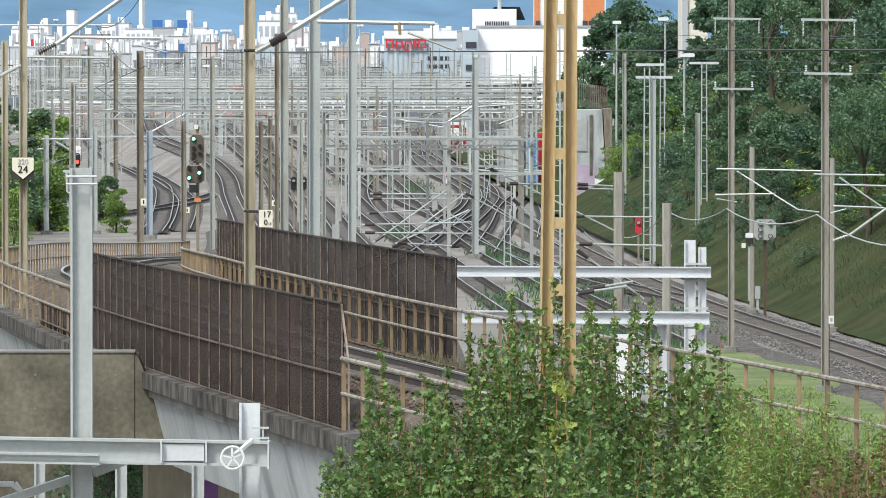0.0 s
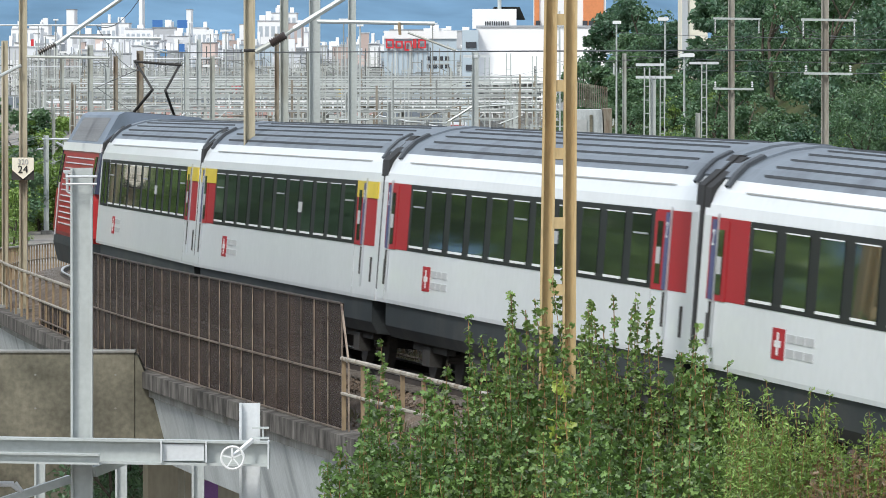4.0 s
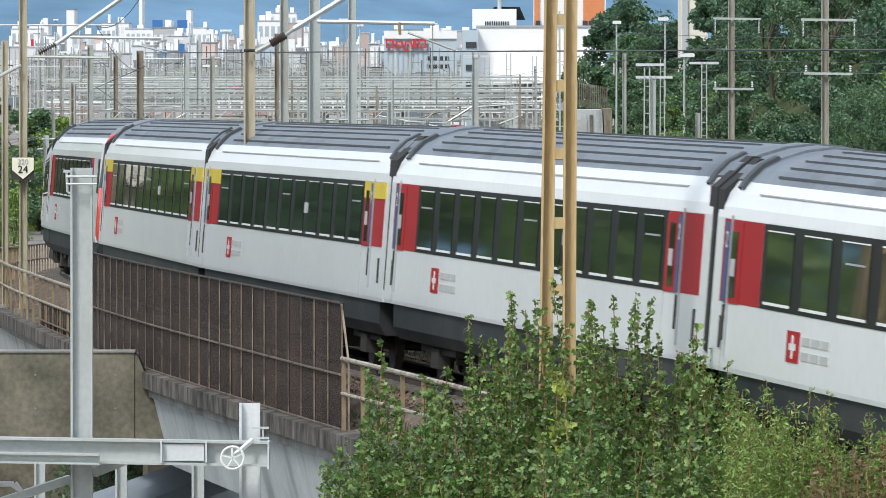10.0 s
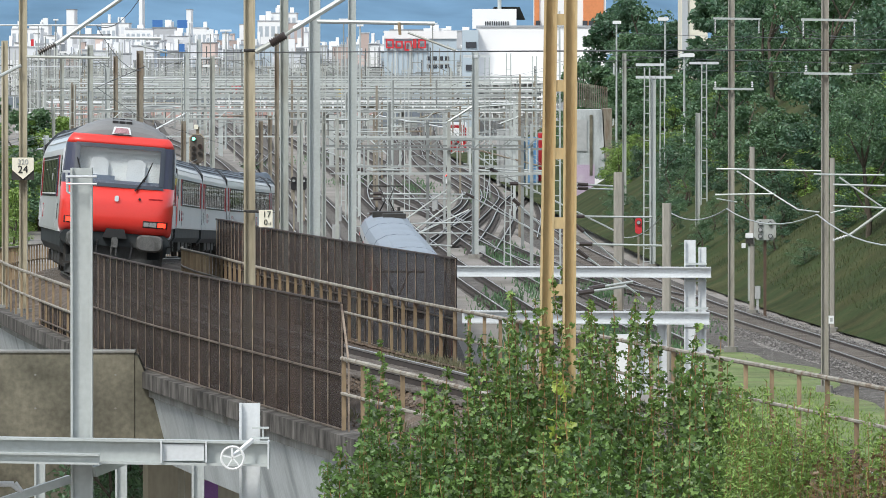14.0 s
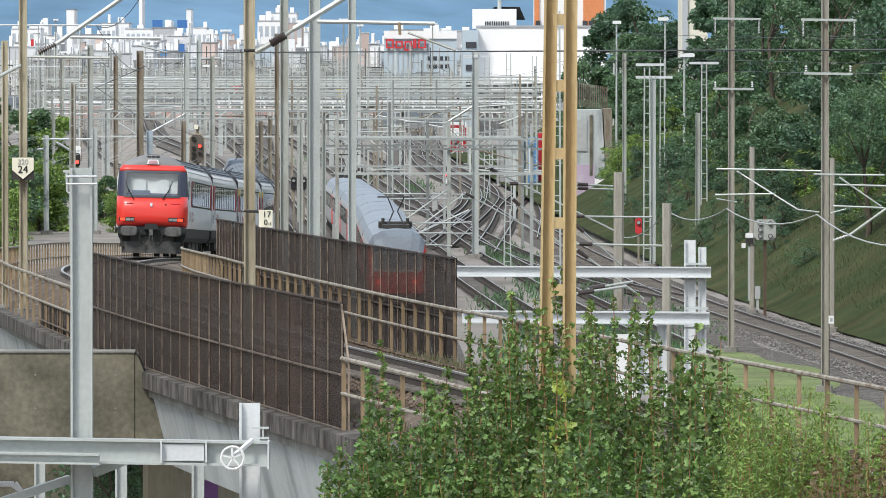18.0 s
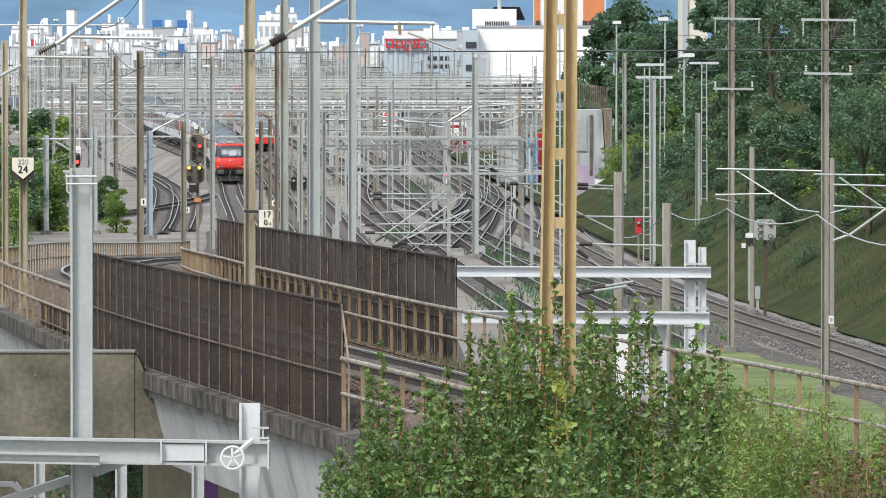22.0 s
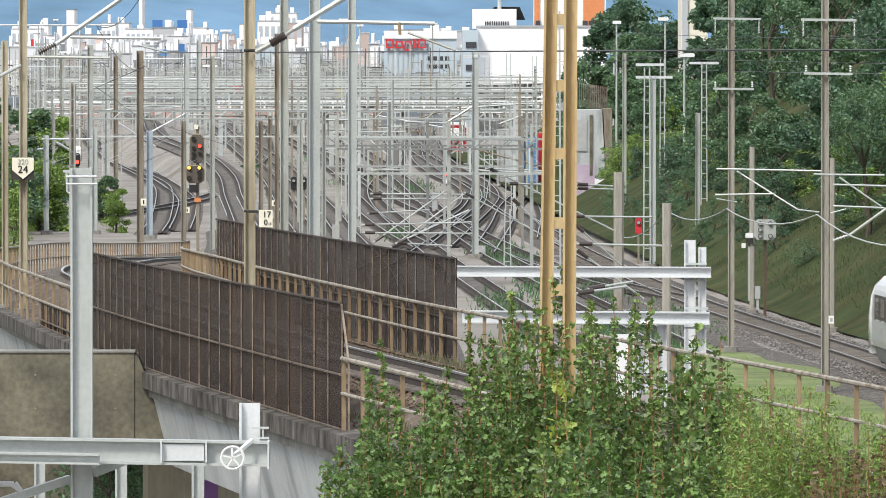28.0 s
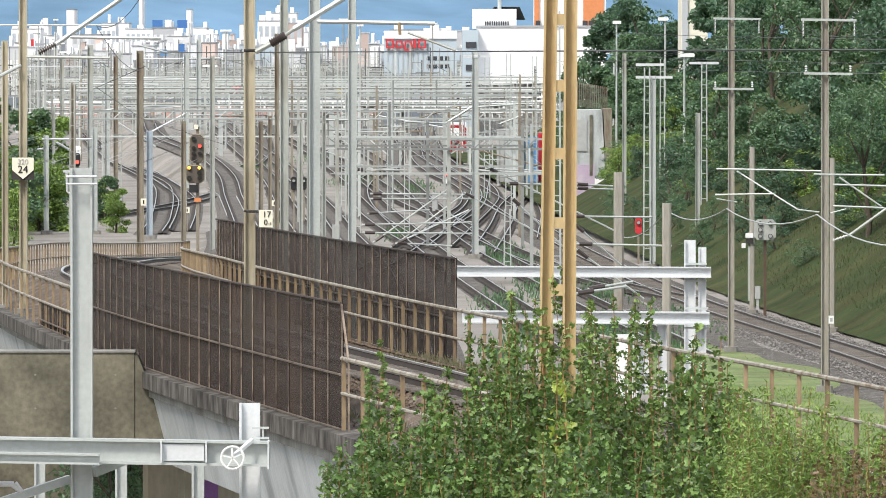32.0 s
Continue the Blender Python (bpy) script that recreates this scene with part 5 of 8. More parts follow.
            if col == "none":
                part("end_band", shared("endband%s" % sg, lambda: strip(sg, 1.41, -1.0, 1.2, 2.03, 3.07, 0.012), M["band"]), None, t, "black window band", at=Matrix.Translation((0, c, 0)))
                for dy in (-0.55, 0.45):
                    part("end_window", shared("endpane%s" % sg, lambda: strip(sg, 1.422, -0.3, 0.3, 2.09, 3.0, 0.012), M["pane"]), None, t, at=Matrix.Translation((0, c + dy, 0)))
                continue
            wy, by = (c + 0.80, c + 0.32) if end < 0 else (c + 0.42, c + 0.86)
            part("door_panel", shared("doorpanel%s" % sg, lambda: strip(sg, 1.41, -1.15, 1.15, 2.03, 3.07, 0.008), M["door_red"]), None, t, "dark red end panel", at=Matrix.Translation((0, c, 0)))
            d = part("door", shared("door%s" % sg, lambda: strip(sg, 1.416, -0.42, 0.42, 2.02, 3.04, 0.010), M["door_red"]), None, t, "red entrance door with a tall window", at=Matrix.Translation((0, wy, 0)))
            part("door_window", shared("doorwin%s" % sg, lambda: strip(sg, 1.422, -0.17, 0.17, 2.10, 2.92, 0.014), M["pane"]), None, d)
            part("door_notice", shared("doornote%s" % sg, lambda: strip(sg, 1.437, -0.13, 0.13, 2.36, 2.58, 0.006), M["dull"]), None, d)
            part("door_seam", shared("doorseam%s" % sg, lambda: strip(sg, 1.41, 0.41, 0.435, 1.2, 2.03, 0.010), M["dull"]), None, d)
            part("blue_strip", shared("bluestrip%s" % sg, lambda: strip(sg, 1.42, -0.13, 0.13, 2.03, 3.04, 0.014), M["coach_blue"]), None, t, "dark blue class strip", at=Matrix.Translation((0, by, 0)))
            if sg < 0:
                numeral = part("class_numeral", numeral_mesh("1" if col == "yellow" else "2"), None, t, at=Matrix.Translation((-1.437, by, 2.80)) @ Matrix.Rotation(-math.pi / 2, 4, "Z") @ Matrix.Rotation(math.pi / 2, 4, "X"))
            part("handrail", shared("doorrail%s" % sg, lambda: strip(sg, 1.422, -0.035, 0.035, 1.55, 2.0, 0.03), M["steel_dark"]), None, t, at=Matrix.Translation((0, by - 0.1, 0)))
            part("grab_pole", shared("doorpole%s" % sg, lambda: strip(sg, 1.422, -0.02, 0.02, 1.35, 3.12, 0.025), M["silver"]), None, t, at=Matrix.Translation((0, by - 0.24, 0)))
            part("step_plate", shared("vent_plate%s" % sg, lambda: strip(sg, 1.41, -0.06, 0.06, 1.45, 1.85, 0.02), M["steel_dark"]), None, t, at=Matrix.Translation((0, c + end * 0.95, 0)))
            if col == "yellow":
                part("class_stripe", shared("classstripe%s" % sg, lambda: strip(sg, 1.412, -1.25, 1.25, 2.80, 3.07, 0.02), M["coach_yellow"]), None, t, "yellow first-class stripe", at=Matrix.Translation((0, c, 0)))
        lg = part("emblem", shared("emblem%s" % sg, lambda: strip(sg, 1.41, -0.34, 0.34, 1.45, 1.83, 0.012), M["door_red"]), None, t, "red square emblem", at=Matrix.Translation((0, sg * -8.2, 0)))
        part("emblem_cross", shared("ecross%s" % sg, lambda: strip(sg, 1.423, -0.17, 0.17, 1.60, 1.68, 0.006).box((sg * 1.424, 0, 1.64), (0.006, 0.09, 0.28)), M["white"]), None, lg)
        for k in range(3):
            part("emblem_bar", shared("ebar%s" % sg, lambda: strip(sg, 1.41, -0.22, 0.22, 1.50, 1.60, 0.012).box((sg * 1.415, 0, 1.73), (0.012, 0.44, 0.10)), M["dull"]), None, t, at=Matrix.Translation((0, sg * -8.2 + sg * (0.68 + 0.52 * k), 0)))
        part("destination_plate", shared("destplate%s" % sg, lambda: strip(sg, 1.43, -0.22, 0.22, 2.44, 2.62, 0.014), M["dull"]), None, t, at=Matrix.Translation((0, sg * 2.9, 0)))
    for end in (-1, 1):
        if cab and end < 0:
            continue
        part("gangway", shared("gangway", lambda: Geo().rounded((0, 0, 2.40), (2.80, 0.46, 2.9), 0.42), M["rubber"]), None, t, at=Matrix.Translation((0, end * (h + 0.03), 0)))
        for sg in (-1, 1):
            part("roof_hoop", shared("roof_hoop%s" % sg, lambda: Geo().loft([[(sg * (x + d), y, z + d) for x, z in ((1.30, 3.44), (1.20, 3.60), (1.06, 3.75), (0.86, 3.87))] for y, d in ((-0.13, 0.0), (-0.13, 0.035), (0.13, 0.035), (0.13, 0.0))], close=False), M["roof_rib"]), None, t, at=Matrix.Translation((0, end * (h - 0.75), 0)))
        part("roof_end", shared("roof_end", lambda: shell(mirror([(1.2, 3.52)] + [(x * 1.01, z + 0.03) for x, z in ROOF]), -0.5, 0.5), M["roof_grey"]), None, t, at=Matrix.Translation((0, end * (h - 0.375), 0)))
    bogie_set(t, (-9.3, 9.3))
    if cab:
        cab_front(t, -h + 0.55)
    return t


def front_ring(z, y, lean, half, curve=0.07):
    """A plan outline of a cab front at height z."""
    return [(half, y, z), (half * 0.985, y - 0.32 + lean, z), (half * 0.86, y - 0.46 + lean, z), (0.0, y - 0.46 - curve + lean, z), (-half * 0.86, y - 0.46 + lean, z), (-half * 0.985, y - 0.32 + lean, z), (-half, y, z)]


CAB_Z = (1.20, 1.26, 1.34, 1.46, 1.62, 1.90, 2.40, 3.40, 3.50, 3.58, 3.64)
CAB_DEPTH = (0.34, 0.47, 0.56, 0.62, 0.64, 0.61, 0.53, 0.27, 0.235, 0.18, 0.10)
CAB_HALF = (1.37, 1.39, 1.41, 1.415, 1.415, 1.415, 1.415, 1.345, 1.30, 1.25, 1.19)


def cab_point(x, z, y, out=0.0):
    """A point of the rounded cab front at x, z; out: pushed forward."""
    d, half = float(np.interp(z, CAB_Z, CAB_DEPTH)), float(np.interp(z, CAB_Z, CAB_HALF))
    f = min(1.0, abs(x) / half)
    r = 0.30
    e = max(0.0, (f - (1 - r)) / r)
    return (x, y - d * (1 - 0.08 * f * f) * math.sqrt(max(0.0, 1 - e * e)) - out, z)


def cab_ring(z, y):
    half = float(np.interp(z, CAB_Z, CAB_HALF))
    fs = (1.0, 0.995, 0.975, 0.94, 0.88, 0.8, 0.7, 0.45, 0.2)
    return [cab_point(half * f, z, y) for f in fs] + [cab_point(-half * f, z, y) for f in reversed(fs)]


def cab_skin(y, x0, x1, z0, z1, out, n=8, m=4):
    """A curved plate lying on the cab front."""
    return Geo().loft([[cab_point(x1 + (x0 - x1) * i / n, z0 + (z1 - z0) * j / m, y, out) for i in range(n + 1)] for j in range(m + 1)], close=False)


def cab_front(t, y, paint="coach_red"):
    part("cab_front", Geo().loft([cab_ring(z, y) for z in CAB_Z[:7]]), M[paint], t, "bright red rounded cab front", smooth=True)
    part("brow", Geo().loft([cab_ring(z, y) for z in CAB_Z[7:]]), M[paint], t, "red band above the windscreen", smooth=True)
    for sg in (-1, 1):
        rings = []
        for z in (2.40, 2.74, 3.08, 3.40):
            half = float(np.interp(z, CAB_Z, CAB_HALF))
            r = [cab_point(sg * half * f, z, y) for f in (1.0, 0.995, 0.975, 0.94, 0.88, 0.8)] + [cab_point(sg * 1.06, z, y), cab_point(sg * 1.06, z, y, -0.1), (sg * (half - 0.07), y, z)]
            rings.append(r if sg > 0 else r[::-1])
        part("corner_pillar", Geo().loft(rings), M["cab_blue"], t, "dark blue cab corner", smooth=False)
    # the driver's cab behind the glass
    part("cab_wall", Geo().box((0, y - 0.02, 2.9), (2.5, 0.03, 1.1)), M["cab_pale"], t, "pale inner cab wall")
    part("dashboard", Geo().box((0, y - 0.24, 2.45), (2.1, 0.3, 0.16)).box((-0.45, y - 0.2, 2.58), (0.7, 0.2, 0.12)), M["cab_blue_pale"], t, "blue-grey dashboard")
    for x in (-0.5, 0.42):
        part("seat_back", Geo().rounded((x, y - 0.1, 2.78), (0.46, 0.1, 0.6), 0.1), M["seat_cover"], t, "pale seat back")
    part("blind", Geo().box((0, y - 0.14, 3.3), (2.05, 0.02, 0.16)), M["white"], t)
    for x0, x1, z0, z1 in ((-1.12, 1.12, 2.36, 2.45), (-1.10, 1.10, 3.325, 3.42), (-1.12, -1.0, 2.44, 3.34), (1.0, 1.12, 2.44, 3.34)):
        part("screen_frame", cab_skin(y, x0, x1, z0, z1, 0.022), M["cab_frame"], t)
    part("windscreen", cab_skin(y, -1.02, 1.02, 2.43, 3.35, 0.008), M["cab_glass"], t, "wide clear windscreen", smooth=True)
    for x, lean in ((-0.72, -0.30), (0.42, 0.34)):
        a, b = cab_point(x, 2.30, y, 0.05), cab_point(x + lean * 0.8, 2.70, y, 0.05)
        part("wiper", Geo().bar(a, b, 0.035, 0.03).bar(cab_point(x + lean * 0.62, 2.55, y, 0.06), cab_point(x + lean * 1.15, 3.03, y, 0.06), 0.022, 0.02), M["black"], t)
    part("nameplate", cab_skin(y, -1.05, -0.72, 2.10, 2.135, 0.006, 2, 1), M["door_red"], t)
    part("nameplate", cab_skin(y, 0.78, 1.12, 2.10, 2.135, 0.006, 2, 1), M["door_red"], t)
    part("handle", Geo().rounded((-0.02, y - 0.62, 2.08), (0.1, 0.05, 0.14), 0.02), M["coach_white"], t)
    part("eyelet", Geo().disc((0.55, y - 0.60, 2.10), 0.03, 0.05), M["black"], t)
    for sg in (-1, 1):
        c = cab_point(sg * 0.98, 1.50, y)
        b = part("lamp_housing", cab_skin(y, sg * 0.98 - 0.31, sg * 0.98 + 0.31, 1.405, 1.575, 0.012, 4, 2), M["black"], t)
        part("tail_lamp", cab_skin(y, sg * 1.14 - 0.10, sg * 1.14 + 0.10, 1.435, 1.545, 0.03, 2, 1), M["lamp_tail"], b, "lit red tail lamp")
        part("headlamp", cab_skin(y, sg * 0.92 - 0.085, sg * 0.92 + 0.085, 1.435, 1.545, 0.03, 2, 1), M["lens_pale"], b)
        part("headlamp", cab_skin(y, sg * 0.755 - 0.065, sg * 0.755 + 0.065, 1.44, 1.54, 0.03, 2, 1), M["lens_pale"], b)
        part("buffer", Geo().tube((sg * 0.87, y - 0.2, 1.02), (sg * 0.87, y - 0.66, 1.02), 0.13, 12), M["steel_dark"], t)
        part("buffer_pod", Geo().loft([[(sg * 0.87 + math.copysign(abs(math.cos(a)) ** 0.55, math.cos(a)) * w, yy, 1.02 + math.copysign(abs(math.sin(a)) ** 0.6, math.sin(a)) * hh) for a in [k * math.pi / 10 for k in range(20)]] for yy, w, hh in ((y - 0.45, 0.32, 0.20), (y - 0.68, 0.34, 0.21), (y - 0.74, 0.30, 0.17))]), M["buffer_grey"], t, "worn grey buffer head")
        part("brake_hose", Geo().chain([(sg * 0.42, y - 0.5, 1.02), (sg * 0.44, y - 0.66, 0.86), (sg * 0.42, y - 0.68, 0.62), (sg * 0.34, y - 0.62, 0.50), (sg * 0.26, y - 0.56, 0.62)], 0.028, 6), M["black"], t)
        part("step_iron", Geo().bar((sg * 1.2, y - 0.12, 0.95), (sg * 1.2, y - 0.12, 0.42), 0.06, 0.06).box((sg * 1.15, y - 0.15, 0.42), (0.3, 0.2, 0.04)), M["steel_dark"], t)
    part("bumper", Geo().rounded((0, y - 0.14, 1.06), (2.72, 0.56, 0.34), 0.12), M["skirt"], t, "black buffer beam")
    part("coupler_cover", Geo().loft([[(x, yy, z) for x, z in ((-0.30, 1.10), (0.30, 1.10), (0.22, 1.33), (-0.22, 1.33))] for yy in (y - 0.30, y - 0.68)]), M["black"], t)
    part("coupling", Geo().box((0, y - 0.60, 1.04), (0.10, 0.34, 0.16)).box((0, y - 0.76, 0.98), (0.16, 0.06, 0.22)).tube((-0.06, y - 0.72, 0.95), (-0.06, y - 0.70, 0.66), 0.025).tube((0.06, y - 0.72, 0.95), (0.06, y - 0.70, 0.66), 0.025), M["buffer_grey"], t, "steel screw coupling")
    part("plough", Geo().loft([[(x, y + dy, z) for x, dy in ((1.18, 0.05), (1.0, -0.32), (0, -0.42), (-1.0, -0.32), (-1.18, 0.05))] for z in (0.16, 0.62)]).box((0, y - 0.1, 0.76), (1.7, 0.3, 0.3)), M["plough_grey"], t, "dark snow plough")
    # the roof's rounded grey end
    rings = []
    for dy, f, w in ((0.64, 0.94, 1.0), (0.42, 1.0, 1.0), (0.24, 0.98, 0.995), (0.12, 0.88, 0.985), (0.03, 0.70, 0.975), (-0.03, 0.46, 0.965), (-0.06, 0.16, 0.95)):
        rings.append([(x * w, y + dy, 3.53 + (z + 0.04 - 3.53) * f) for x, z in mirror(ROOF)])
    part("cab_roof", Geo().loft(rings), M["dull_grey"], t, "plain grey rounded roof end", smooth=False)
    m = y + 0.13
    part("marker_frame", Geo().hexa([(-0.24, m - 0.27, 3.68), (0.24, m - 0.27, 3.68), (0.24, m, 3.68), (-0.24, m, 3.68), (-0.19, m - 0.15, 3.86), (0.19, m - 0.15, 3.86), (0.19, m + 0.1, 3.86), (-0.19, m + 0.1, 3.86)]), M["coach_white"], t, "pale marker lamp housing")
    part("marker_lamp", Geo().hexa([(-0.19, m - 0.282, 3.705), (0.19, m - 0.282, 3.705), (0.19, m - 0.2, 3.705), (-0.19, m - 0.2, 3.705), (-0.15, m - 0.18, 3.835), (0.15, m - 0.18, 3.835), (0.15, m - 0.1, 3.835), (-0.15, m - 0.1, 3.835)]), M["marker_red"], t, "dim red and grey marker lamp")
    for c in range(3):
        for r in range(2):
            part("roof_grille", Geo().box(((c - 1) * 0.17, m - 0.03 + r * 0.14, 3.975 + r * 0.06), (0.145, 0.11, 0.06)), M["black"], t)


M["cab_pale"] = mat("cab_pale", (0.85, 0.86, 0.85), 0.7, vary=0.15, scale=2.5)
M["cab_blue_pale"] = mat("cab_blue_pale", (0.16, 0.20, 0.27), 0.6, vary=0.12, scale=3)
M["cab_frame"] = mat("cab_frame", (0.045, 0.055, 0.075), 0.5, vary=0.08)
M["buffer_grey"] = mat("buffer_grey", (0.13, 0.13, 0.125), 0.6, 0.3, vary=0.3, scale=4, second=(0.06, 0.058, 0.055))
M["plough_grey"] = mat("plough_grey", (0.075, 0.076, 0.074), 0.75, vary=0.3, scale=3, second=(0.04, 0.038, 0.036))
M["marker_red"] = mat("marker_red", (0.42, 0.24, 0.26), 0.25, vary=0.35, scale=7, coat=0.5)
M["cab_glass"] = glass("cab_glass", (0.20, 0.23, 0.25), 0.14, 0.03, (0.96, 0.98, 0.98))
M["dull_grey"] = mat("dull_grey", (0.21, 0.215, 0.22), 0.55, vary=0.08, scale=1)
M["cab_blue"] = mat("cab_blue", (0.035, 0.04, 0.075), 0.3, vary=0.06, coat=0.3)
# opaque windscreen; its pale grey is the sky's reflection painted into the colour
M["screen_glass"] = mat("screen_glass", (0.30, 0.34, 0.37), 0.06, vary=0.25, scale=1.6, fine=4, second=(0.13, 0.16, 0.19), mask=(0.48, 0.6), spec=0.9, coat=0.5)


M["loco_roof"] = mat("loco_roof", (0.16, 0.20, 0.26), 0.5, vary=0.12, scale=0.8, second=(0.12, 0.15, 0.19))
M["fin_grey"] = mat("fin_grey", (0.26, 0.27, 0.28), 0.6, vary=0.12)


def loco(name):
    t = thing(name, "red electric locomotive with pale louvre lines on its sides", "locomotive")
    h = 9.1
    sec = mirror([(1.44, 1.12), (1.49, 1.22), (1.49, 2.1), (1.36, 3.30)])
    part("body", shell(sec, -h + 0.9, h - 0.9), M["loco_red"], t)
    part("underframe", shell(mirror([(1.3, 0.45), (1.44, 0.9), (1.44, 1.119)]), -h + 0.5, h - 0.5), M["skirt"], t, "dark grey underframe skirt")
    part("roof", Geo().loft([[(x, y, z) for x, z in mirror([(1.37, 3.33), (1.0, 4.10), (0.86, 4.18)])] for y in (h - 1.3, -h + 1.3)]), M["loco_roof"], t, "blue-grey bevelled roof")
    part("roof_line", shell(mirror([(1.405, 3.20), (1.375, 3.40)]), -h + 0.9, h - 0.9), M["white"], t)
    for sg in (-1, 1):
        for k in range(13):
            z = 1.42 + 0.135 * k
            x = 1.49 if z < 2.1 else 1.49 - (z - 2.1) / 1.2 * 0.13
            part("louvre", Geo().box((sg * (x + 0.008), 0, z), (0.03, 11.6, 0.028)), M["white"], t)
        for k in range(34):
            part("roof_fin", shared("fin%s" % sg, lambda: Geo().bar((sg * 1.34, 0, 3.46), (sg * 1.07, 0, 4.02), 0.05, 0.03, (0, 1, 0)), M["fin_grey"]), None, t, at=Matrix.Translation((0, -5.4 + k * 0.32, 0)))
        for y in (-7.2, 7.2):
            part("cab_window", Geo().hexa([(sg * 1.47, y - 0.4, 2.25), (sg * 1.51, y - 0.4, 2.25), (sg * 1.51, y + 0.4, 2.25), (sg * 1.47, y + 0.4, 2.25), (sg * 1.37, y - 0.3, 3.1), (sg * 1.41, y - 0.3, 3.1), (sg * 1.41, y + 0.3, 3.1), (sg * 1.37, y + 0.3, 3.1)]), M["pane"], t)
            part("handrail", Geo().tube((sg * 1.52, y - 0.65 * (1 if y > 0 else -1), 1.1), (sg * 1.50, y - 0.65 * (1 if y > 0 else -1), 2.4), 0.025), M["silver"], t)
    for end in (-1, 1):
        lv = [(1.12, 0.04, 1.43), (1.24, -0.02, 1.49), (2.1, 0.1, 1.49), (3.3, 0.45, 1.36), (3.36, 0.5, 1.34)]
        rings = [[(x, end * -yy, z) for x, yy, z in front_ring(z, -h + 0.9, l, w)] for z, l, w in lv]
        if end > 0:
            rings = [[p for p in reversed(r)] for r in rings]
        e = part("cab_front", Geo().loft(rings), M["loco_red"], t)
        for sg in (-1, 1):
            part("cab_corner", Geo().hexa([(sg * 1.30, end * (h - 1.02), 2.25), (sg * 1.495, end * (h - 1.02), 2.25), (sg * 1.47, end * (h - 0.52), 2.25), (sg * 1.28, end * (h - 0.52), 2.25), (sg * 1.24, end * (h - 1.1), 3.22), (sg * 1.395, end * (h - 1.1), 3.22), (sg * 1.36, end * (h - 0.83), 3.22), (sg * 1.2, end * (h - 0.83), 3.22)]), M["cab_blue"], t, "dark blue cab corner")
        part("windscreen", Geo().hexa([(-1.1, end * (h - 0.62), 2.2), (1.1, end * (h - 0.62), 2.2), (1.1, end * (h - 0.5), 2.2), (-1.1, end * (h - 0.5), 2.2), (-1.05, end * (h - 0.95), 3.2), (1.05, end * (h - 0.95), 3.2), (1.05, end * (h - 0.85), 3.2), (-1.05, end * (h - 0.85), 3.2)]), M["screen_glass"], t)
    bogie_set(t, (-5.5, 5.5))
    part("pantograph", Geo().tube((-0.5, -4.4, 4.15), (-0.15, -5.7, 4.75), 0.035).tube((0.5, -4.4, 4.15), (0.15, -5.7, 4.75), 0.035).tube((-0.15, -5.7, 4.75), (-0.5, -4.5, 5.35), 0.03).tube((0.15, -5.7, 4.75), (0.5, -4.5, 5.35), 0.03).tube((-0.55, -4.45, 5.38), (0.55, -4.45, 5.38), 0.03).tube((-0.55, -4.65, 5.38), (0.55, -4.65, 5.38), 0.03).box((0, -4.8, 4.16), (1.2, 1.6, 0.08)), M["steel_dark"], t)
    return t


EXPRESS = []
STEP = 26.4
kinds = {1: ("yellow", "none"), 2: ("yellow", "yellow"), 8: ("yellow", "yellow"), 9: ("yellow", "yellow")}
for i in range(1, 12):
    is_cab = i in (7, 11)
    lab = "white express coach with a red cab end and tinted windows" if is_cab else "white first-class coach with yellow stripes over the doors" if "yellow" in kinds.get(i, ()) else "white second-class coach with dark red doors"
    v = coach("driving_coach" if is_cab else "passenger_coach", lab, kinds.get(i, ("red", "red")), is_cab, panes=11 - (2 if is_cab else 0))
    EXPRESS.append((v, (11 - i + 0.5) * STEP, 26.0))
EXPRESS.append((loco("locomotive"), 11 * STEP + 9.3, 18.0))


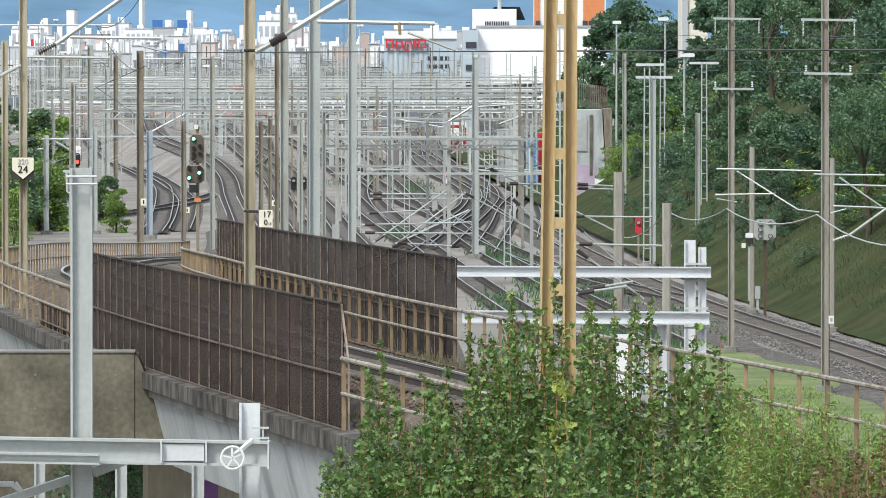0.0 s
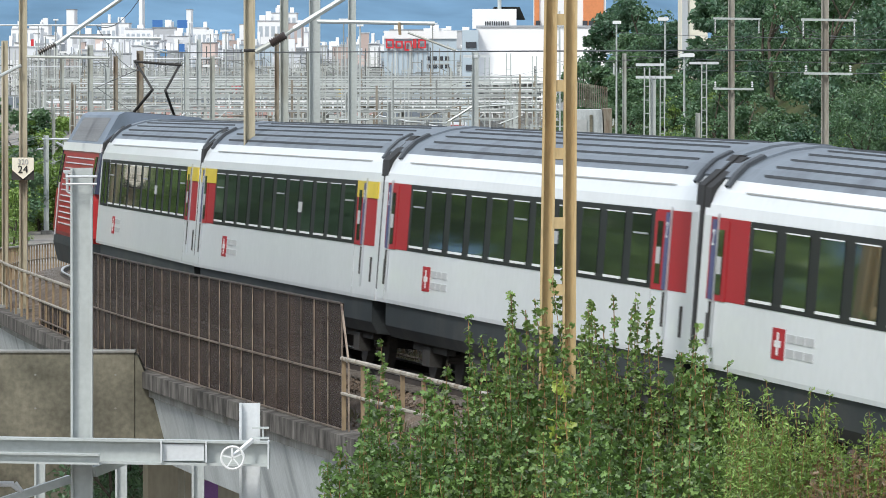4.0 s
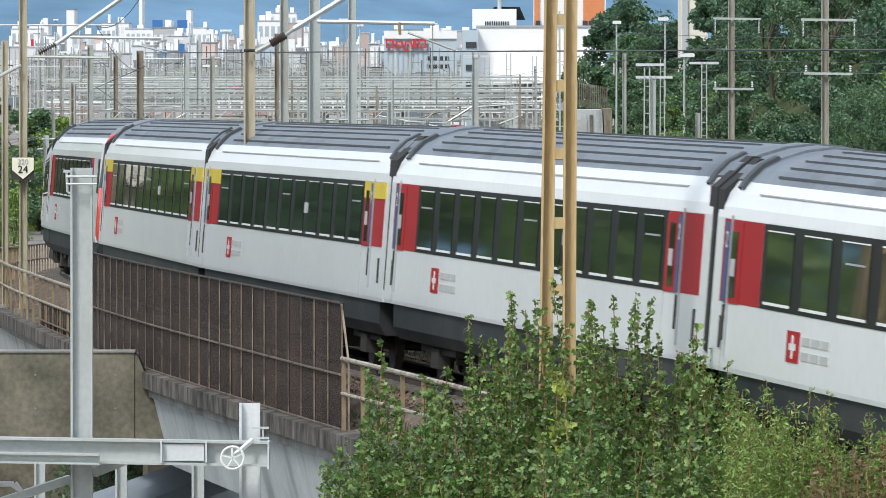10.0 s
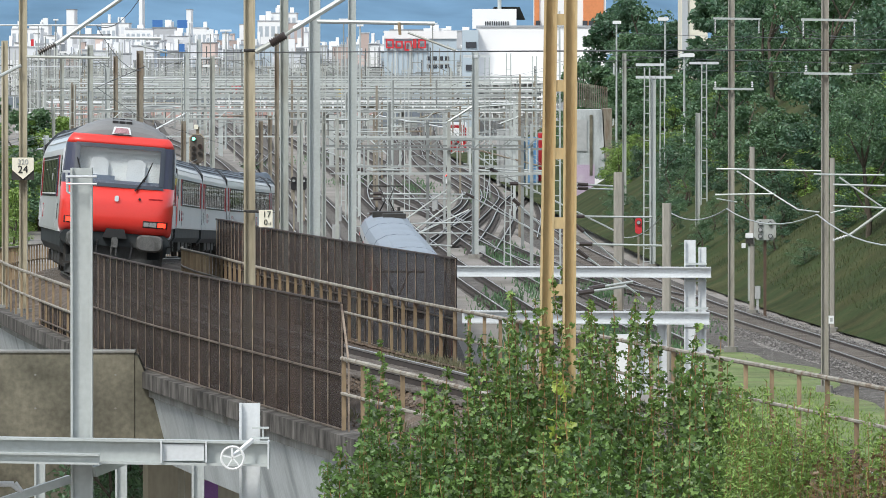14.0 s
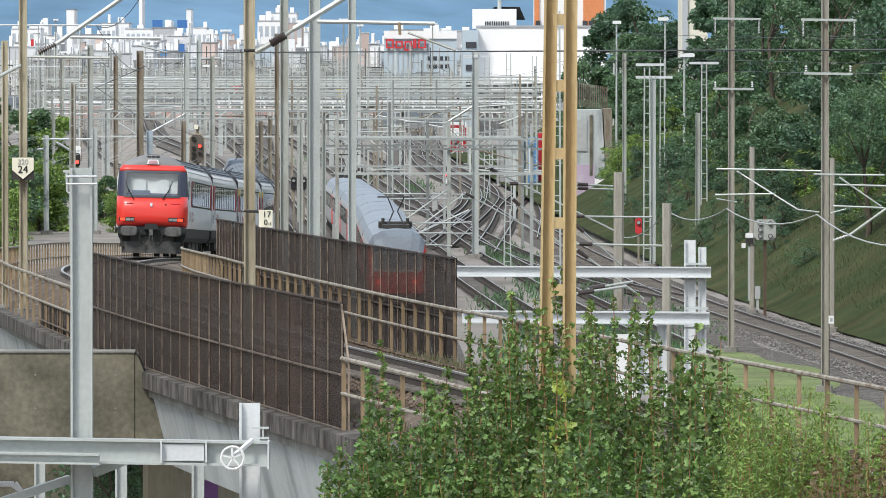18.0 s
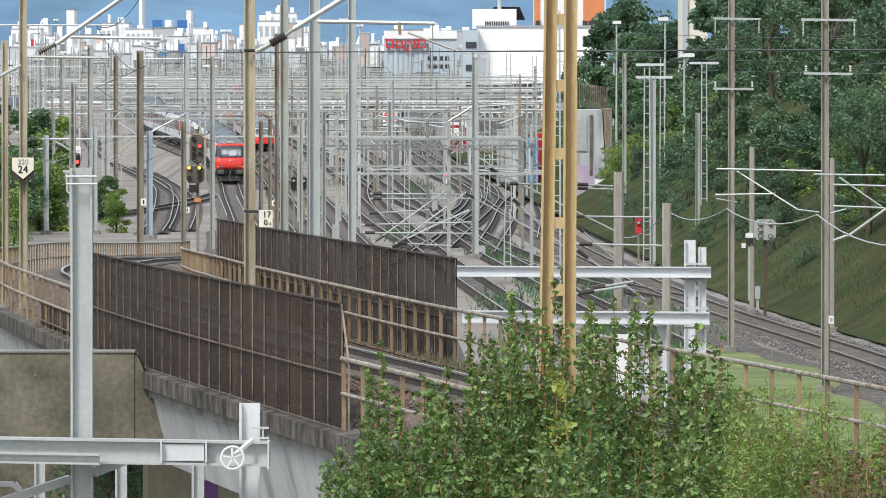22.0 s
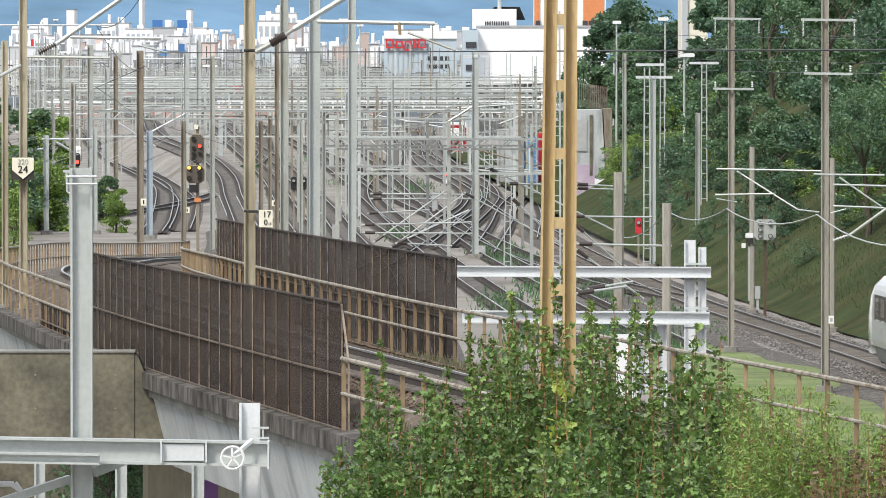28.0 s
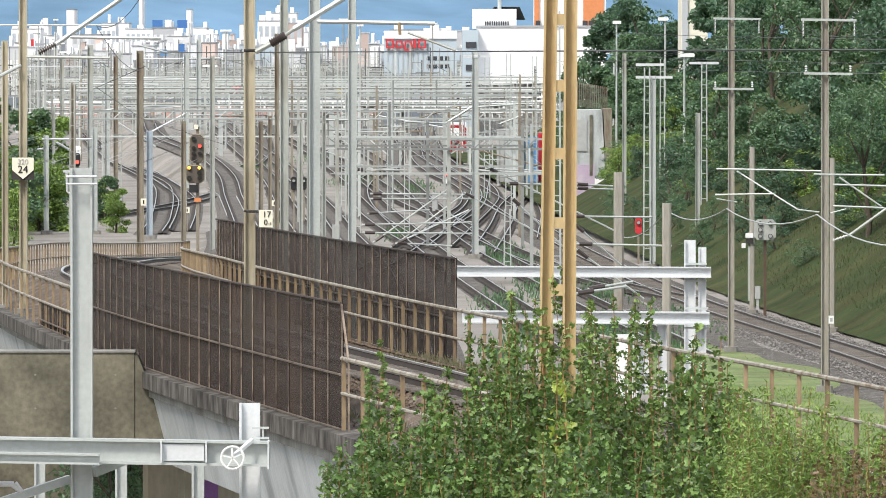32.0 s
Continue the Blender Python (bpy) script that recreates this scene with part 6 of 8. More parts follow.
def emu_car(name, label, length, front=0, roof="roof_grey", group="", silver=False):
    """A car of a multiple unit; front: -1 or 1 for a cab at the near or far end."""
    t = thing(name, label, "train car", group=group)
    h = length / 2
    if silver:
        side, tops = [(1.40, 0.95), (1.45, 1.2), (1.45, 2.3), (1.42, 2.95), (1.36, 3.15), (1.26, 3.34)], [(1.26, 3.34), (1.10, 3.52), (0.86, 3.68), (0.5, 3.80), (0.2, 3.84)]
    else:
        side, tops = [(1.38, 1.0), (1.42, 1.2), (1.42, 2.9), (1.36, 3.3)], [(1.36, 3.3), (1.15, 3.66), (0.7, 3.9), (0.2, 3.96)]
    paint = M["unit_silver"] if silver else M["coach_white"]
    nose = 2.4 if silver else 0.7
    a, b = -h + (nose if front < 0 else 0.12), h - (nose if front > 0 else 0.12)
    key = "%s%s%s%.1f" % (silver, roof, front, length)
    part("body", shared("ubody" + key, lambda: shell(mirror(side), a, b), paint), None, t)
    part("roof", shared("uroof" + key, lambda: shell(mirror([(tops[0][0] - 0.02, tops[0][1] - 0.05)] + tops), a + 0.05, b - 0.05), M["unit_roof"] if silver else M[roof]), None, t, "pale roof" if silver else "blue-grey roof")
    part("underframe", shared("uskirt" + key, lambda: shell(mirror([(1.2, 0.35), (1.36, 0.94)]), a + 0.2, b - 0.2), M["unit_skirt"] if silver else M["skirt"]), None, t, "grey skirt")
    for sg in (-1, 1):
        zb = (1.98, 2.98) if silver else (2.05, 2.95)
        xx = 1.45 if silver else 1.42
        if silver:
            band = shared("uband%s%s" % (key, sg), lambda: Geo().hexa([(sg * (xx - 0.04), a + 0.9, zb[0]), (sg * (xx + 0.012), a + 0.9, zb[0]), (sg * (xx + 0.012), b - 0.9, zb[0]), (sg * (xx - 0.04), b - 0.9, zb[0]), (sg * (xx - 0.06), a + 0.9, zb[1]), (sg * (xx - 0.012), a + 0.9, zb[1]), (sg * (xx - 0.012), b - 0.9, zb[1]), (sg * (xx - 0.06), b - 0.9, zb[1])]), M["unit_band"])
        else:
            band = shared("uband%s%s" % (key, sg), lambda: strip(sg, xx, a + 0.9, b - 0.9, zb[0], zb[1]), M["band"])
        bd = part("window_band", band, None, t, "dark brown-grey window band" if silver else "black window band")
        n = int((b - a - 2) / 1.75)
        for i in range(n):
            y = a + 1.2 + (b - a - 2.4) * (i + 0.5) / n
            part("window", shared("upane%s%s" % (silver, sg), lambda: strip(sg, xx - 0.02 if silver else xx + 0.01, -0.62, 0.62, 2.14, 2.86, 0.045 if silver else 0.014), M["unit_pane"] if silver else M["pane"]), None, bd, at=Matrix.Translation((0, y, 0)))
            if silver:
                part("sill_line", shared("usill%s" % sg, lambda: strip(sg, xx, -0.5, 0.5, 1.98, 2.02, 0.016), M["white"]), None, bd, at=Matrix.Translation((0, y, 0)))
        for y in (a + 1.6, b - 1.6):
            if not silver:
                part("door", shared("udoor%s" % sg, lambda: strip(sg, xx, -0.6, 0.6, 1.1, 3.0, 0.02), M["coach_red"]), None, t, at=Matrix.Translation((0, y, 0)))
        if silver:
            part("number_plate_bar", shared("uplate%s" % sg, lambda: strip(sg, xx, -0.25, 0.25, 1.5, 1.75, 0.012), M["dull"]), None, t, at=Matrix.Translation((0, b - 3.4, 0)))
    for end in (-1, 1):
        if front != end:
            part("gangway", shared("ugang%s" % silver, lambda: Geo().rounded((0, 0, 2.36), (2.82 if silver else 2.78, 0.37, 2.8), 0.5), M["rubber"]), None, t, at=Matrix.Translation((0, end * h, 0)))
        else:
            unit_front(t, end, h, silver)
    if silver:
        bogie_set(t, (-h, ) if front == 0 else ((-h, h - 3.2) if front > 0 else (h, -h + 3.2)))
    else:
        bogie_set(t, (-h + 3.6, h - 3.6))
    return t


def unit_front(t, end, h, silver):
    """A sloped nose towards the end."""
    if silver:
        lv = [(0.0, [(1.45, 0.95), (1.45, 2.4), (1.42, 3.0), (1.28, 3.34), (0.95, 3.66), (0.3, 3.84)]), (0.9, [(1.44, 0.9), (1.44, 2.3), (1.38, 2.85), (1.24, 3.22), (0.9, 3.54), (0.3, 3.70)]), (1.6, [(1.40, 0.85), (1.40, 2.0), (1.30, 2.6), (1.15, 3.0), (0.8, 3.35), (0.3, 3.45)]),
              (2.15, [(1.30, 0.8), (1.28, 1.6), (1.18, 2.1), (1.02, 2.4), (0.7, 2.62), (0.25, 2.68)]), (2.4, [(1.1, 0.8), (1.05, 1.3), (0.95, 1.7), (0.8, 1.95), (0.55, 2.1), (0.2, 2.12)])]
        y0 = h - 2.4
    else:
        lv = [(0.0, [(1.42, 1.0), (1.42, 2.9), (1.36, 3.3), (1.15, 3.66), (0.7, 3.9), (0.2, 3.96)]), (0.4, [(1.38, 0.95), (1.38, 2.6), (1.30, 3.1), (1.1, 3.4), (0.7, 3.58), (0.2, 3.62)]), (0.75, [(1.25, 0.9), (1.25, 2.0), (1.15, 2.5), (0.98, 2.75), (0.6, 2.9), (0.2, 2.92)])]
        y0 = h - 0.7
    def ring_at(i, grow=0.0):
        d, prof = lv[i]
        r = [(x + (grow if x > 0 else -grow), end * (y0 + d + grow), z + grow) for x, z in mirror(prof)]
        return r[::-1] if end > 0 else r

    n = len(lv)
    cut = 2 if silver else n - 1
    part("nose", Geo().loft([ring_at(i) for i in range(cut + 1)]), M["white"] if silver else M["coach_red"], t, "rounded white nose" if silver else "red cab front", smooth=silver)
    if silver:
        part("front_frame", Geo().loft([ring_at(i) for i in range(1, 4)]), M["white"], t, "white frame round the windscreen", smooth=True)
        part("front_mask", Geo().loft([ring_at(i) for i in range(3, n)]), M["coach_red"], t, "red nose below the windscreen", smooth=True)
        part("front_apron", Geo().rounded((0, end * (y0 + 1.75), 0.95), (2.6, 1.5, 0.75), 0.25, 2), M["white"], t, "white front apron")

        def pane_ring(i, grow):
            d, prof = lv[i]
            (x1, z1), (x2, z2) = prof[-2], prof[-1]
            row = [(x1, end * (y0 + d + grow), z1 + grow), (x2, end * (y0 + d + grow), z2 + grow), (-x2, end * (y0 + d + grow), z2 + grow), (-x1, end * (y0 + d + grow), z1 + grow)]
            return row[::-1] if end > 0 else row

        part("red_surround", Geo().loft([[(x * 1.16, y, z) for x, y, z in pane_ring(i, 0.02)] for i in range(1, 5)], close=False), M["coach_red"], t, "red surround of the windscreen")
        part("windscreen", Geo().loft([pane_ring(i, 0.045) for i in range(1, 4)], close=False), M["pane"], t, "dark sloped windscreen")
        slope = lambda x, z: (x, end * (y0 + 1.0), z)
        part("top_lamp", Geo().disc(slope(0, 3.70), 0.13, 0.3), M["lamp_white"], t, "lit white headlamp")
        for sg in (-1, 1):
            part("headlamp", Geo().disc((sg * 0.95, end * (y0 + 2.3), 1.45), 0.13, 0.3), M["lamp_white"], t, "lit white headlamp")
    else:
        for grow, lo, hi, wd, mt, nm in ((0.03, 1.95, 2.92, 1.2, "white", "front_panel"), (0.05, 2.06, 2.84, 1.05, "screen_glass", "windscreen")):
            part(nm, Geo().rounded((0, end * (y0 + 0.75 + grow / 2), (lo + hi) / 2), (wd * 2, grow, hi - lo), 0.12), M[mt], t, "white panel round the windscreen" if mt == "white" else "")

        def cap(i, grow):
            d, prof = lv[i]
            keep = [(x, z) for x, z in mirror(prof[2:])]
            r = [(x * 1.01, end * (y0 + d + grow), z + grow) for x, z in keep]
            return r[::-1] if end > 0 else r

        part("cab_cap", Geo().loft([cap(i, 0.015) for i in range(3)], close=False), M["roof_grey"], t, "grey cab roof edge")
        for sgn in (-1, 1):
            part("lamp", Geo().disc((sgn * 0.85, end * (y0 + 0.77), 1.45), 0.12, 0.08), M["lamp_tail"], t)
        part("pantograph", Geo().box((0, end * (h - 4.5), 4.05), (1.3, 1.8, 0.16)).tube((-0.4, end * (h - 4), 4.1), (-0.1, end * (h - 5.4), 4.75), 0.035).tube((0.4, end * (h - 4), 4.1), (0.1, end * (h - 5.4), 4.75), 0.035).tube((-0.1, end * (h - 5.4), 4.75), (-0.4, end * (h - 4.2), 5.45), 0.03).tube((0.1, end * (h - 5.4), 4.75), (0.4, end * (h - 4.2), 5.45), 0.03).tube((-0.9, end * (h - 4.2), 5.48), (0.9, end * (h - 4.2), 5.48), 0.035), M["steel_dark"], t)
        part("roof_gear", Geo().box((0, end * (h - 7.5), 4.05), (1.6, 2.2, 0.3)).box((0.3, end * (h - 10.5), 4.02), (1.2, 1.8, 0.24)).tube((-0.6, end * (h - 6.2), 4.0), (-0.6, end * (h - 6.2), 4.4), 0.08).tube((0.6, end * (h - 6.2), 4.0), (0.6, end * (h - 6.2), 4.4), 0.08), M["steel_dark"], t)


M["unit_silver"] = mat("unit_silver", (0.47, 0.485, 0.49), 0.35, 0.1, vary=0.06, scale=0.6, coat=0.3)
M["unit_roof"] = mat("unit_roof", (0.50, 0.53, 0.57), 0.5, vary=0.1, scale=0.6)
M["commuter_roof"] = mat("commuter_roof", (0.25, 0.29, 0.34), 0.5, vary=0.12, scale=0.6)
M["unit_skirt"] = mat("unit_skirt", (0.17, 0.175, 0.18), 0.55, vary=0.12, scale=0.8, second=(0.2, 0.2, 0.2))
M["unit_band"] = mat("unit_band", (0.062, 0.05, 0.047), 0.4, vary=0.1, scale=1)
M["unit_pane"] = mat("unit_pane", (0.12, 0.085, 0.08), 0.12, vary=0.3, scale=1.2, second=(0.05, 0.05, 0.055), spec=0.8, coat=0.5)

COMMUTER, SILVER = [], []
for i in range(7):
    v = emu_car("commuter_car", "white commuter train car with a blue-grey roof" if i not in (0, 6) else "commuter train cab car with a red and white front", 24.6, -1 if i == 0 else 1 if i == 6 else 0, roof="commuter_roof", group="cars of the commuter train")
    COMMUTER.append((v, (i + 0.5) * 25.0, 24.6))
for i in range(11):
    v = emu_car("silver_car", "silver-white express car with a dark window band" if i not in (0, 10) else "silver-white express end car with a sloped nose", 18.3, 1 if i == 0 else -1 if i == 10 else 0, group="cars of the silver train", silver=True)
    SILVER.append((v, -(i + 0.5) * 18.45, 18.3))


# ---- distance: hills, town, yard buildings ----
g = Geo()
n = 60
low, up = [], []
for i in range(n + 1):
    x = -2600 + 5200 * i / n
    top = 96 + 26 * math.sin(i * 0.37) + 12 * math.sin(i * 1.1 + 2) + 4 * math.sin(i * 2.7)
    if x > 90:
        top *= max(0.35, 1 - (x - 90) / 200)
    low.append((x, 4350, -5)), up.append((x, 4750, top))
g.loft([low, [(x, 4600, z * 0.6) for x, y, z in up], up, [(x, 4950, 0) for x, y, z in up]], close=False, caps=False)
solo("hills", g, M["hill"], "wooded hills on the horizon, painted in haze blue", "hills", kind="structure", smooth=True)


def block(name, label, x0, x1, y_top, yy, depth=20, material="town_white", group="town buildings", rows=0, cols=0, win="window_far", y_base=None, roofs=()):
    """A building: walls, roof slab, windows as parts."""
    k = yy / 14000
    a, b, z = (x0 - 784) * k, (x1 - 784) * k, 12.5 - (y_top - 100) * k
    base = 0 if y_base is None else 12.5 - (y_base - 100) * k
    t = thing(name, label, "building", Matrix.Translation(((a + b) / 2, yy, 0)), group=group)
    w = b - a
    part("wall", Geo().box((0, depth / 2, (z + base) / 2), (w, depth, z - base)), M[material], t)
    part("roof", Geo().box((0, depth / 2, z + 0.15), (w + 0.4, depth + 0.4, 0.3)), M["town_grey"], t)
    for r in range(rows):
        for c in range(cols):
            ww, hh = w / cols * 0.6, (z - base) / rows * 0.45
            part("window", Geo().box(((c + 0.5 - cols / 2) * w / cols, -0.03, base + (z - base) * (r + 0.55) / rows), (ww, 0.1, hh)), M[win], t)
    return t


rng = random.Random(4)
base_block = block


def block(name, label, x0, x1, y_top, yy, *rest, **more):
    """A building with a few roof boxes and vents."""
    t = base_block(name, label, x0, x1, y_top, yy, *rest, **more)
    k = yy / 14000
    w, z = (x1 - x0) * k, 12.5 - (y_top - 100) * k
    if (x1 - x0) > 16 and yy > 1800:
        for q in range(rng.randint(1, 4)):
            bw = w * rng.uniform(0.08, 0.3)
            bh = rng.uniform(0.6, 3.5)
            part("roof_box", Geo().box((rng.uniform(-0.4, 0.4) * w, 6 + q * 1.7, z + bh / 2 + 0.31), (bw, 6, bh)), M["town_white"], t)
    return t


# the skyline of pale works and towers
for x0, x1, yt, yy in ((20, 72, 32, 3200), (52, 86, 26, 3400), (78, 112, 44, 3000), (118, 132, 12, 3600), (128, 190, 42, 3100), (180, 205, -15, 3300), (206, 228, 22, 3400), (222, 268, 32, 3150), (246, 252, -30, 3500), (258, 290, 52, 2900), (270, 312, 30, 3300), (296, 335, 45, 3000), (330, 338, 12, 3200), (340, 366, 30, 3300), (366, 384, 42, 3100), (384, 432, 52, 2900), (424, 438, 38, 3200), (456, 500, 30, 3000), (478, 525, 16, 3050), (500, 535, 34, 2950), (530, 556, 44, 3100), (630, 690, 60, 2900), (690, 748, 34, 2700), (748, 802, 42, 2500), (786, 834, 36, 2450)):
    w = x1 - x0
    yt = (max(yt + 20, 42) if x0 < 440 or x0 > 520 else yt + 8) if w > 16 else yt + 6
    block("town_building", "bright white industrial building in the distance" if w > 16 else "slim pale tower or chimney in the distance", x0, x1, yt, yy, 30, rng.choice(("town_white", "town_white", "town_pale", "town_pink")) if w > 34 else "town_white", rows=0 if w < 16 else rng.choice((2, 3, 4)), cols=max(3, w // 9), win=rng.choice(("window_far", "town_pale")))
for i in range(46):
    x = 5 + i * 17.5 + rng.uniform(-6, 6)
    if x > 820:
        break
    yy = rng.uniform(1900, 2700)
    wd = rng.uniform(12, 40)
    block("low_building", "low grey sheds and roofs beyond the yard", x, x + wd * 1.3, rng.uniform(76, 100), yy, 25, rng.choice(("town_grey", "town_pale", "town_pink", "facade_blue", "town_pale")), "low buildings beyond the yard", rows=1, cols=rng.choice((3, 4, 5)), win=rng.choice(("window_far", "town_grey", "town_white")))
for x0, x1, y0, y1, yy, mt in ((270, 288, 36, 48, 2880, "sign_blue"), (314, 332, 36, 50, 2880, "sign_blue"), (315, 327, 78, 92, 1880, "sign_blue"), (55, 60, 70, 82, 1850, "sign_red"), (284, 296, 88, 100, 1850, "tarp_blue"), (410, 426, 150, 165, 1300, "sign_red"), (595, 606, 158, 172, 1300, "coach_yellow")):
    k = yy / 14000
    solo("hoarding", Geo().box((((x0 + x1) / 2 - 784) * k, yy, 12.5 - ((y0 + y1) / 2 - 100) * k), ((x1 - x0) * k, 0.4, (y1 - y0) * k)), M[mt], "plain coloured hoarding panel among the buildings", "sign", "hoardings")

for i in range(44):
    yy = rng.uniform(2300, 3400)
    x = rng.uniform(0, 840)
    wd = rng.uniform(5, 15)
    block("far_house", "small pale house or shed in the distance", x, x + wd, rng.uniform(58, 84), yy, 10, rng.choice(("town_white", "town_pale", "town_pink", "town_white")), "far houses")

# the works with the red sign
k = 1500 / 14000
works = block("works_building", "pale blue-grey works building with a red rooftop sign", 680, 808, 58, 1500, 40, "facade_blue", "yard buildings", rows=0)
part("parapet", Geo().box((0, -0.2, 16.6), (13.8, 0.4, 1.5)), M["facade_white"], works)
for x, wd, lo, hi in ((683, 14, 0, 0), (700, 13, 0, -3), (716, 13, 4, -3), (731, 6, 0, 0), (740, 14, 0, 0)):
    z0, z1 = 12.5 - (86 + lo - 100) * k, 12.5 - (70 - hi - 100) * k
    a, b = (x - 744) * k, (x + wd - 744) * k
    part("sign_shape", Geo().box(((a + b) / 2, -0.7, z1 - 0.15), (b - a, 0.3, 0.3)).box(((a + b) / 2, -0.7, z0 + 0.15), (b - a, 0.3, 0.3)).box((a + 0.15, -0.7, (z0 + z1) / 2), (0.3, 0.28, z1 - z0)).box((b - 0.15, -0.7, (z0 + z1) / 2), (0.3, 0.28, z1 - z0)), M["sign_red"], works, "plain red sign shape")
for r in range(2):
    for c in range(4):
        part("window", Geo().box((1.6 + c * 1.15, -0.05, 10.6 + r * 1.5), (0.8, 0.1, 0.8)), M["window_dark"], works)
for c in range(9):
    part("mullion", Geo().box((-6.2 + c * 0.95, -0.06, 10.5), (0.12, 0.14, 9)), M["dull"], works)

# the big white hall
k = 1200 / 14000
hall = block("white_hall", "big plain white industrial hall with a grey roof house", 845, 1060, 49, 1200, 45, "facade_white", "yard buildings", rows=0)
part("side_wing", Geo().box(((832 - 952) * k, 12, 6.2), (2.4, 30, 20.5)), M["facade_blue"], hall)
for r, v in enumerate((80, 120, 150)):
    part("window_row", Geo().box(((833 - 952) * k, -3.1, 12.5 - (v - 100) * k), (1.6, 0.2, 0.9)), M["window_dark"], hall)
rh = part("roof_house", Geo().box(((875 - 952) * k, 12, 18.2), (78 * k, 14, 3.0)), M["facade_white"], hall)
for c in range(11):
    part("louvre", Geo().box(((859 + c * 4 - 952) * k, 4.9, 17.4), (0.16, 0.2, 0.85)), M["window_dark"], rh)
part("plant_room", Geo().loft([[((x - 952) * k, y, 12.5 - (v - 100) * k) for x, v in ((866, 30), (874, 12), (920, 12), (930, 35), (866, 35))] for y in (8, 14)]), M["band"], hall, "dark roof plant room")
part("plant_pipe", Geo().tube(((884 - 952) * k, 7, 18.5), ((884 - 952) * k, 7, 21.4), 0.3), M["galvanised"], hall)
for r in range(5):
    part("floor_edge", Geo().box(((915 - 952) * k, -3.0, 12.5 - (146 + r * 13 - 100) * k), (150 * k, 6.0, 0.3)), M["facade_white"], hall)
    for c in range(12):
        part("deck_post", Geo().box(((845 + c * 12.5 - 952) * k, -5.8, 12.5 - (152 + r * 13 - 100) * k), (0.18, 0.18, 1.1)), M["facade_white"], hall)
block("orange_block", "white apartment block with orange bays and dark windows", 946, 1072, -40, 1420, 20, "facade_white", "yard buildings", rows=0)
k = 1420 / 14000
ob = bpy.data.objects["orange_block"]
for x, wd in ((950, 9), (1050, 36)):
    part("orange_bay", Geo().box(((x - 1009) * k, -0.15, 20 if wd < 20 else 22.2), (wd * k, 0.3, 24 if wd < 20 else 8.6)), M["orange"], ob)
for r in range(3):
    for x in (950, 1033, 1044, 1055):
        part("window", Geo().box(((x - 1009 + 2) * k, -0.4, 12.5 - (4 + r * 38 - 62) * k), (8.5 * k, 0.3, 10 * k)), M["window_dark"], ob)
block("cream_tower", "tall cream-white tower block behind the trees", 1206, 1252, -60, 760, 12, "plaster_cream", "yard buildings", rows=0)
k = 760 / 14000
part("pale_side", Geo().box(((1212 - 1229) * k, -0.1, 12), (10 * k, 0.3, 20)), M["town_grey"], bpy.data.objects["cream_tower"])

# the concrete wall with sprayed paint, the slatted fence above, and the stacked boxes
k = 650 / 14000
w = thing("portal_wall", "grey concrete tunnel wall with faded purple graffiti", "wall", Matrix.Translation(((1046 - 784) * k, 650, 0)), kind="structure")
part("wall", Geo().hexa([(-1.5, 0, -0.2), (1.35, 0, -0.2), (1.35, 9, -0.2), (-1.5, 9, -0.2), (-1.5, 0, 8.1), (0.9, 0, 8.1), (0.9, 9, 8.1), (-1.5, 9, 8.1)]), M["concrete_pale"], w)
part("pale_panel", Geo().box((-0.75, -0.05, 6.0), (0.8, 0.1, 2.6)), M["dull"], w)
part("dark_slot", Geo().box((0.0, -0.06, 5.2), (0.25, 0.1, 5.0)), M["concrete_dark"], w)
part("painted_field", Geo().box((-0.6, -0.04, 1.9), (1.8, 0.06, 3.4)), M["purple"], w, "faded purple sprayed field")
part("painted_field", Geo().box((0.75, -0.05, 1.2), (0.9, 0.06, 2.6)), M["facade_white"], w)
part("pillar", Geo().hexa([(1.35, -0.2, -0.2), (1.75, -0.2, -0.2), (1.75, 6, -0.2), (1.35, 6, -0.2), (1.0, -0.2, 8.2), (1.7, -0.2, 8.2), (1.7, 6, 8.2), (1.0, 6, 8.2)]), M["mast_brown"], w)
fence = thing("slatted_fence", "row of brown slats on the wall head", "fence", Matrix.Translation(((1050 - 784) * k, 660, 0)))
for i in range(17):
    part("slat", Geo().box((-1.5 + i * 0.18, 0.2 * i, 9.4 - 0.03 * i), (0.10, 0.1, 2.0)), M["mast_brown"], fence)
k = 760 / 14000
for x, v, wd, ht, mt, nm, lb in ((936, 262, 34, 38, "tarp_blue", "container", "blue steel freight container"), (958, 240, 9, 10, "sign_red", "container", "red steel freight container"), (915, 256, 40, 30, "concrete_pale", "loading_dock", "pale concrete loading dock"), (905, 236, 50, 12, "dull", "loading_shed", "low grey loading shed")):
    X0, Z0 = (x - 784) * k, 12.5 - (v - 100) * k
    t = thing(nm, lb, "container" if nm == "container" else "building", Matrix.Translation((X0, 760 + (5 if ht < 15 else 0), 0)))
    top = Z0 + ht * k / 2
    part("shell", Geo().rounded((0, 1.5, top / 2), (wd * k, 3, top), 0.05, 2), M[mt], t)
    for i in range(6):
        part("rib", Geo().box((wd * k * (-0.42 + i * 0.168), -0.02, top / 2), (0.06, 0.08, top * 0.9)), M[mt], t)

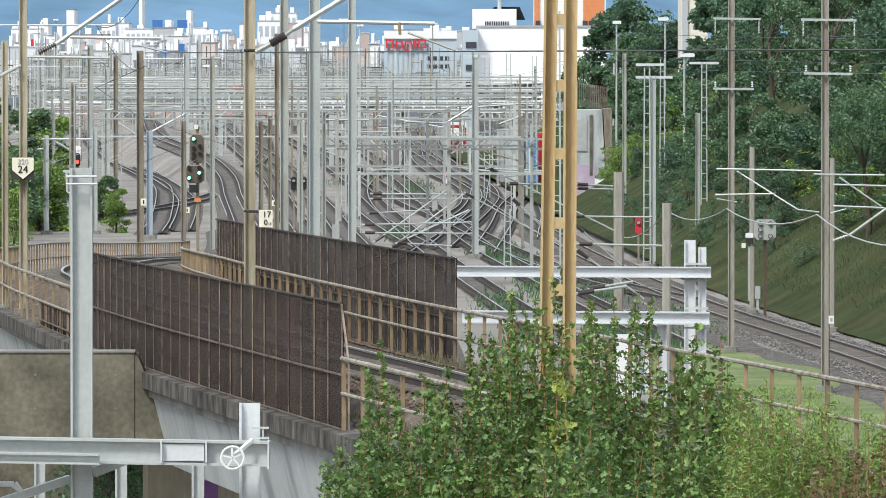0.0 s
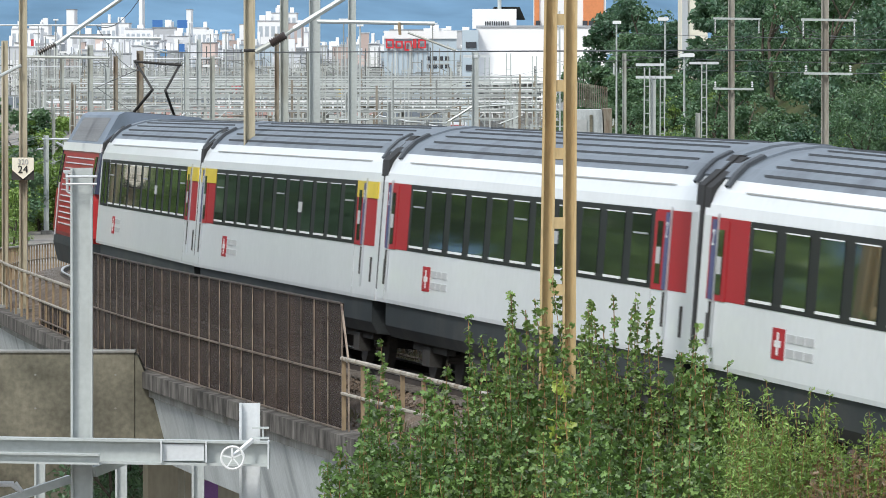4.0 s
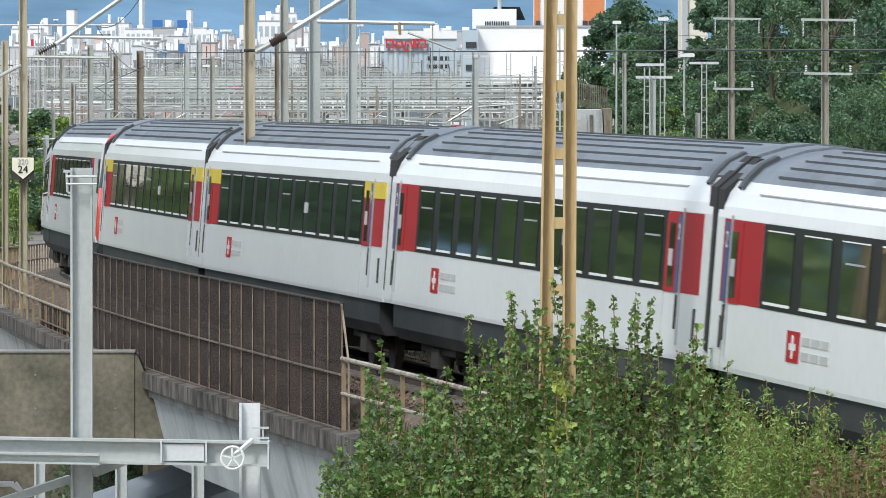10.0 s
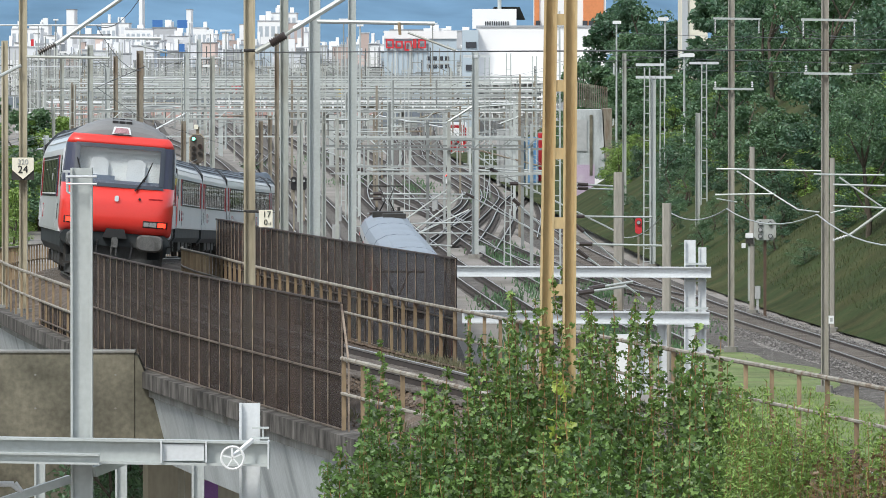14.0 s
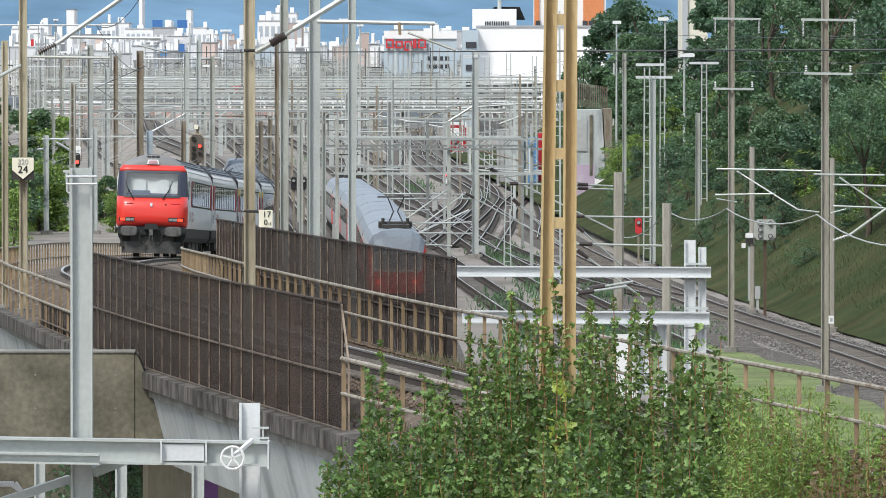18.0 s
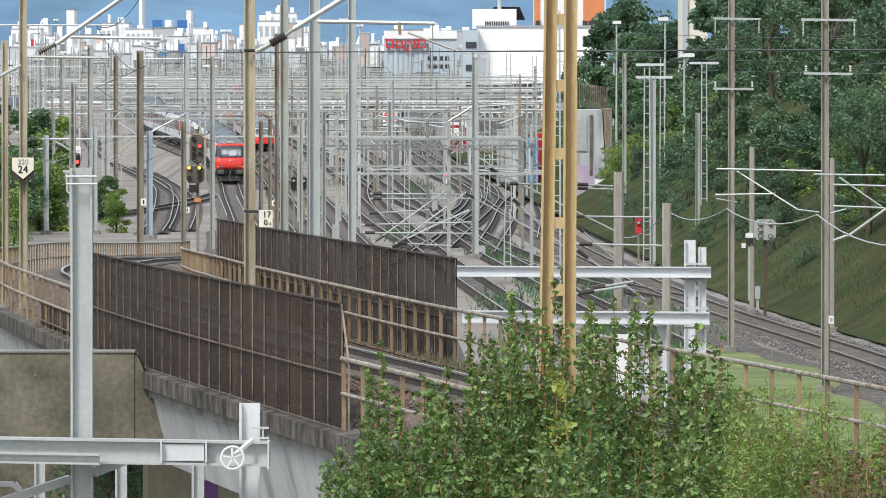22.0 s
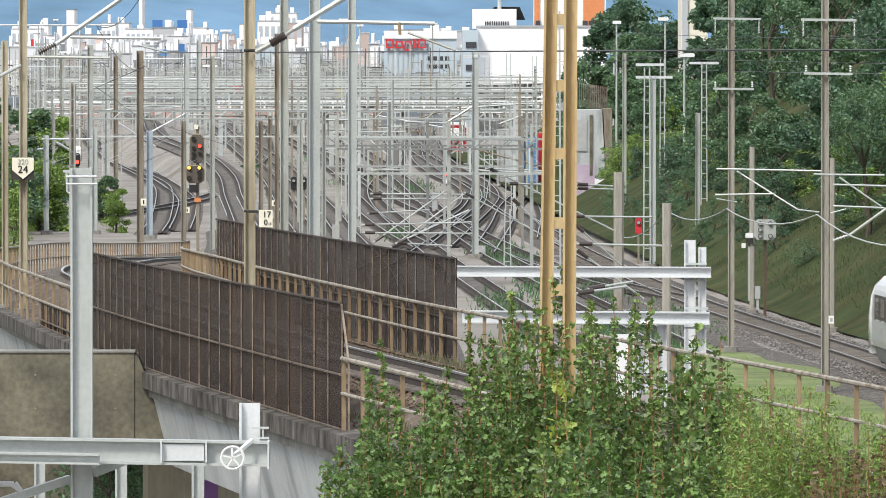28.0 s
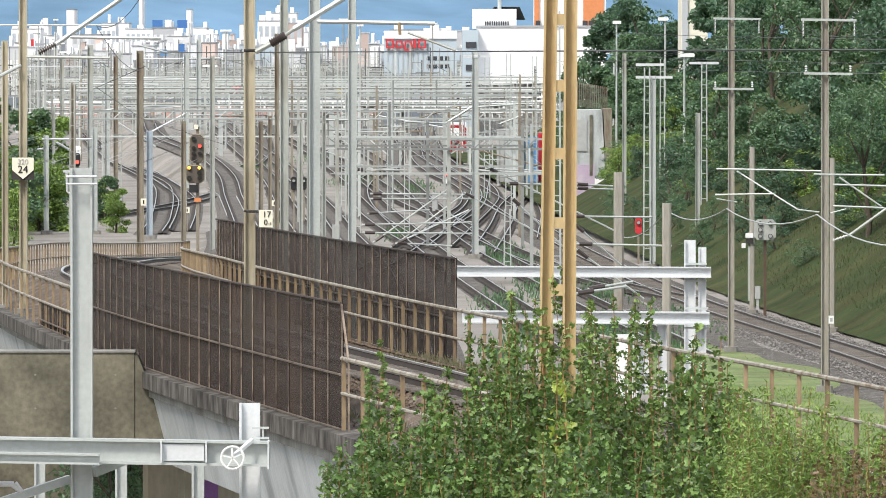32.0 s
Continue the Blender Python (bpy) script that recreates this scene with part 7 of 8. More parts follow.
# the road bridge and the white gangway girder across the yard
t = thing("signal_bridge", "long white girder bridge across the yard", "bridge", Matrix.Translation((-6.69, 900, 0)))
for z in (7.42, 6.39):
    part("chord", Geo().box((0, 0, z), (38, 0.5, 0.22)), M["white"], t)
for i in range(30):
    part("upright", Geo().box((-18.8 + i * 1.297, 0, 6.91), (0.22, 0.3, 1.0)), M["white"], t)
for x in (-18.6, -6, 7, 18.6):
    part("leg", Geo().box((x, 0.2, 3.1), (0.5, 0.5, 6.4)), M["galvanised"], t)
t = thing("road_bridge", "low road overpass with a dark underside", "bridge", Matrix.Translation((1.43, 1250, 0)))
part("deck", Geo().box((8, 4, 4.2), (60, 9, 1.0)), M["concrete_dark"], t)
part("parapet", Geo().box((8, -0.6, 5.0), (60, 0.2, 0.9)), M["concrete_pale"], t)
for x in (-20, -8, 4, 16, 28):
    part("pier", Geo().box((x, 4, 1.9), (1.0, 6, 3.9)), M["concrete"], t)
# stabled trains far off
for x, yy, ln, mt, nm in ((806, 1010, 24, "coach_red", "stabled_train"), (300, 1950, 24, "brick_red", "stabled_wagons"), (415, 1900, 24, "brick_red", "stabled_wagons"), (560, 1850, 60, "dull", "stabled_wagons"), (480, 1700, 48, "roof_grey", "stabled_wagons"), (250, 1500, 36, "brick_red", "stabled_wagons"), (640, 1600, 48, "brick_red", "stabled_wagons"), (850, 1350, 36, "roof_grey", "stabled_wagons"), (150, 1750, 36, "roof_grey", "stabled_wagons"), (700, 1900, 48, "steel_dark", "stabled_wagons"), (360, 2000, 48, "steel_dark", "stabled_wagons")):
    k = yy / 14000
    t = thing(nm, "red and white train standing in the yard" if nm == "stabled_train" else "row of red-brown goods wagons in the yard" if mt == "brick_red" else "row of grey goods wagons in the yard", "train", Matrix.Translation(((x - 784) * k, yy, 0)))
    if nm == "stabled_train":
        part("front", Geo().rounded((0, 0, 2.0), (2.8, 1.0, 3.4), 0.4), M["door_red"], t)
        part("windscreen", Geo().rounded((-0.1, -0.55, 2.7), (1.6, 0.1, 1.3), 0.2), M["white"], t)
        part("body", Geo().box((0, 12.5, 2.1), (2.8, 24, 3.6)), M["coach_white"], t)
        for sgn in (-1, 1):
            part("lamp", Geo().disc((sgn * 0.9, -0.55, 1.2), 0.13, 0.05), M["lamp_tail"], t)
    else:
        for i in range(int(ln // 12)):
            part("wagon", Geo().rounded((-ln / 2 + 12 * i + 6, 0, 2.0), (11, 2.8, 3.2), 0.3, 0), M[mt], t)

# ---- the yard's catenary: portals with hung tubes, row behind row ----
rng = random.Random(11)
for r, yy in enumerate((440, 520, 600, 680, 760, 830, 890, 950, 1010, 1070, 1130, 1190, 1260, 1330, 1400, 1480, 1560, 1650, 1750, 1850, 1980, 2120)):
    k = yy / 14000
    x0 = (rng.uniform(60, 180) - 784) * k if yy > 560 else (rng.uniform(560, 640) - 784) * k
    x1 = (rng.uniform(900, 1010) - 784) * k
    z = rng.uniform(7.4, 9.2) if yy > 560 else rng.uniform(6.6, 7.4)
    t = thing("yard_portal", "galvanised catenary portal spanning the yard tracks", "catenary portal", Matrix.Translation(((x0 + x1) / 2, yy, 0)), group="yard portals")
    hw = (x1 - x0) / 2
    n = max(2, int(hw * 2 / rng.uniform(11, 16)))
    for q in (0.0, 0.55, -1.35):
        part("beam", Geo().box((0, q * 0.5, z + q), (hw * 2, 0.12, 0.12)), M["zinc_far"], t)
    webs = Geo()
    for i in range(n * 4):
        x = -hw + hw * 2 * (i + 0.5) / (n * 4)
        webs.bar((x - 0.3, 0.1, z), (x + 0.3, 0.1, z + 0.55), 0.07)
    tagged(part("lattice", webs, M["zinc_far"], t), kind="stuff")
    for i in range(n + 1):
        x = -hw + hw * 2 * i / n + rng.uniform(-0.8, 0.8)
        part("mast", Geo().box((x, 0.3, z / 2 + rng.uniform(0, 1.0)), (0.2, 0.2, z + 2.2)), M[rng.choice(("zinc_far", "zinc_old", "mast_brown", "zinc_far"))], t)
    for i in range(n * 2):
        x = -hw + hw * 2 * (i + 0.5) / (n * 2) + rng.uniform(-1, 1)
        part("hanger", Geo().box((x, -0.2, z - 0.7), (0.1, 0.1, 1.5)), M["zinc_far"], t)
        part("registration_tube", Geo().bar((x, -0.2, z - 1.4), (x + rng.choice((-1.9, 1.9)), -0.2, z - 1.4 + rng.uniform(-0.25, 0.25)), 0.07), M["zinc_far"], t)

# tall slim lamp masts over the far yard
for i in range(26):
    yy = rng.uniform(1000, 2000)
    k = yy / 14000
    px = rng.uniform(5, 440) if i < 18 else rng.uniform(460, 900)
    top = rng.uniform(12, 19)
    t = thing("lamp_mast", "tall slim lamp mast in the far yard", "lamp mast", Matrix.Translation(((px - 784) * k, yy, 0)), group="far lamp masts")
    part("shaft", Geo().tube((0, 0, -0.1), (0, 0, top), 0.16, 6, 0.1), M["zinc_far"], t)
    part("lamp_head", Geo().box((0, 0, top), (rng.uniform(0.8, 2.2), 0.4, 0.25)), M["white"], t)

# the far forest of masts, arms and hangers, too small to tell apart
M["zinc_stuff"] = mat("zinc_stuff", (0.33, 0.345, 0.33), 0.65, 0.1, vary=0.1, scale=0.2, island=0.75)
far = Geo()
for i in range(620):
    yy = 1150 + 1250 * rng.random()
    x, top = (rng.uniform(10, 960) - 784) * yy / 14000, rng.uniform(6.5, 14.8)
    far.box((x, yy, top / 2), (rng.uniform(0.12, 0.24), 0.2, top))
    s = rng.choice((-1, 1))
    for k in range(rng.choice((1, 2, 2))):
        z = min(top - 0.4, rng.uniform(4.8, 13.0))
        a = rng.uniform(1.5, 6.0)
        far.box((x + s * a / 2, yy - 0.2, z), (a, 0.1, rng.uniform(0.08, 0.18)))
        far.bar((x, yy, z - 1.4), (x + s * a * 0.8, yy, z), 0.1)
        far.box((x + s * a, yy - 0.1, z - 0.5), (0.1, 0.1, 1.2))
    if i % 2:
        far.box((x + rng.uniform(-3, 3), yy + 3, rng.uniform(1.0, 2.6)), (rng.uniform(0.4, 2.2), 0.5, rng.uniform(0.4, 1.6)))
solo("far_catenary", far, M["zinc_stuff"], "dense grey catenary masts and boxes of the far yard", "catenary", kind="stuff")

# single cantilever masts between the tracks
for i in range(76):
    yy = 560 + 1250 * (i / 76) ** 1.1 + rng.uniform(-15, 15)
    k = yy / 14000
    px = rng.uniform(70, 1000)
    if yy < 1000 and (px < 560 or 690 < px < 760):
        px = rng.uniform(570, 960)
    x, top = (px - 784) * k, rng.uniform(7.0, 11.5)
    t = thing("cantilever_mast", "grey catenary mast with tubular side arms", "catenary mast", Matrix.Translation((x, yy, 0)), group="yard catenary masts")
    part("shaft", Geo().box((0, 0, top / 2 - 0.05), (0.18, 0.18, top + 0.1)), M[rng.choice(("zinc_far", "mast_brown", "zinc_old"))], t)
    s = rng.choice((-1, 1))
    a = rng.uniform(2.0, 3.4)
    part("top_tube", Geo().bar((0, 0, 6.6), (s * a, 0, 6.75), 0.08), M["zinc_far"], t)
    part("brace_tube", Geo().bar((0, 0, 5.0), (s * a * 0.8, 0, 6.6), 0.08), M["zinc_far"], t)
    part("registration_tube", Geo().bar((s * 0.3, 0, 5.35), (s * a, 0, 5.3), 0.06), M["zinc_far"], t)
    if i % 3 == 0:
        part("cross_arm", Geo().box((0, 0, top - 0.6), (1.6, 0.12, 0.12)), M["zinc_far"], t)

# long tubes of the cantilevers over the throat tracks
THROAT_ARMS = ((640, 398, 835, 394, 430), (640, 412, 835, 414, 430), (700, 432, 830, 372, 432), (650, 378, 760, 372, 470), (655, 343, 835, 345, 520), (655, 352, 835, 352, 522), (660, 430, 800, 330, 440), (690, 440, 820, 345, 445), (820, 340, 965, 420, 470), (860, 295, 1110, 420, 520), (800, 250, 930, 330, 600), (840, 298, 965, 303, 560), (830, 302, 962, 306, 562))
BANK_ARMS = ((1020, 326, 1085, 330, 400), (1020, 333, 1085, 336, 400), (1010, 383, 1155, 385, 380), (1015, 395, 1100, 470, 380), (1020, 432, 1190, 436, 330), (1018, 440, 1140, 530, 330), (630, 300, 720, 302, 560), (560, 262, 660, 300, 640), (700, 430, 800, 436, 432), (900, 325, 960, 327, 500), (905, 350, 1000, 440, 480), (1020, 520, 1110, 508, 260), (1040, 512, 1120, 500, 262))
for x0, y0, x1, y1, yy in THROAT_ARMS + BANK_ARMS:
    k = yy / 14000
    p, q = Vector(((x0 - 784) * k, yy, 12.5 - (y0 - 100) * k)), Vector(((x1 - 784) * k, yy + 0.6, 12.5 - (y1 - 100) * k))
    arm = thing("catenary_cantilever", "pale tubular catenary cantilever with a dark insulator", "catenary arm", Matrix.Translation(p), group="catenary arms")
    r = 0.045 if yy < 480 else 0.06
    part("tube", Geo().tube((0, 0, 0), q - p, r, 7), M["galvanised"], arm)
    part("insulator", Geo().tube((q - p) * 0.03, (q - p) * 0.03 + (q - p).normalized() * 0.55, r * 2.1, 7), M["insulator"], arm)


# more arms and head spans across the throat and the far yard
rng = random.Random(33)
for x0, y0, x1, y1, yy in ((0, 45, 205, 45, 700), (125, 67, 283, 68, 620), (50, 118, 145, 118, 900), (60, 162, 165, 160, 800), (140, 148, 280, 150, 700), (240, 105, 390, 103, 900), (160, 137, 350, 140, 800), (250, 190, 380, 188, 760), (50, 200, 165, 203, 760), (75, 246, 165, 247, 560), (20, 270, 80, 263, 600), (100, 252, 130, 270, 560), (210, 218, 275, 260, 600), (265, 235, 330, 200, 640)):
    k = yy / 14000
    solo("catenary_tube", Geo().tube(((x0 - 784) * k, yy, 12.5 - (y0 - 100) * k), ((x1 - 784) * k, yy + 0.6, 12.5 - (y1 - 100) * k), 0.08, 6), M["zinc_bright"], "pale tubular catenary arm over the tracks", "catenary arm", "catenary arms")
for i in range(78):
    yy = rng.uniform(560, 1300)
    k = yy / 14000
    px = rng.uniform(60, 930) if yy > 760 else rng.uniform(570, 930)
    ln = rng.uniform(40, 130)
    z = rng.uniform(5.6, 8.2)
    tilt = rng.choice((0, 0, 0, 1)) * rng.uniform(-1.6, 1.6)
    a = (px - 784) * k
    solo("catenary_tube", Geo().tube((a, yy, z), (a + ln * k, yy + 0.4, z + tilt), rng.uniform(0.06, 0.09), 5), M[rng.choice(("zinc_bright", "galvanised", "galvanised", "zinc_old", "mast_brown"))], "pale tubular catenary arm over the tracks", "catenary arm", "catenary arms")


# ---- wires ----
def wire(pts, r, sag=0.0, name="overhead_wire", label="thin dark overhead wire", material="wire"):
    out = []
    for a, b in zip(pts, pts[1:]):
        a, b = Vector(a), Vector(b)
        for i in range(8):
            f = i / 8
            out.append(a.lerp(b, f) - Vector((0, 0, sag * 4 * f * (1 - f))))
    out.append(Vector(pts[-1]))
    return solo(name, Geo().chain(out, r, 4), M[material], label, "wire", "overhead wires")


M["wire"] = mat("wire", (0.07, 0.075, 0.075), 0.6, 0.3, vary=0.1)
M["wire_pale"] = mat("wire_pale", (0.45, 0.47, 0.47), 0.5, 0.4, vary=0.1)
wire([FLY.side(FLY.of_y(y), 0.1, 12.58 - 7.25 + (7.25 - FLY.at(FLY.of_y(y)).z)) for y in (60, 104, 148, 186)], 0.011)
wire([FLY.side(FLY.of_y(y), 0.1, 5.3) for y in (186, 230, 300, 380)], 0.011)
wire([FLY.side(FLY.of_y(y), 0.1, 7.1) for y in (60, 104, 148, 186, 230, 300)], 0.011, 0.35)
for off in (4.6, 5.2):
    wire([BANK.side(BANK.of_y(y), off - 7, z) for y, z in ((140, 13.4), (296, 13.6), (336, 13.6), (480, 12), (640, 11))], 0.009, 0.5, material="wire")
wire([(10.61, 470.00, 1.76), (11.88, 420.00, 4.34), (12.05, 336.00, 6.02), (14.00, 296.00, 6.58), (15.29, 250.00, 6.61)], 0.03, 0.5, label="drooping pale cable along the bank masts", material="wire_pale")
for v in (57, 100, 118):
    wire([(14.80, 700.00, 12.60) if v == 100 else (14.80, 700, 12.5 - (v - 100) * 0.05), (17.91, 300, 12.5 - (v + 14 - 100) * 0.0214)], 0.015, 0.1)
for i in range(26):
    a, b = rng.uniform(60, 900), rng.uniform(500, 900)
    x = (a - 784) * 700 / 14000
    wire([(x + 1.5, 480, 6.0), (x, 700, 6.1), (x - 3, 1000, 6.2)], 0.014, 0.0, material="wire" if i % 2 else "wire_pale")


# ---- plants ----
def leaf_mesh(name, centres, size, material, lobes=True, seed=1, narrow=1.0, droop=0.35):
    """Many small folded leaves at the given places, each turned at random."""
    rg = np.random.default_rng(seed)
    c = np.asarray(centres, float)
    n = len(c)
    nor = rg.normal(size=(n, 3))
    nor[:, 2] = np.abs(nor[:, 2]) * 0.9 + droop
    nor /= np.linalg.norm(nor, axis=1)[:, None]
    ax = rg.normal(size=(n, 3))
    ax -= (ax * nor).sum(1)[:, None] * nor
    ax /= np.linalg.norm(ax, axis=1)[:, None]
    bx = np.cross(nor, ax)
    s = (size * rg.uniform(0.6, 1.25, n))[:, None]
    if lobes:
        shape = [(0, -0.5, 0), (0.50, -0.16, 0.1), (0.17, 0.04, 0.04), (0.38, 0.40, 0.1), (0.0, 0.70, -0.08), (-0.38, 0.40, 0.1), (-0.17, 0.04, 0.04), (-0.50, -0.16, 0.1)]
        faces = [(0, 1, 2, 4), (2, 3, 4), (0, 4, 6, 7), (4, 5, 6)]
    else:
        shape = [(0, -0.6, 0), (0.26, 0.0, 0.08), (0, 0.62, -0.1), (-0.26, 0.0, 0.08)]
        faces = [(0, 1, 2), (0, 2, 3)]
    m = len(shape)
    v = np.stack([c + s * (ax * (u * narrow) + bx * w + nor * z) for u, w, z in shape], 1).reshape(-1, 3)
    me = bpy.data.meshes.new(name)
    base = (np.arange(n) * m)
    loops, starts, totals, k = [], [], [], 0
    idx = [np.stack([base + i for i in f], 1) for f in faces]
    order = np.concatenate([a.reshape(-1) for a in idx])
    tot = np.concatenate([np.full(n, len(f)) for f in faces])
    st = np.concatenate(([0], np.cumsum(tot)[:-1]))
    me.vertices.add(len(v)), me.loops.add(len(order)), me.polygons.add(len(tot))
    me.vertices.foreach_set("co", v.reshape(-1))
    me.loops.foreach_set("vertex_index", order.astype(np.int32))
    me.polygons.foreach_set("loop_start", st.astype(np.int32))
    me.polygons.foreach_set("loop_total", tot.astype(np.int32))
    me.materials.append(material)
    me.update(calc_edges=True)
    me.validate()
    return me


def shrub(x0, x1, y, tops, label, seed, base=4.6, leaf="leaf", size=0.072, count=26, per=120, lobes=True, narrow=1.0, name="shrub", sparse=False, thick=0.0055):
    """Upright shoots with leaves along them; tops: heights along x0..x1."""
    rg = random.Random(seed)
    t = thing(name, label, "shrub", Matrix.Translation(((x0 + x1) / 2, y, 0)), group="foreground shrubs")
    cx = (x0 + x1) / 2
    pts, stems = [], []
    for i in range(count):
        f = rg.random()
        tx = x0 + (x1 - x0) * f
        q = f * (len(tops) - 1)
        j = min(int(q), len(tops) - 2)
        top = tops[j] + (tops[j + 1] - tops[j]) * (q - j)
        tz = top - abs(rg.gauss(0, 0.38)) + (rg.random() < 0.35) * rg.uniform(0.1, 0.65)
        by = rg.uniform(-1.6, 1.6)
        bx = cx + (tx - cx) * 0.75 + rg.uniform(-0.2, 0.2)
        p0, p1 = Vector((bx - cx, by * 0.7, base - 0.3)), Vector((tx - cx, by, tz))
        mid = p0.lerp(p1, 0.55) + Vector((rg.uniform(-0.32, 0.32), rg.uniform(-0.15, 0.15), 0))
        crv = [p0.lerp(mid, u).lerp(mid.lerp(p1, u), u) for u in [a / 7 for a in range(8)]]
        stems.append(crv)
        nodes = max(5, per // 6)
        for a in range(nodes):
            u = 1 - ((a + rg.random() * 0.6) / nodes) ** 0.9 * (0.95 if not sparse else 0.62)
            c = p0.lerp(mid, u).lerp(mid.lerp(p1, u), u)
            grow = (0.02 if sparse else 0.035) + (0.07 if sparse else 0.44) * max(0, 1.0 - u) ** 0.75
            lean = rg.uniform(0, 6.283)
            off = grow * rg.random() * 0.9
            for b in range(6):
                ang = b * 1.05 + lean + rg.uniform(-0.3, 0.3)
                d = grow * rg.uniform(0.25, 1.0) * 0.7 + 0.02
                pts.append((c.x + math.cos(lean) * off + math.cos(ang) * d, c.y + math.sin(lean) * off + math.sin(ang) * d, c.z + rg.uniform(-0.05, 0.05)))
    for i, crv in enumerate(stems):
        g = Geo().chain(crv, thick * (0.7 + 0.5 * (i % 5) / 4), 5)
        part("stem", g, M["twig"], t)
    me = leaf_mesh("foliage", pts, size, M[leaf], lobes, seed, narrow)
    part("foliage", me, None, t)
    return t


k = 98 / 14000
Zt = lambda v, yy=98: 12.5 - (v - 100) * yy / 14000
Xt = lambda x, yy=98: (x - 784) * yy / 14000
G1 = "leafy green maple-like shrub with upright reddish shoots"
shrub(Xt(560), Xt(720), 97.0, [Zt(850), Zt(790), Zt(715), Zt(740)], G1, 1, count=26, per=250)
shrub(Xt(640), Xt(800), 98.5, [Zt(780), Zt(750), Zt(760), Zt(710)], G1, 2, count=24, per=250)
shrub(Xt(740), Xt(900), 97.5, [Zt(740), Zt(715), Zt(700), Zt(680)], G1, 3, count=34, per=270)
shrub(Xt(850), Xt(1000), 99.5, [Zt(680), Zt(655), Zt(650), Zt(660)], G1, 4, count=34, per=270)
shrub(Xt(930), Xt(1090), 98.0, [Zt(680), Zt(670), Zt(665), Zt(690)], G1, 5, count=34, per=270)
shrub(Xt(1000), Xt(1110), 100.5, [Zt(670), Zt(655), Zt(670), Zt(710)], G1, 6, count=16, per=260)
shrub(Xt(1080), Xt(1240), 98.5, [Zt(725), Zt(750), Zt(720), Zt(685)], G1, 7, count=34, per=270)
shrub(Xt(1180), Xt(1340), 99.0, [Zt(650), Zt(630), Zt(650), Zt(720)], G1, 8, count=36, per=270)
shrub(Xt(620), Xt(1330), 98.0, [Zt(720), Zt(660), Zt(600), Zt(550), Zt(520), Zt(540), Zt(590), Zt(650)], "tall sparse leafy shoots above the shrubs", 14, count=40, per=190, name="shoots", size=0.066, sparse=True)
for tx, ty, sd in ((1045, 500, 31), (1133, 510, 32), (906, 520, 33), (838, 560, 34), (868, 600, 35), (985, 560, 36), (650, 655, 37)):
    shrub(Xt(tx - 9), Xt(tx + 9), 97.2, [Zt(ty), Zt(ty)], "tall single leafy shoots above the shrubs", sd, count=2, per=260, name="shoots", size=0.066, sparse=True)
shrub(Xt(950), Xt(990), 96.0, [Zt(635), Zt(615), Zt(640)], "bright yellow-green young shoots", 15, leaf="leaf_young", count=5, per=60, name="shoots", size=0.10)
G2 = "pale green slender-leaved weeds and saplings"
shrub(Xt(1290, 87), Xt(1470, 87), 87, [Zt(730, 87), Zt(725, 87), Zt(765, 87), Zt(780, 87)], G2, 9, leaf="leaf_light", size=0.064, count=80, per=330, lobes=False, narrow=0.7, name="weeds", base=5.2, thick=0.003)
shrub(Xt(1420, 88), Xt(1640, 88), 88, [Zt(770, 88), Zt(785, 88), Zt(775, 88), Zt(755, 88)], G2, 10, leaf="leaf_light", size=0.064, count=90, per=330, lobes=False, narrow=0.7, name="weeds", base=5.2, thick=0.003)
shrub(Xt(1430, 85), Xt(1640, 85), 85, [Zt(815, 85), Zt(810, 85), Zt(805, 85), Zt(790, 85)], "reddish autumn-tinged weeds", 11, leaf="leaf_rust", size=0.050, count=60, per=120, name="weeds", base=5.2, thick=0.003)
shrub(Xt(600, 95), Xt(1000, 95), 95, [Zt(850, 95), Zt(820, 95), Zt(800, 95), Zt(780, 95)], G1, 12, leaf="leaf", count=56, per=290)
shrub(Xt(960, 91), Xt(1420, 91), 91, [Zt(770, 91), Zt(750, 91), Zt(770, 91), Zt(790, 91)], G1, 13, leaf="leaf", count=60, per=300, base=5.2)


TREES = {}


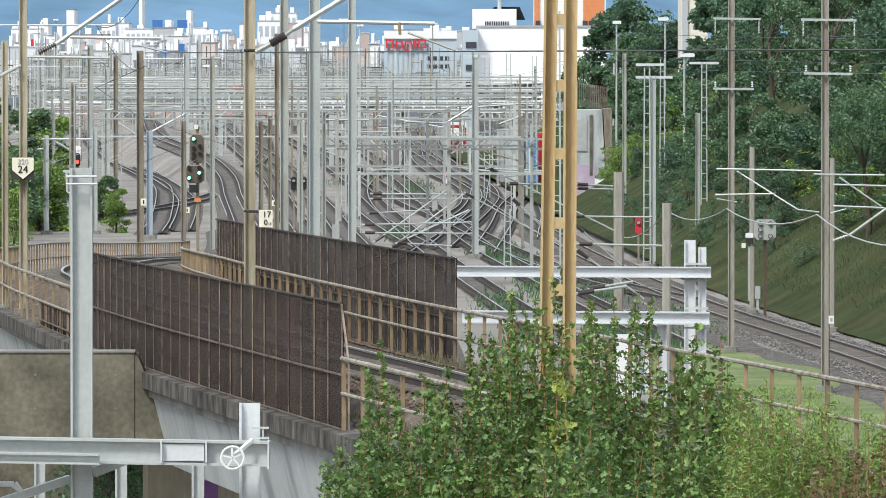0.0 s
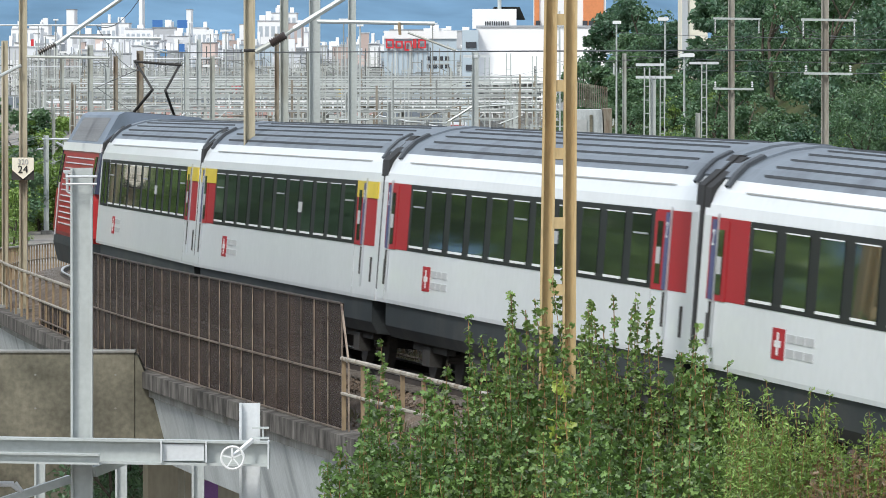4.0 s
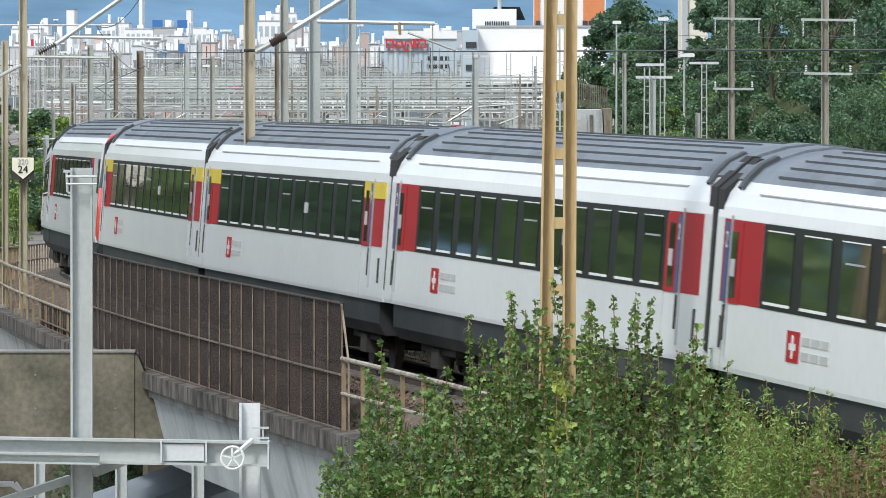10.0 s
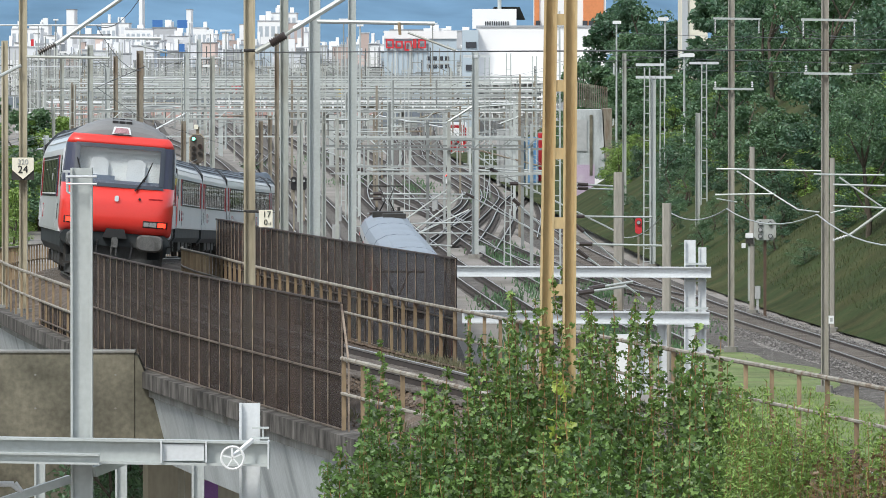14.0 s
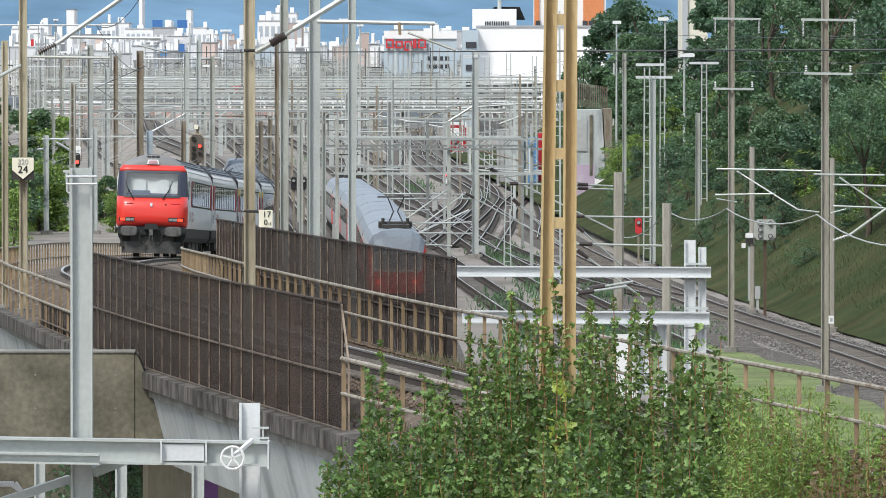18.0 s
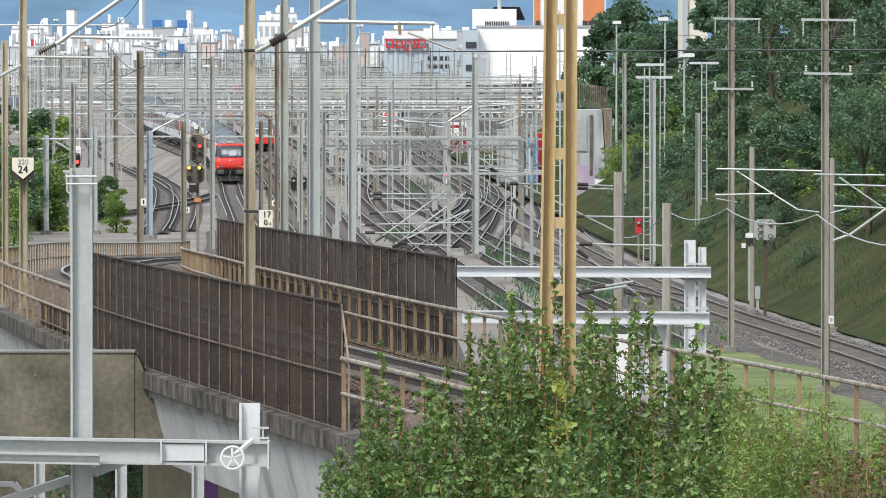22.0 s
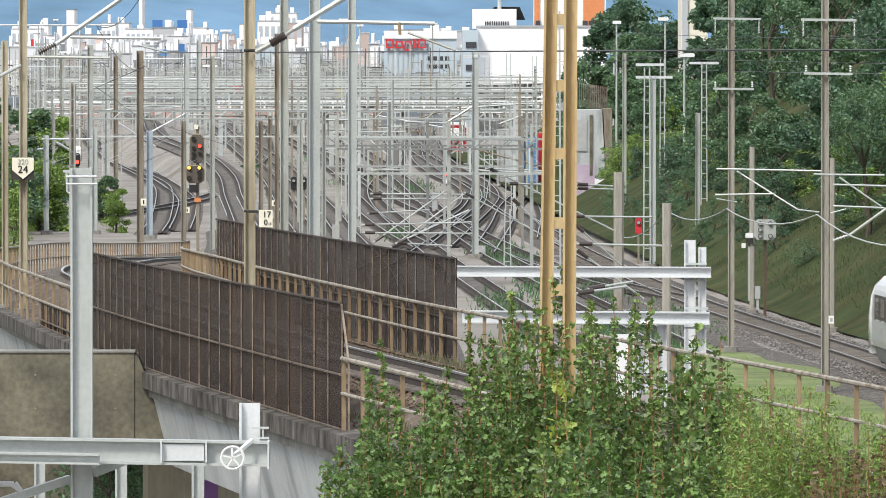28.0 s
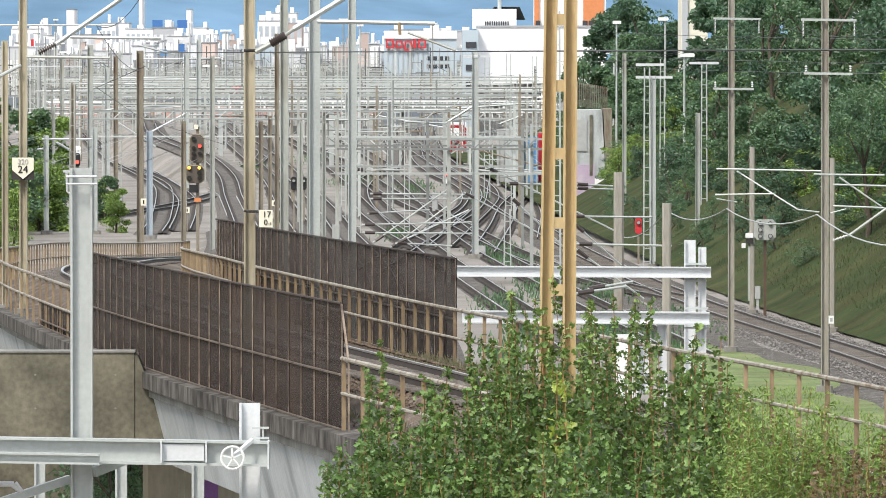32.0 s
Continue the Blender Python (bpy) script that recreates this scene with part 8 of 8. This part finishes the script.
def tree_kind(leaf, size, leaves, variant, label, group, name):
    """One tree of height 10 and crown radius 3, to be copied."""
    key = (leaf, size, leaves, variant, name)
    if key in TREES:
        return TREES[key]
    rg = random.Random(variant * 7 + leaves)
    t = thing(name, label, "tree", group=group)
    h, wide = 10.0, 3.0
    g = Geo()
    bend = [Vector((rg.uniform(-0.2, 0.2) * i, rg.uniform(-0.2, 0.2) * i, h * 0.16 * i)) for i in range(6)]
    g.loft([[p + Vector((math.cos(a * 0.9), math.sin(a * 0.9), 0)) * 0.2 * (1 - i * 0.17) for a in range(7)] for i, p in enumerate(bend)])
    part("trunk", g, M["bark"], t)
    clumps = []
    for i in range(rg.randint(20, 26)):
        f = rg.uniform(0.18, 1.0) if name == "tree" else rg.uniform(0.02, 1.0)
        a = rg.uniform(0, 6.283)
        d = wide * math.sqrt(1 - (f * 0.8) ** 2) * rg.uniform(0.1, 0.8) if name != "tree" else wide * (0.25 + 0.75 * math.sin(min(1, f * 1.05) * math.pi * 0.9) ** 0.7) * rg.uniform(0.45, 1.0)
        c = Vector((math.cos(a) * d, math.sin(a) * d, h * f * 0.95))
        clumps.append((c.x, c.y, c.z, wide * rg.uniform(0.2, 0.46)))
        if i < (4 if name == "tree" else 1):
            part("limb", Geo().tube(bend[min(4, int(f * 4))], c, 0.09, 5, 0.03), M["bark"], t)
    ng = np.random.default_rng(variant + 5)
    cl = np.array(clumps)[ng.integers(0, len(clumps), leaves)]
    v = ng.normal(size=(leaves, 3))
    v /= np.linalg.norm(v, axis=1)[:, None]
    d = cl[:, 3] * ng.random(leaves) ** 0.4
    pts = cl[:, :3] + v * d[:, None] * np.array((1, 1, 0.75))
    part("crown", leaf_mesh("crown", pts, size, M[leaf], False, variant, 1.25, 0.15), None, t)
    TREES[key] = t
    return t


USED = set()


def tree(x, y, base, top, wide, label, seed, leaf="leaf_dark", size=0.34, leaves=1700, group="trees on the bank", name="tree"):
    """A tapered trunk, limbs, and a crown of leaf clumps with gaps; copies of a few kinds, turned and scaled."""
    src = tree_kind(leaf, size, leaves, seed % 4, label, group, name)
    h = (top - base) / 10.0
    m = Matrix.Translation((x, y, base)) @ Matrix.Rotation(seed * 1.37, 4, "Z") @ Matrix.Diagonal(((wide / 3 + h) / 2, (wide / 3 + h) / 2, h, 1))
    if src.name not in USED:
        USED.add(src.name)
        src.matrix_basis = m
        src["made"] = 1
        del src["made"]
        ob = src
    else:
        ob = copy_thing(src, Matrix.Identity(4))
        ob.matrix_basis = m
    return tagged(ob, label, "tree", group)


rng = random.Random(21)
hgt = lambda x, y: float(height(np.array([float(x)]), np.array([float(y)]))[0])
n = 0
for y, d0 in ((240, 10), (275, 9), (300, 9.5), (325, 8.5), (350, 9), (375, 9.5), (400, 9), (430, 9), (460, 10), (495, 9), (530, 9.5), (570, 11), (615, 12), (665, 13), (720, 12), (780, 12), (850, 13)):
    for row in range(3):
        yy = y + rng.uniform(-8, 8)
        d = d0 + row * rng.uniform(5, 7) + rng.uniform(-1, 1.5)
        x = float(line_x(BANK, yy)) + d
        if (x / yy) * 14000 > 1300:
            continue
        b = hgt(x, yy)
        n += 1
        top = b + rng.uniform(8, 12.5) * (0.62 if row == 0 else 1.0)
        if 1180 < 784 + x / yy * 14000 < 1285:
            top = min(top, 12.5 + 0.0003 * yy)
        if top - b < 2.5:
            continue
        tree(x, yy, b - 0.2, top, rng.uniform(2.6, 3.8), "dark green broadleaf tree on the railway bank", 100 + n, rng.choice(("leaf_dark", "leaf_mid", "leaf_mid")), 0.17 if yy < 420 else 0.28, 9500 if yy < 420 else 5000)
for i in range(92):
    yy = rng.uniform(240, 640)
    d = rng.uniform(6.8, 16.0)
    x = float(line_x(BANK, yy)) + d
    if (x / yy) * 14000 > 1100:
        continue
    tree(x, yy, hgt(x, yy) - 0.1, hgt(x, yy) + rng.uniform(2.2, 4.6), rng.uniform(1.8, 2.8), "low green bush at the wood's edge", 300 + i, rng.choice(("leaf_mid", "leaf_dark", "leaf_light")), 0.30, 1800, "bushes on the bank", "bush")
for i, (px, yy, v, wd) in enumerate(((45, 640, 195, 3.4), (85, 640, 205, 3.0), (104, 650, 265, 1.9), (20, 560, 260, 3.0), (186, 600, 312, 1.6), (203, 600, 335, 1.5), (-30, 600, 220, 4), (70, 570, 290, 2.6), (108, 590, 320, 1.5), (25, 540, 340, 2.4), (1092, 900, 24, 4.2), (1125, 880, 10, 6), (1160, 860, 40, 5), (1195, 900, 85, 5), (1040, 820, 110, 3.2), (1120, 760, 90, 3.2), (1290, 720, -10, 5))):
    x = (px - 784) * yy / 14000
    b = hgt(x, yy) if px < 1000 else min(hgt(x, yy), 6)
    tree(x, yy, b - 0.2, 12.5 - (v - 100) * yy / 14000, wd, "green tree at the yard's edge" if px < 300 else "large dark tree behind the yard", 400 + i, rng.choice(("leaf_mid", "leaf_light")) if px < 300 else "leaf_mid" if v > 80 else "leaf_dark", 0.34 if px < 300 else 0.5, 4000, "trees at the yard")

for i in range(96):
    near = i < 66
    yy = rng.uniform(225, 305) if near else rng.uniform(400, 600)
    x = float(line_x(BANK, yy)) + (rng.uniform(5.4, 9.0) if near else rng.uniform(4.4, 7.5) + 4 * (yy > 560))
    if near and 784 + x / yy * 14000 < 1400:
        continue
    tree(x, yy, hgt(x, yy) - 0.15, hgt(x, yy) + rng.uniform(1.4, 3.0), rng.uniform(1.3, 2.2), "low dark green bush on the grassy bank", 560 + i, rng.choice(("leaf_mid", "leaf_dark", "leaf_mid")), 0.17, 3200, "bushes on the bank", "bush")

# dark shrubs between the far tracks, and bushes seen under the flyover
for i in range(34):
    px, yy = rng.uniform(0, 760), rng.uniform(1500, 2150)
    x = (px - 784) * yy / 14000
    tree(x, yy, -0.2, rng.uniform(3, 8), rng.uniform(3, 6), "dark hedge clump between the far tracks", 700 + i, "leaf_dark", 0.7, 1500, "hedges in the yard", "hedge")
for px, yy, top in ((178, 186, 4.6), (215, 190, 4.2), (245, 187, 3.8), (150, 195, 5.0)):
    x = (px - 784) * yy / 14000
    tree(x, yy, -0.2, top, 1.5, "green bush below the flyover", 760 + px, "leaf_mid", 0.30, 1800, "bushes below the flyover", "bush")

for i in range(15):
    px, yy = 16 + i * 6.2, rng.uniform(565, 640)
    if i > 11:
        px = 178 + (i - 12) * 13
    x = (px - 784) * yy / 14000
    tree(x, yy, hgt(x, yy) - 0.3, 12.5 - ((rng.uniform(255, 330) if i < 12 else rng.uniform(300, 335)) - 100) * yy / 14000, rng.uniform(2.0, 2.6) if i < 12 else 1.7, "dense green bush at the yard's edge", 800 + i, rng.choice(("leaf_mid", "leaf_light")), 0.30, 4200, "bushes at the yard's edge", "bush")

for i in range(5):
    px, yy = -10 + i * 11, rng.uniform(470, 540)
    x = (px - 784) * yy / 14000
    tree(x, yy, hgt(x, yy) - 0.3, 12.5 - (rng.uniform(325, 375) - 100) * yy / 14000, rng.uniform(1.3, 2.0), "low green bush at the yard's edge", 830 + i, "leaf_light", 0.30, 1800, "bushes at the yard's edge", "bush")

# the wood left of the yard, beyond the low tracks
for i in range(38):
    yy = 130 + i * 8.5 + rng.uniform(-4, 4)
    x = -0.062 * yy - 17 - (i % 3) * 6 + rng.uniform(-2, 2)
    tree(x, yy, hgt(x, yy) - 0.2, hgt(x, yy) + rng.uniform(12, 17), rng.uniform(5.0, 6.5), "green tree in the wood beside the low tracks", 500 + i, rng.choice(("leaf_mid", "leaf_light")), 0.62, 2600, "trees at the yard")


def tufts(name, places, tall, material, label, seed, width=0.02):
    """Grass blades, as one piece of stuff."""
    rg = random.Random(seed)
    g = Geo()
    for x, y, z in places:
        a, b = rg.uniform(0, 6.283), rg.uniform(0.5, 1.2) * tall
        dx, dy = math.cos(a) * width, math.sin(a) * width
        lx, ly = rg.uniform(-0.4, 0.4) * b, rg.uniform(-0.4, 0.4) * b
        g.add([(x - dx, y - dy, z), (x + dx, y + dy, z), (x + lx, y + ly, z + b)], [(0, 1, 2)])
    return solo(name, g, M[material], label, "grass", kind="stuff")


pl = []
for i in range(5200):
    yy = rng.uniform(112, 150)
    o = rng.uniform(1.75, 2.6) if rng.random() < 0.85 else rng.uniform(-2.7, -2.2)
    p = FLY.side(FLY.of_y(yy), o, -0.42)
    pl.append((p.x, p.y, p.z))
tufts("deck_weeds", pl, 0.17, "dry_weed", "grey-green dry weeds on the flyover ballast", 5, 0.012)
pl = []
for i in range(52000):
    yy = rng.uniform(215, 470)
    o = rng.uniform(4.3, 15)
    p = BANK.side(BANK.of_y(yy), o)
    pl.append((p.x, p.y, hgt(p.x, p.y)) if i < 1 else (p.x, p.y, 0.0))
ar = np.array(pl)
ar[:, 2] = height(ar[:, 0], ar[:, 1])
tufts("bank_tufts", ar.tolist(), 0.30, "grass_blade", "rough grass tufts on the bank", 6, 0.022)
pl = []
for i in range(9000):
    yy = rng.uniform(212, 300)
    p = BANK.side(BANK.of_y(yy), rng.uniform(-10, -5.2))
    pl.append((p.x, p.y, 0.0))
ar = np.array(pl)
ar[:, 2] = height(ar[:, 0], ar[:, 1])
tufts("verge_tufts", ar.tolist(), 0.15, "leaf_light", "short green grass on the verge", 9, 0.02)
pl = []
for x, y, wx, wy in ((-2.6, 760, 2.0, 40), (-9.0, 800, 2.5, 40), (3.4, 515, 1.6, 18), (4.1, 490, 1.5, 15), (-22, 900, 3, 50), (-15.5, 980, 3, 60), (-30, 620, 2.0, 25), (-13.5, 590, 1.0, 20), (3.0, 700, 1.6, 40), (-36, 1100, 4, 90), (-3.2, 560, 1.0, 20), (8.5, 420, 1.2, 20), (11.5, 380, 1.2, 18), (3.0, 400, 1.6, 24), (3.8, 365, 1.4, 20), (5.2, 430, 1.4, 20), (7.6, 360, 1.2, 22), (2.6, 330, 1.0, 18), (9.8, 345, 1.2, 18)):
    for i in range(420):
        pl.append((x + rng.gauss(0, wx * 0.5), y + rng.gauss(0, wy * 0.5), -0.1))
tufts("yard_weeds", pl, 0.32, "leaf_mid", "green weeds between the yard tracks", 8, 0.06)

# a rusty domed pipe head among the weeds
pipe = thing("vent_pipe", "rusty brown domed vent pipe among the weeds", "vent pipe", Matrix.Translation((4.63, 89.2, 4.72)))
part("pipe", Geo().tube((0, 0, 0), (0, 0, 3.2), 0.045, 10), M["rust_panel"], pipe)
part("dome", Geo().loft([[(math.cos(a * 0.5236) * r, math.sin(a * 0.5236) * r, z) for a in range(12)] for r, z in ((0.075, 3.16), (0.088, 3.2), (0.085, 3.26), (0.066, 3.31), (0.03, 3.34))]), M["rust_panel"], pipe, "rounded rusty cap")


# ---- motion ----
def ride(vehicle, line, offset, length, times):
    """Rows for a vehicle whose middle lies offset metres ahead of the train's rear end; times: seconds and the rear end's place on the line."""
    tt, ss = [t for t, s in times], [s for t, s in times]
    rows = []
    k = 0
    while k <= 64:
        t = k * 0.5
        s = float(np.interp(t, tt, ss)) + offset
        a, b = line.at(s - length * 0.36), line.at(s + length * 0.36)
        d = b - a
        yaw = math.degrees(math.atan2(d.y, d.x)) - 90
        pitch = math.degrees(math.atan2(d.z, math.hypot(d.x, d.y)))
        c = (a + b) / 2
        c -= Vector((d.y, -d.x, 0)).normalized() * 2.0 * math.sin(radians(cant(line, c.y)))
        rows.append((t, pose(c.x, c.y, c.z, pitch, cant(line, c.y), yaw)))
        k += 1
    walk(vehicle, rows)


S0 = FLY.of_y(107)
EXPRESS_TIMES = [(0, S0 - 339.7), (16.5, S0 + 166.2), (17.5, FLY.of_y(299)), (18, FLY.of_y(312)), (19, FLY.of_y(341)), (20, FLY.of_y(420)), (20.5, FLY.of_y(485)),
                 (21, FLY.of_y(566)), (21.5, FLY.of_y(680)), (22, FLY.of_y(738)), (22.5, FLY.of_y(792)), (23, FLY.of_y(846)), (24, FLY.of_y(947)), (25, FLY.of_y(1120)), (26, FLY.of_y(1300)), (32, FLY.of_y(2050))]
COMMUTER_TIMES = [(0, LOW.of_y(155) - 11.25 * 33), (11.25, LOW.of_y(155)), (18.4, LOW.of_y(394)), (19, LOW.of_y(467)), (20, LOW.of_y(627)), (21, LOW.of_y(803)), (21.5, LOW.of_y(921)), (22.5, LOW.of_y(1150)), (25, LOW.of_y(1600)), (32, LOW.of_y(1700))]
SILVER_TIMES = [(0, BANK.of_y(1995)), (20, BANK.of_y(1900)), (22, BANK.of_y(1540)), (23, BANK.of_y(1262)), (24, BANK.of_y(1000)), (24.5, BANK.of_y(912)), (25, BANK.of_y(795)), (25.5, BANK.of_y(672)), (26.5, BANK.of_y(495)), (27.5, BANK.of_y(374)), (27.8, BANK.of_y(341)), (28, BANK.of_y(314)), (28.5, BANK.of_y(268)), (32, BANK.of_y(-140))]


def motions():
    for v, off, ln in EXPRESS:
        ride(v, FLY, off, ln, EXPRESS_TIMES)
    for v, off, ln in COMMUTER:
        ride(v, LOW, off, ln, COMMUTER_TIMES)
    for v, off, ln in SILVER:
        ride(v, BANK, off, ln, SILVER_TIMES)
    for a, at, lit_first in TURNING:
        turn = [(0.0, 0), (15.2, 0), (15.3, 60), (15.4, 120), (15.5, 180), (32.0, 180)]
        walk(a, [(t, pose(*at, 0, 0, d if lit_first else d + 180)) for t, d in turn])


motions()
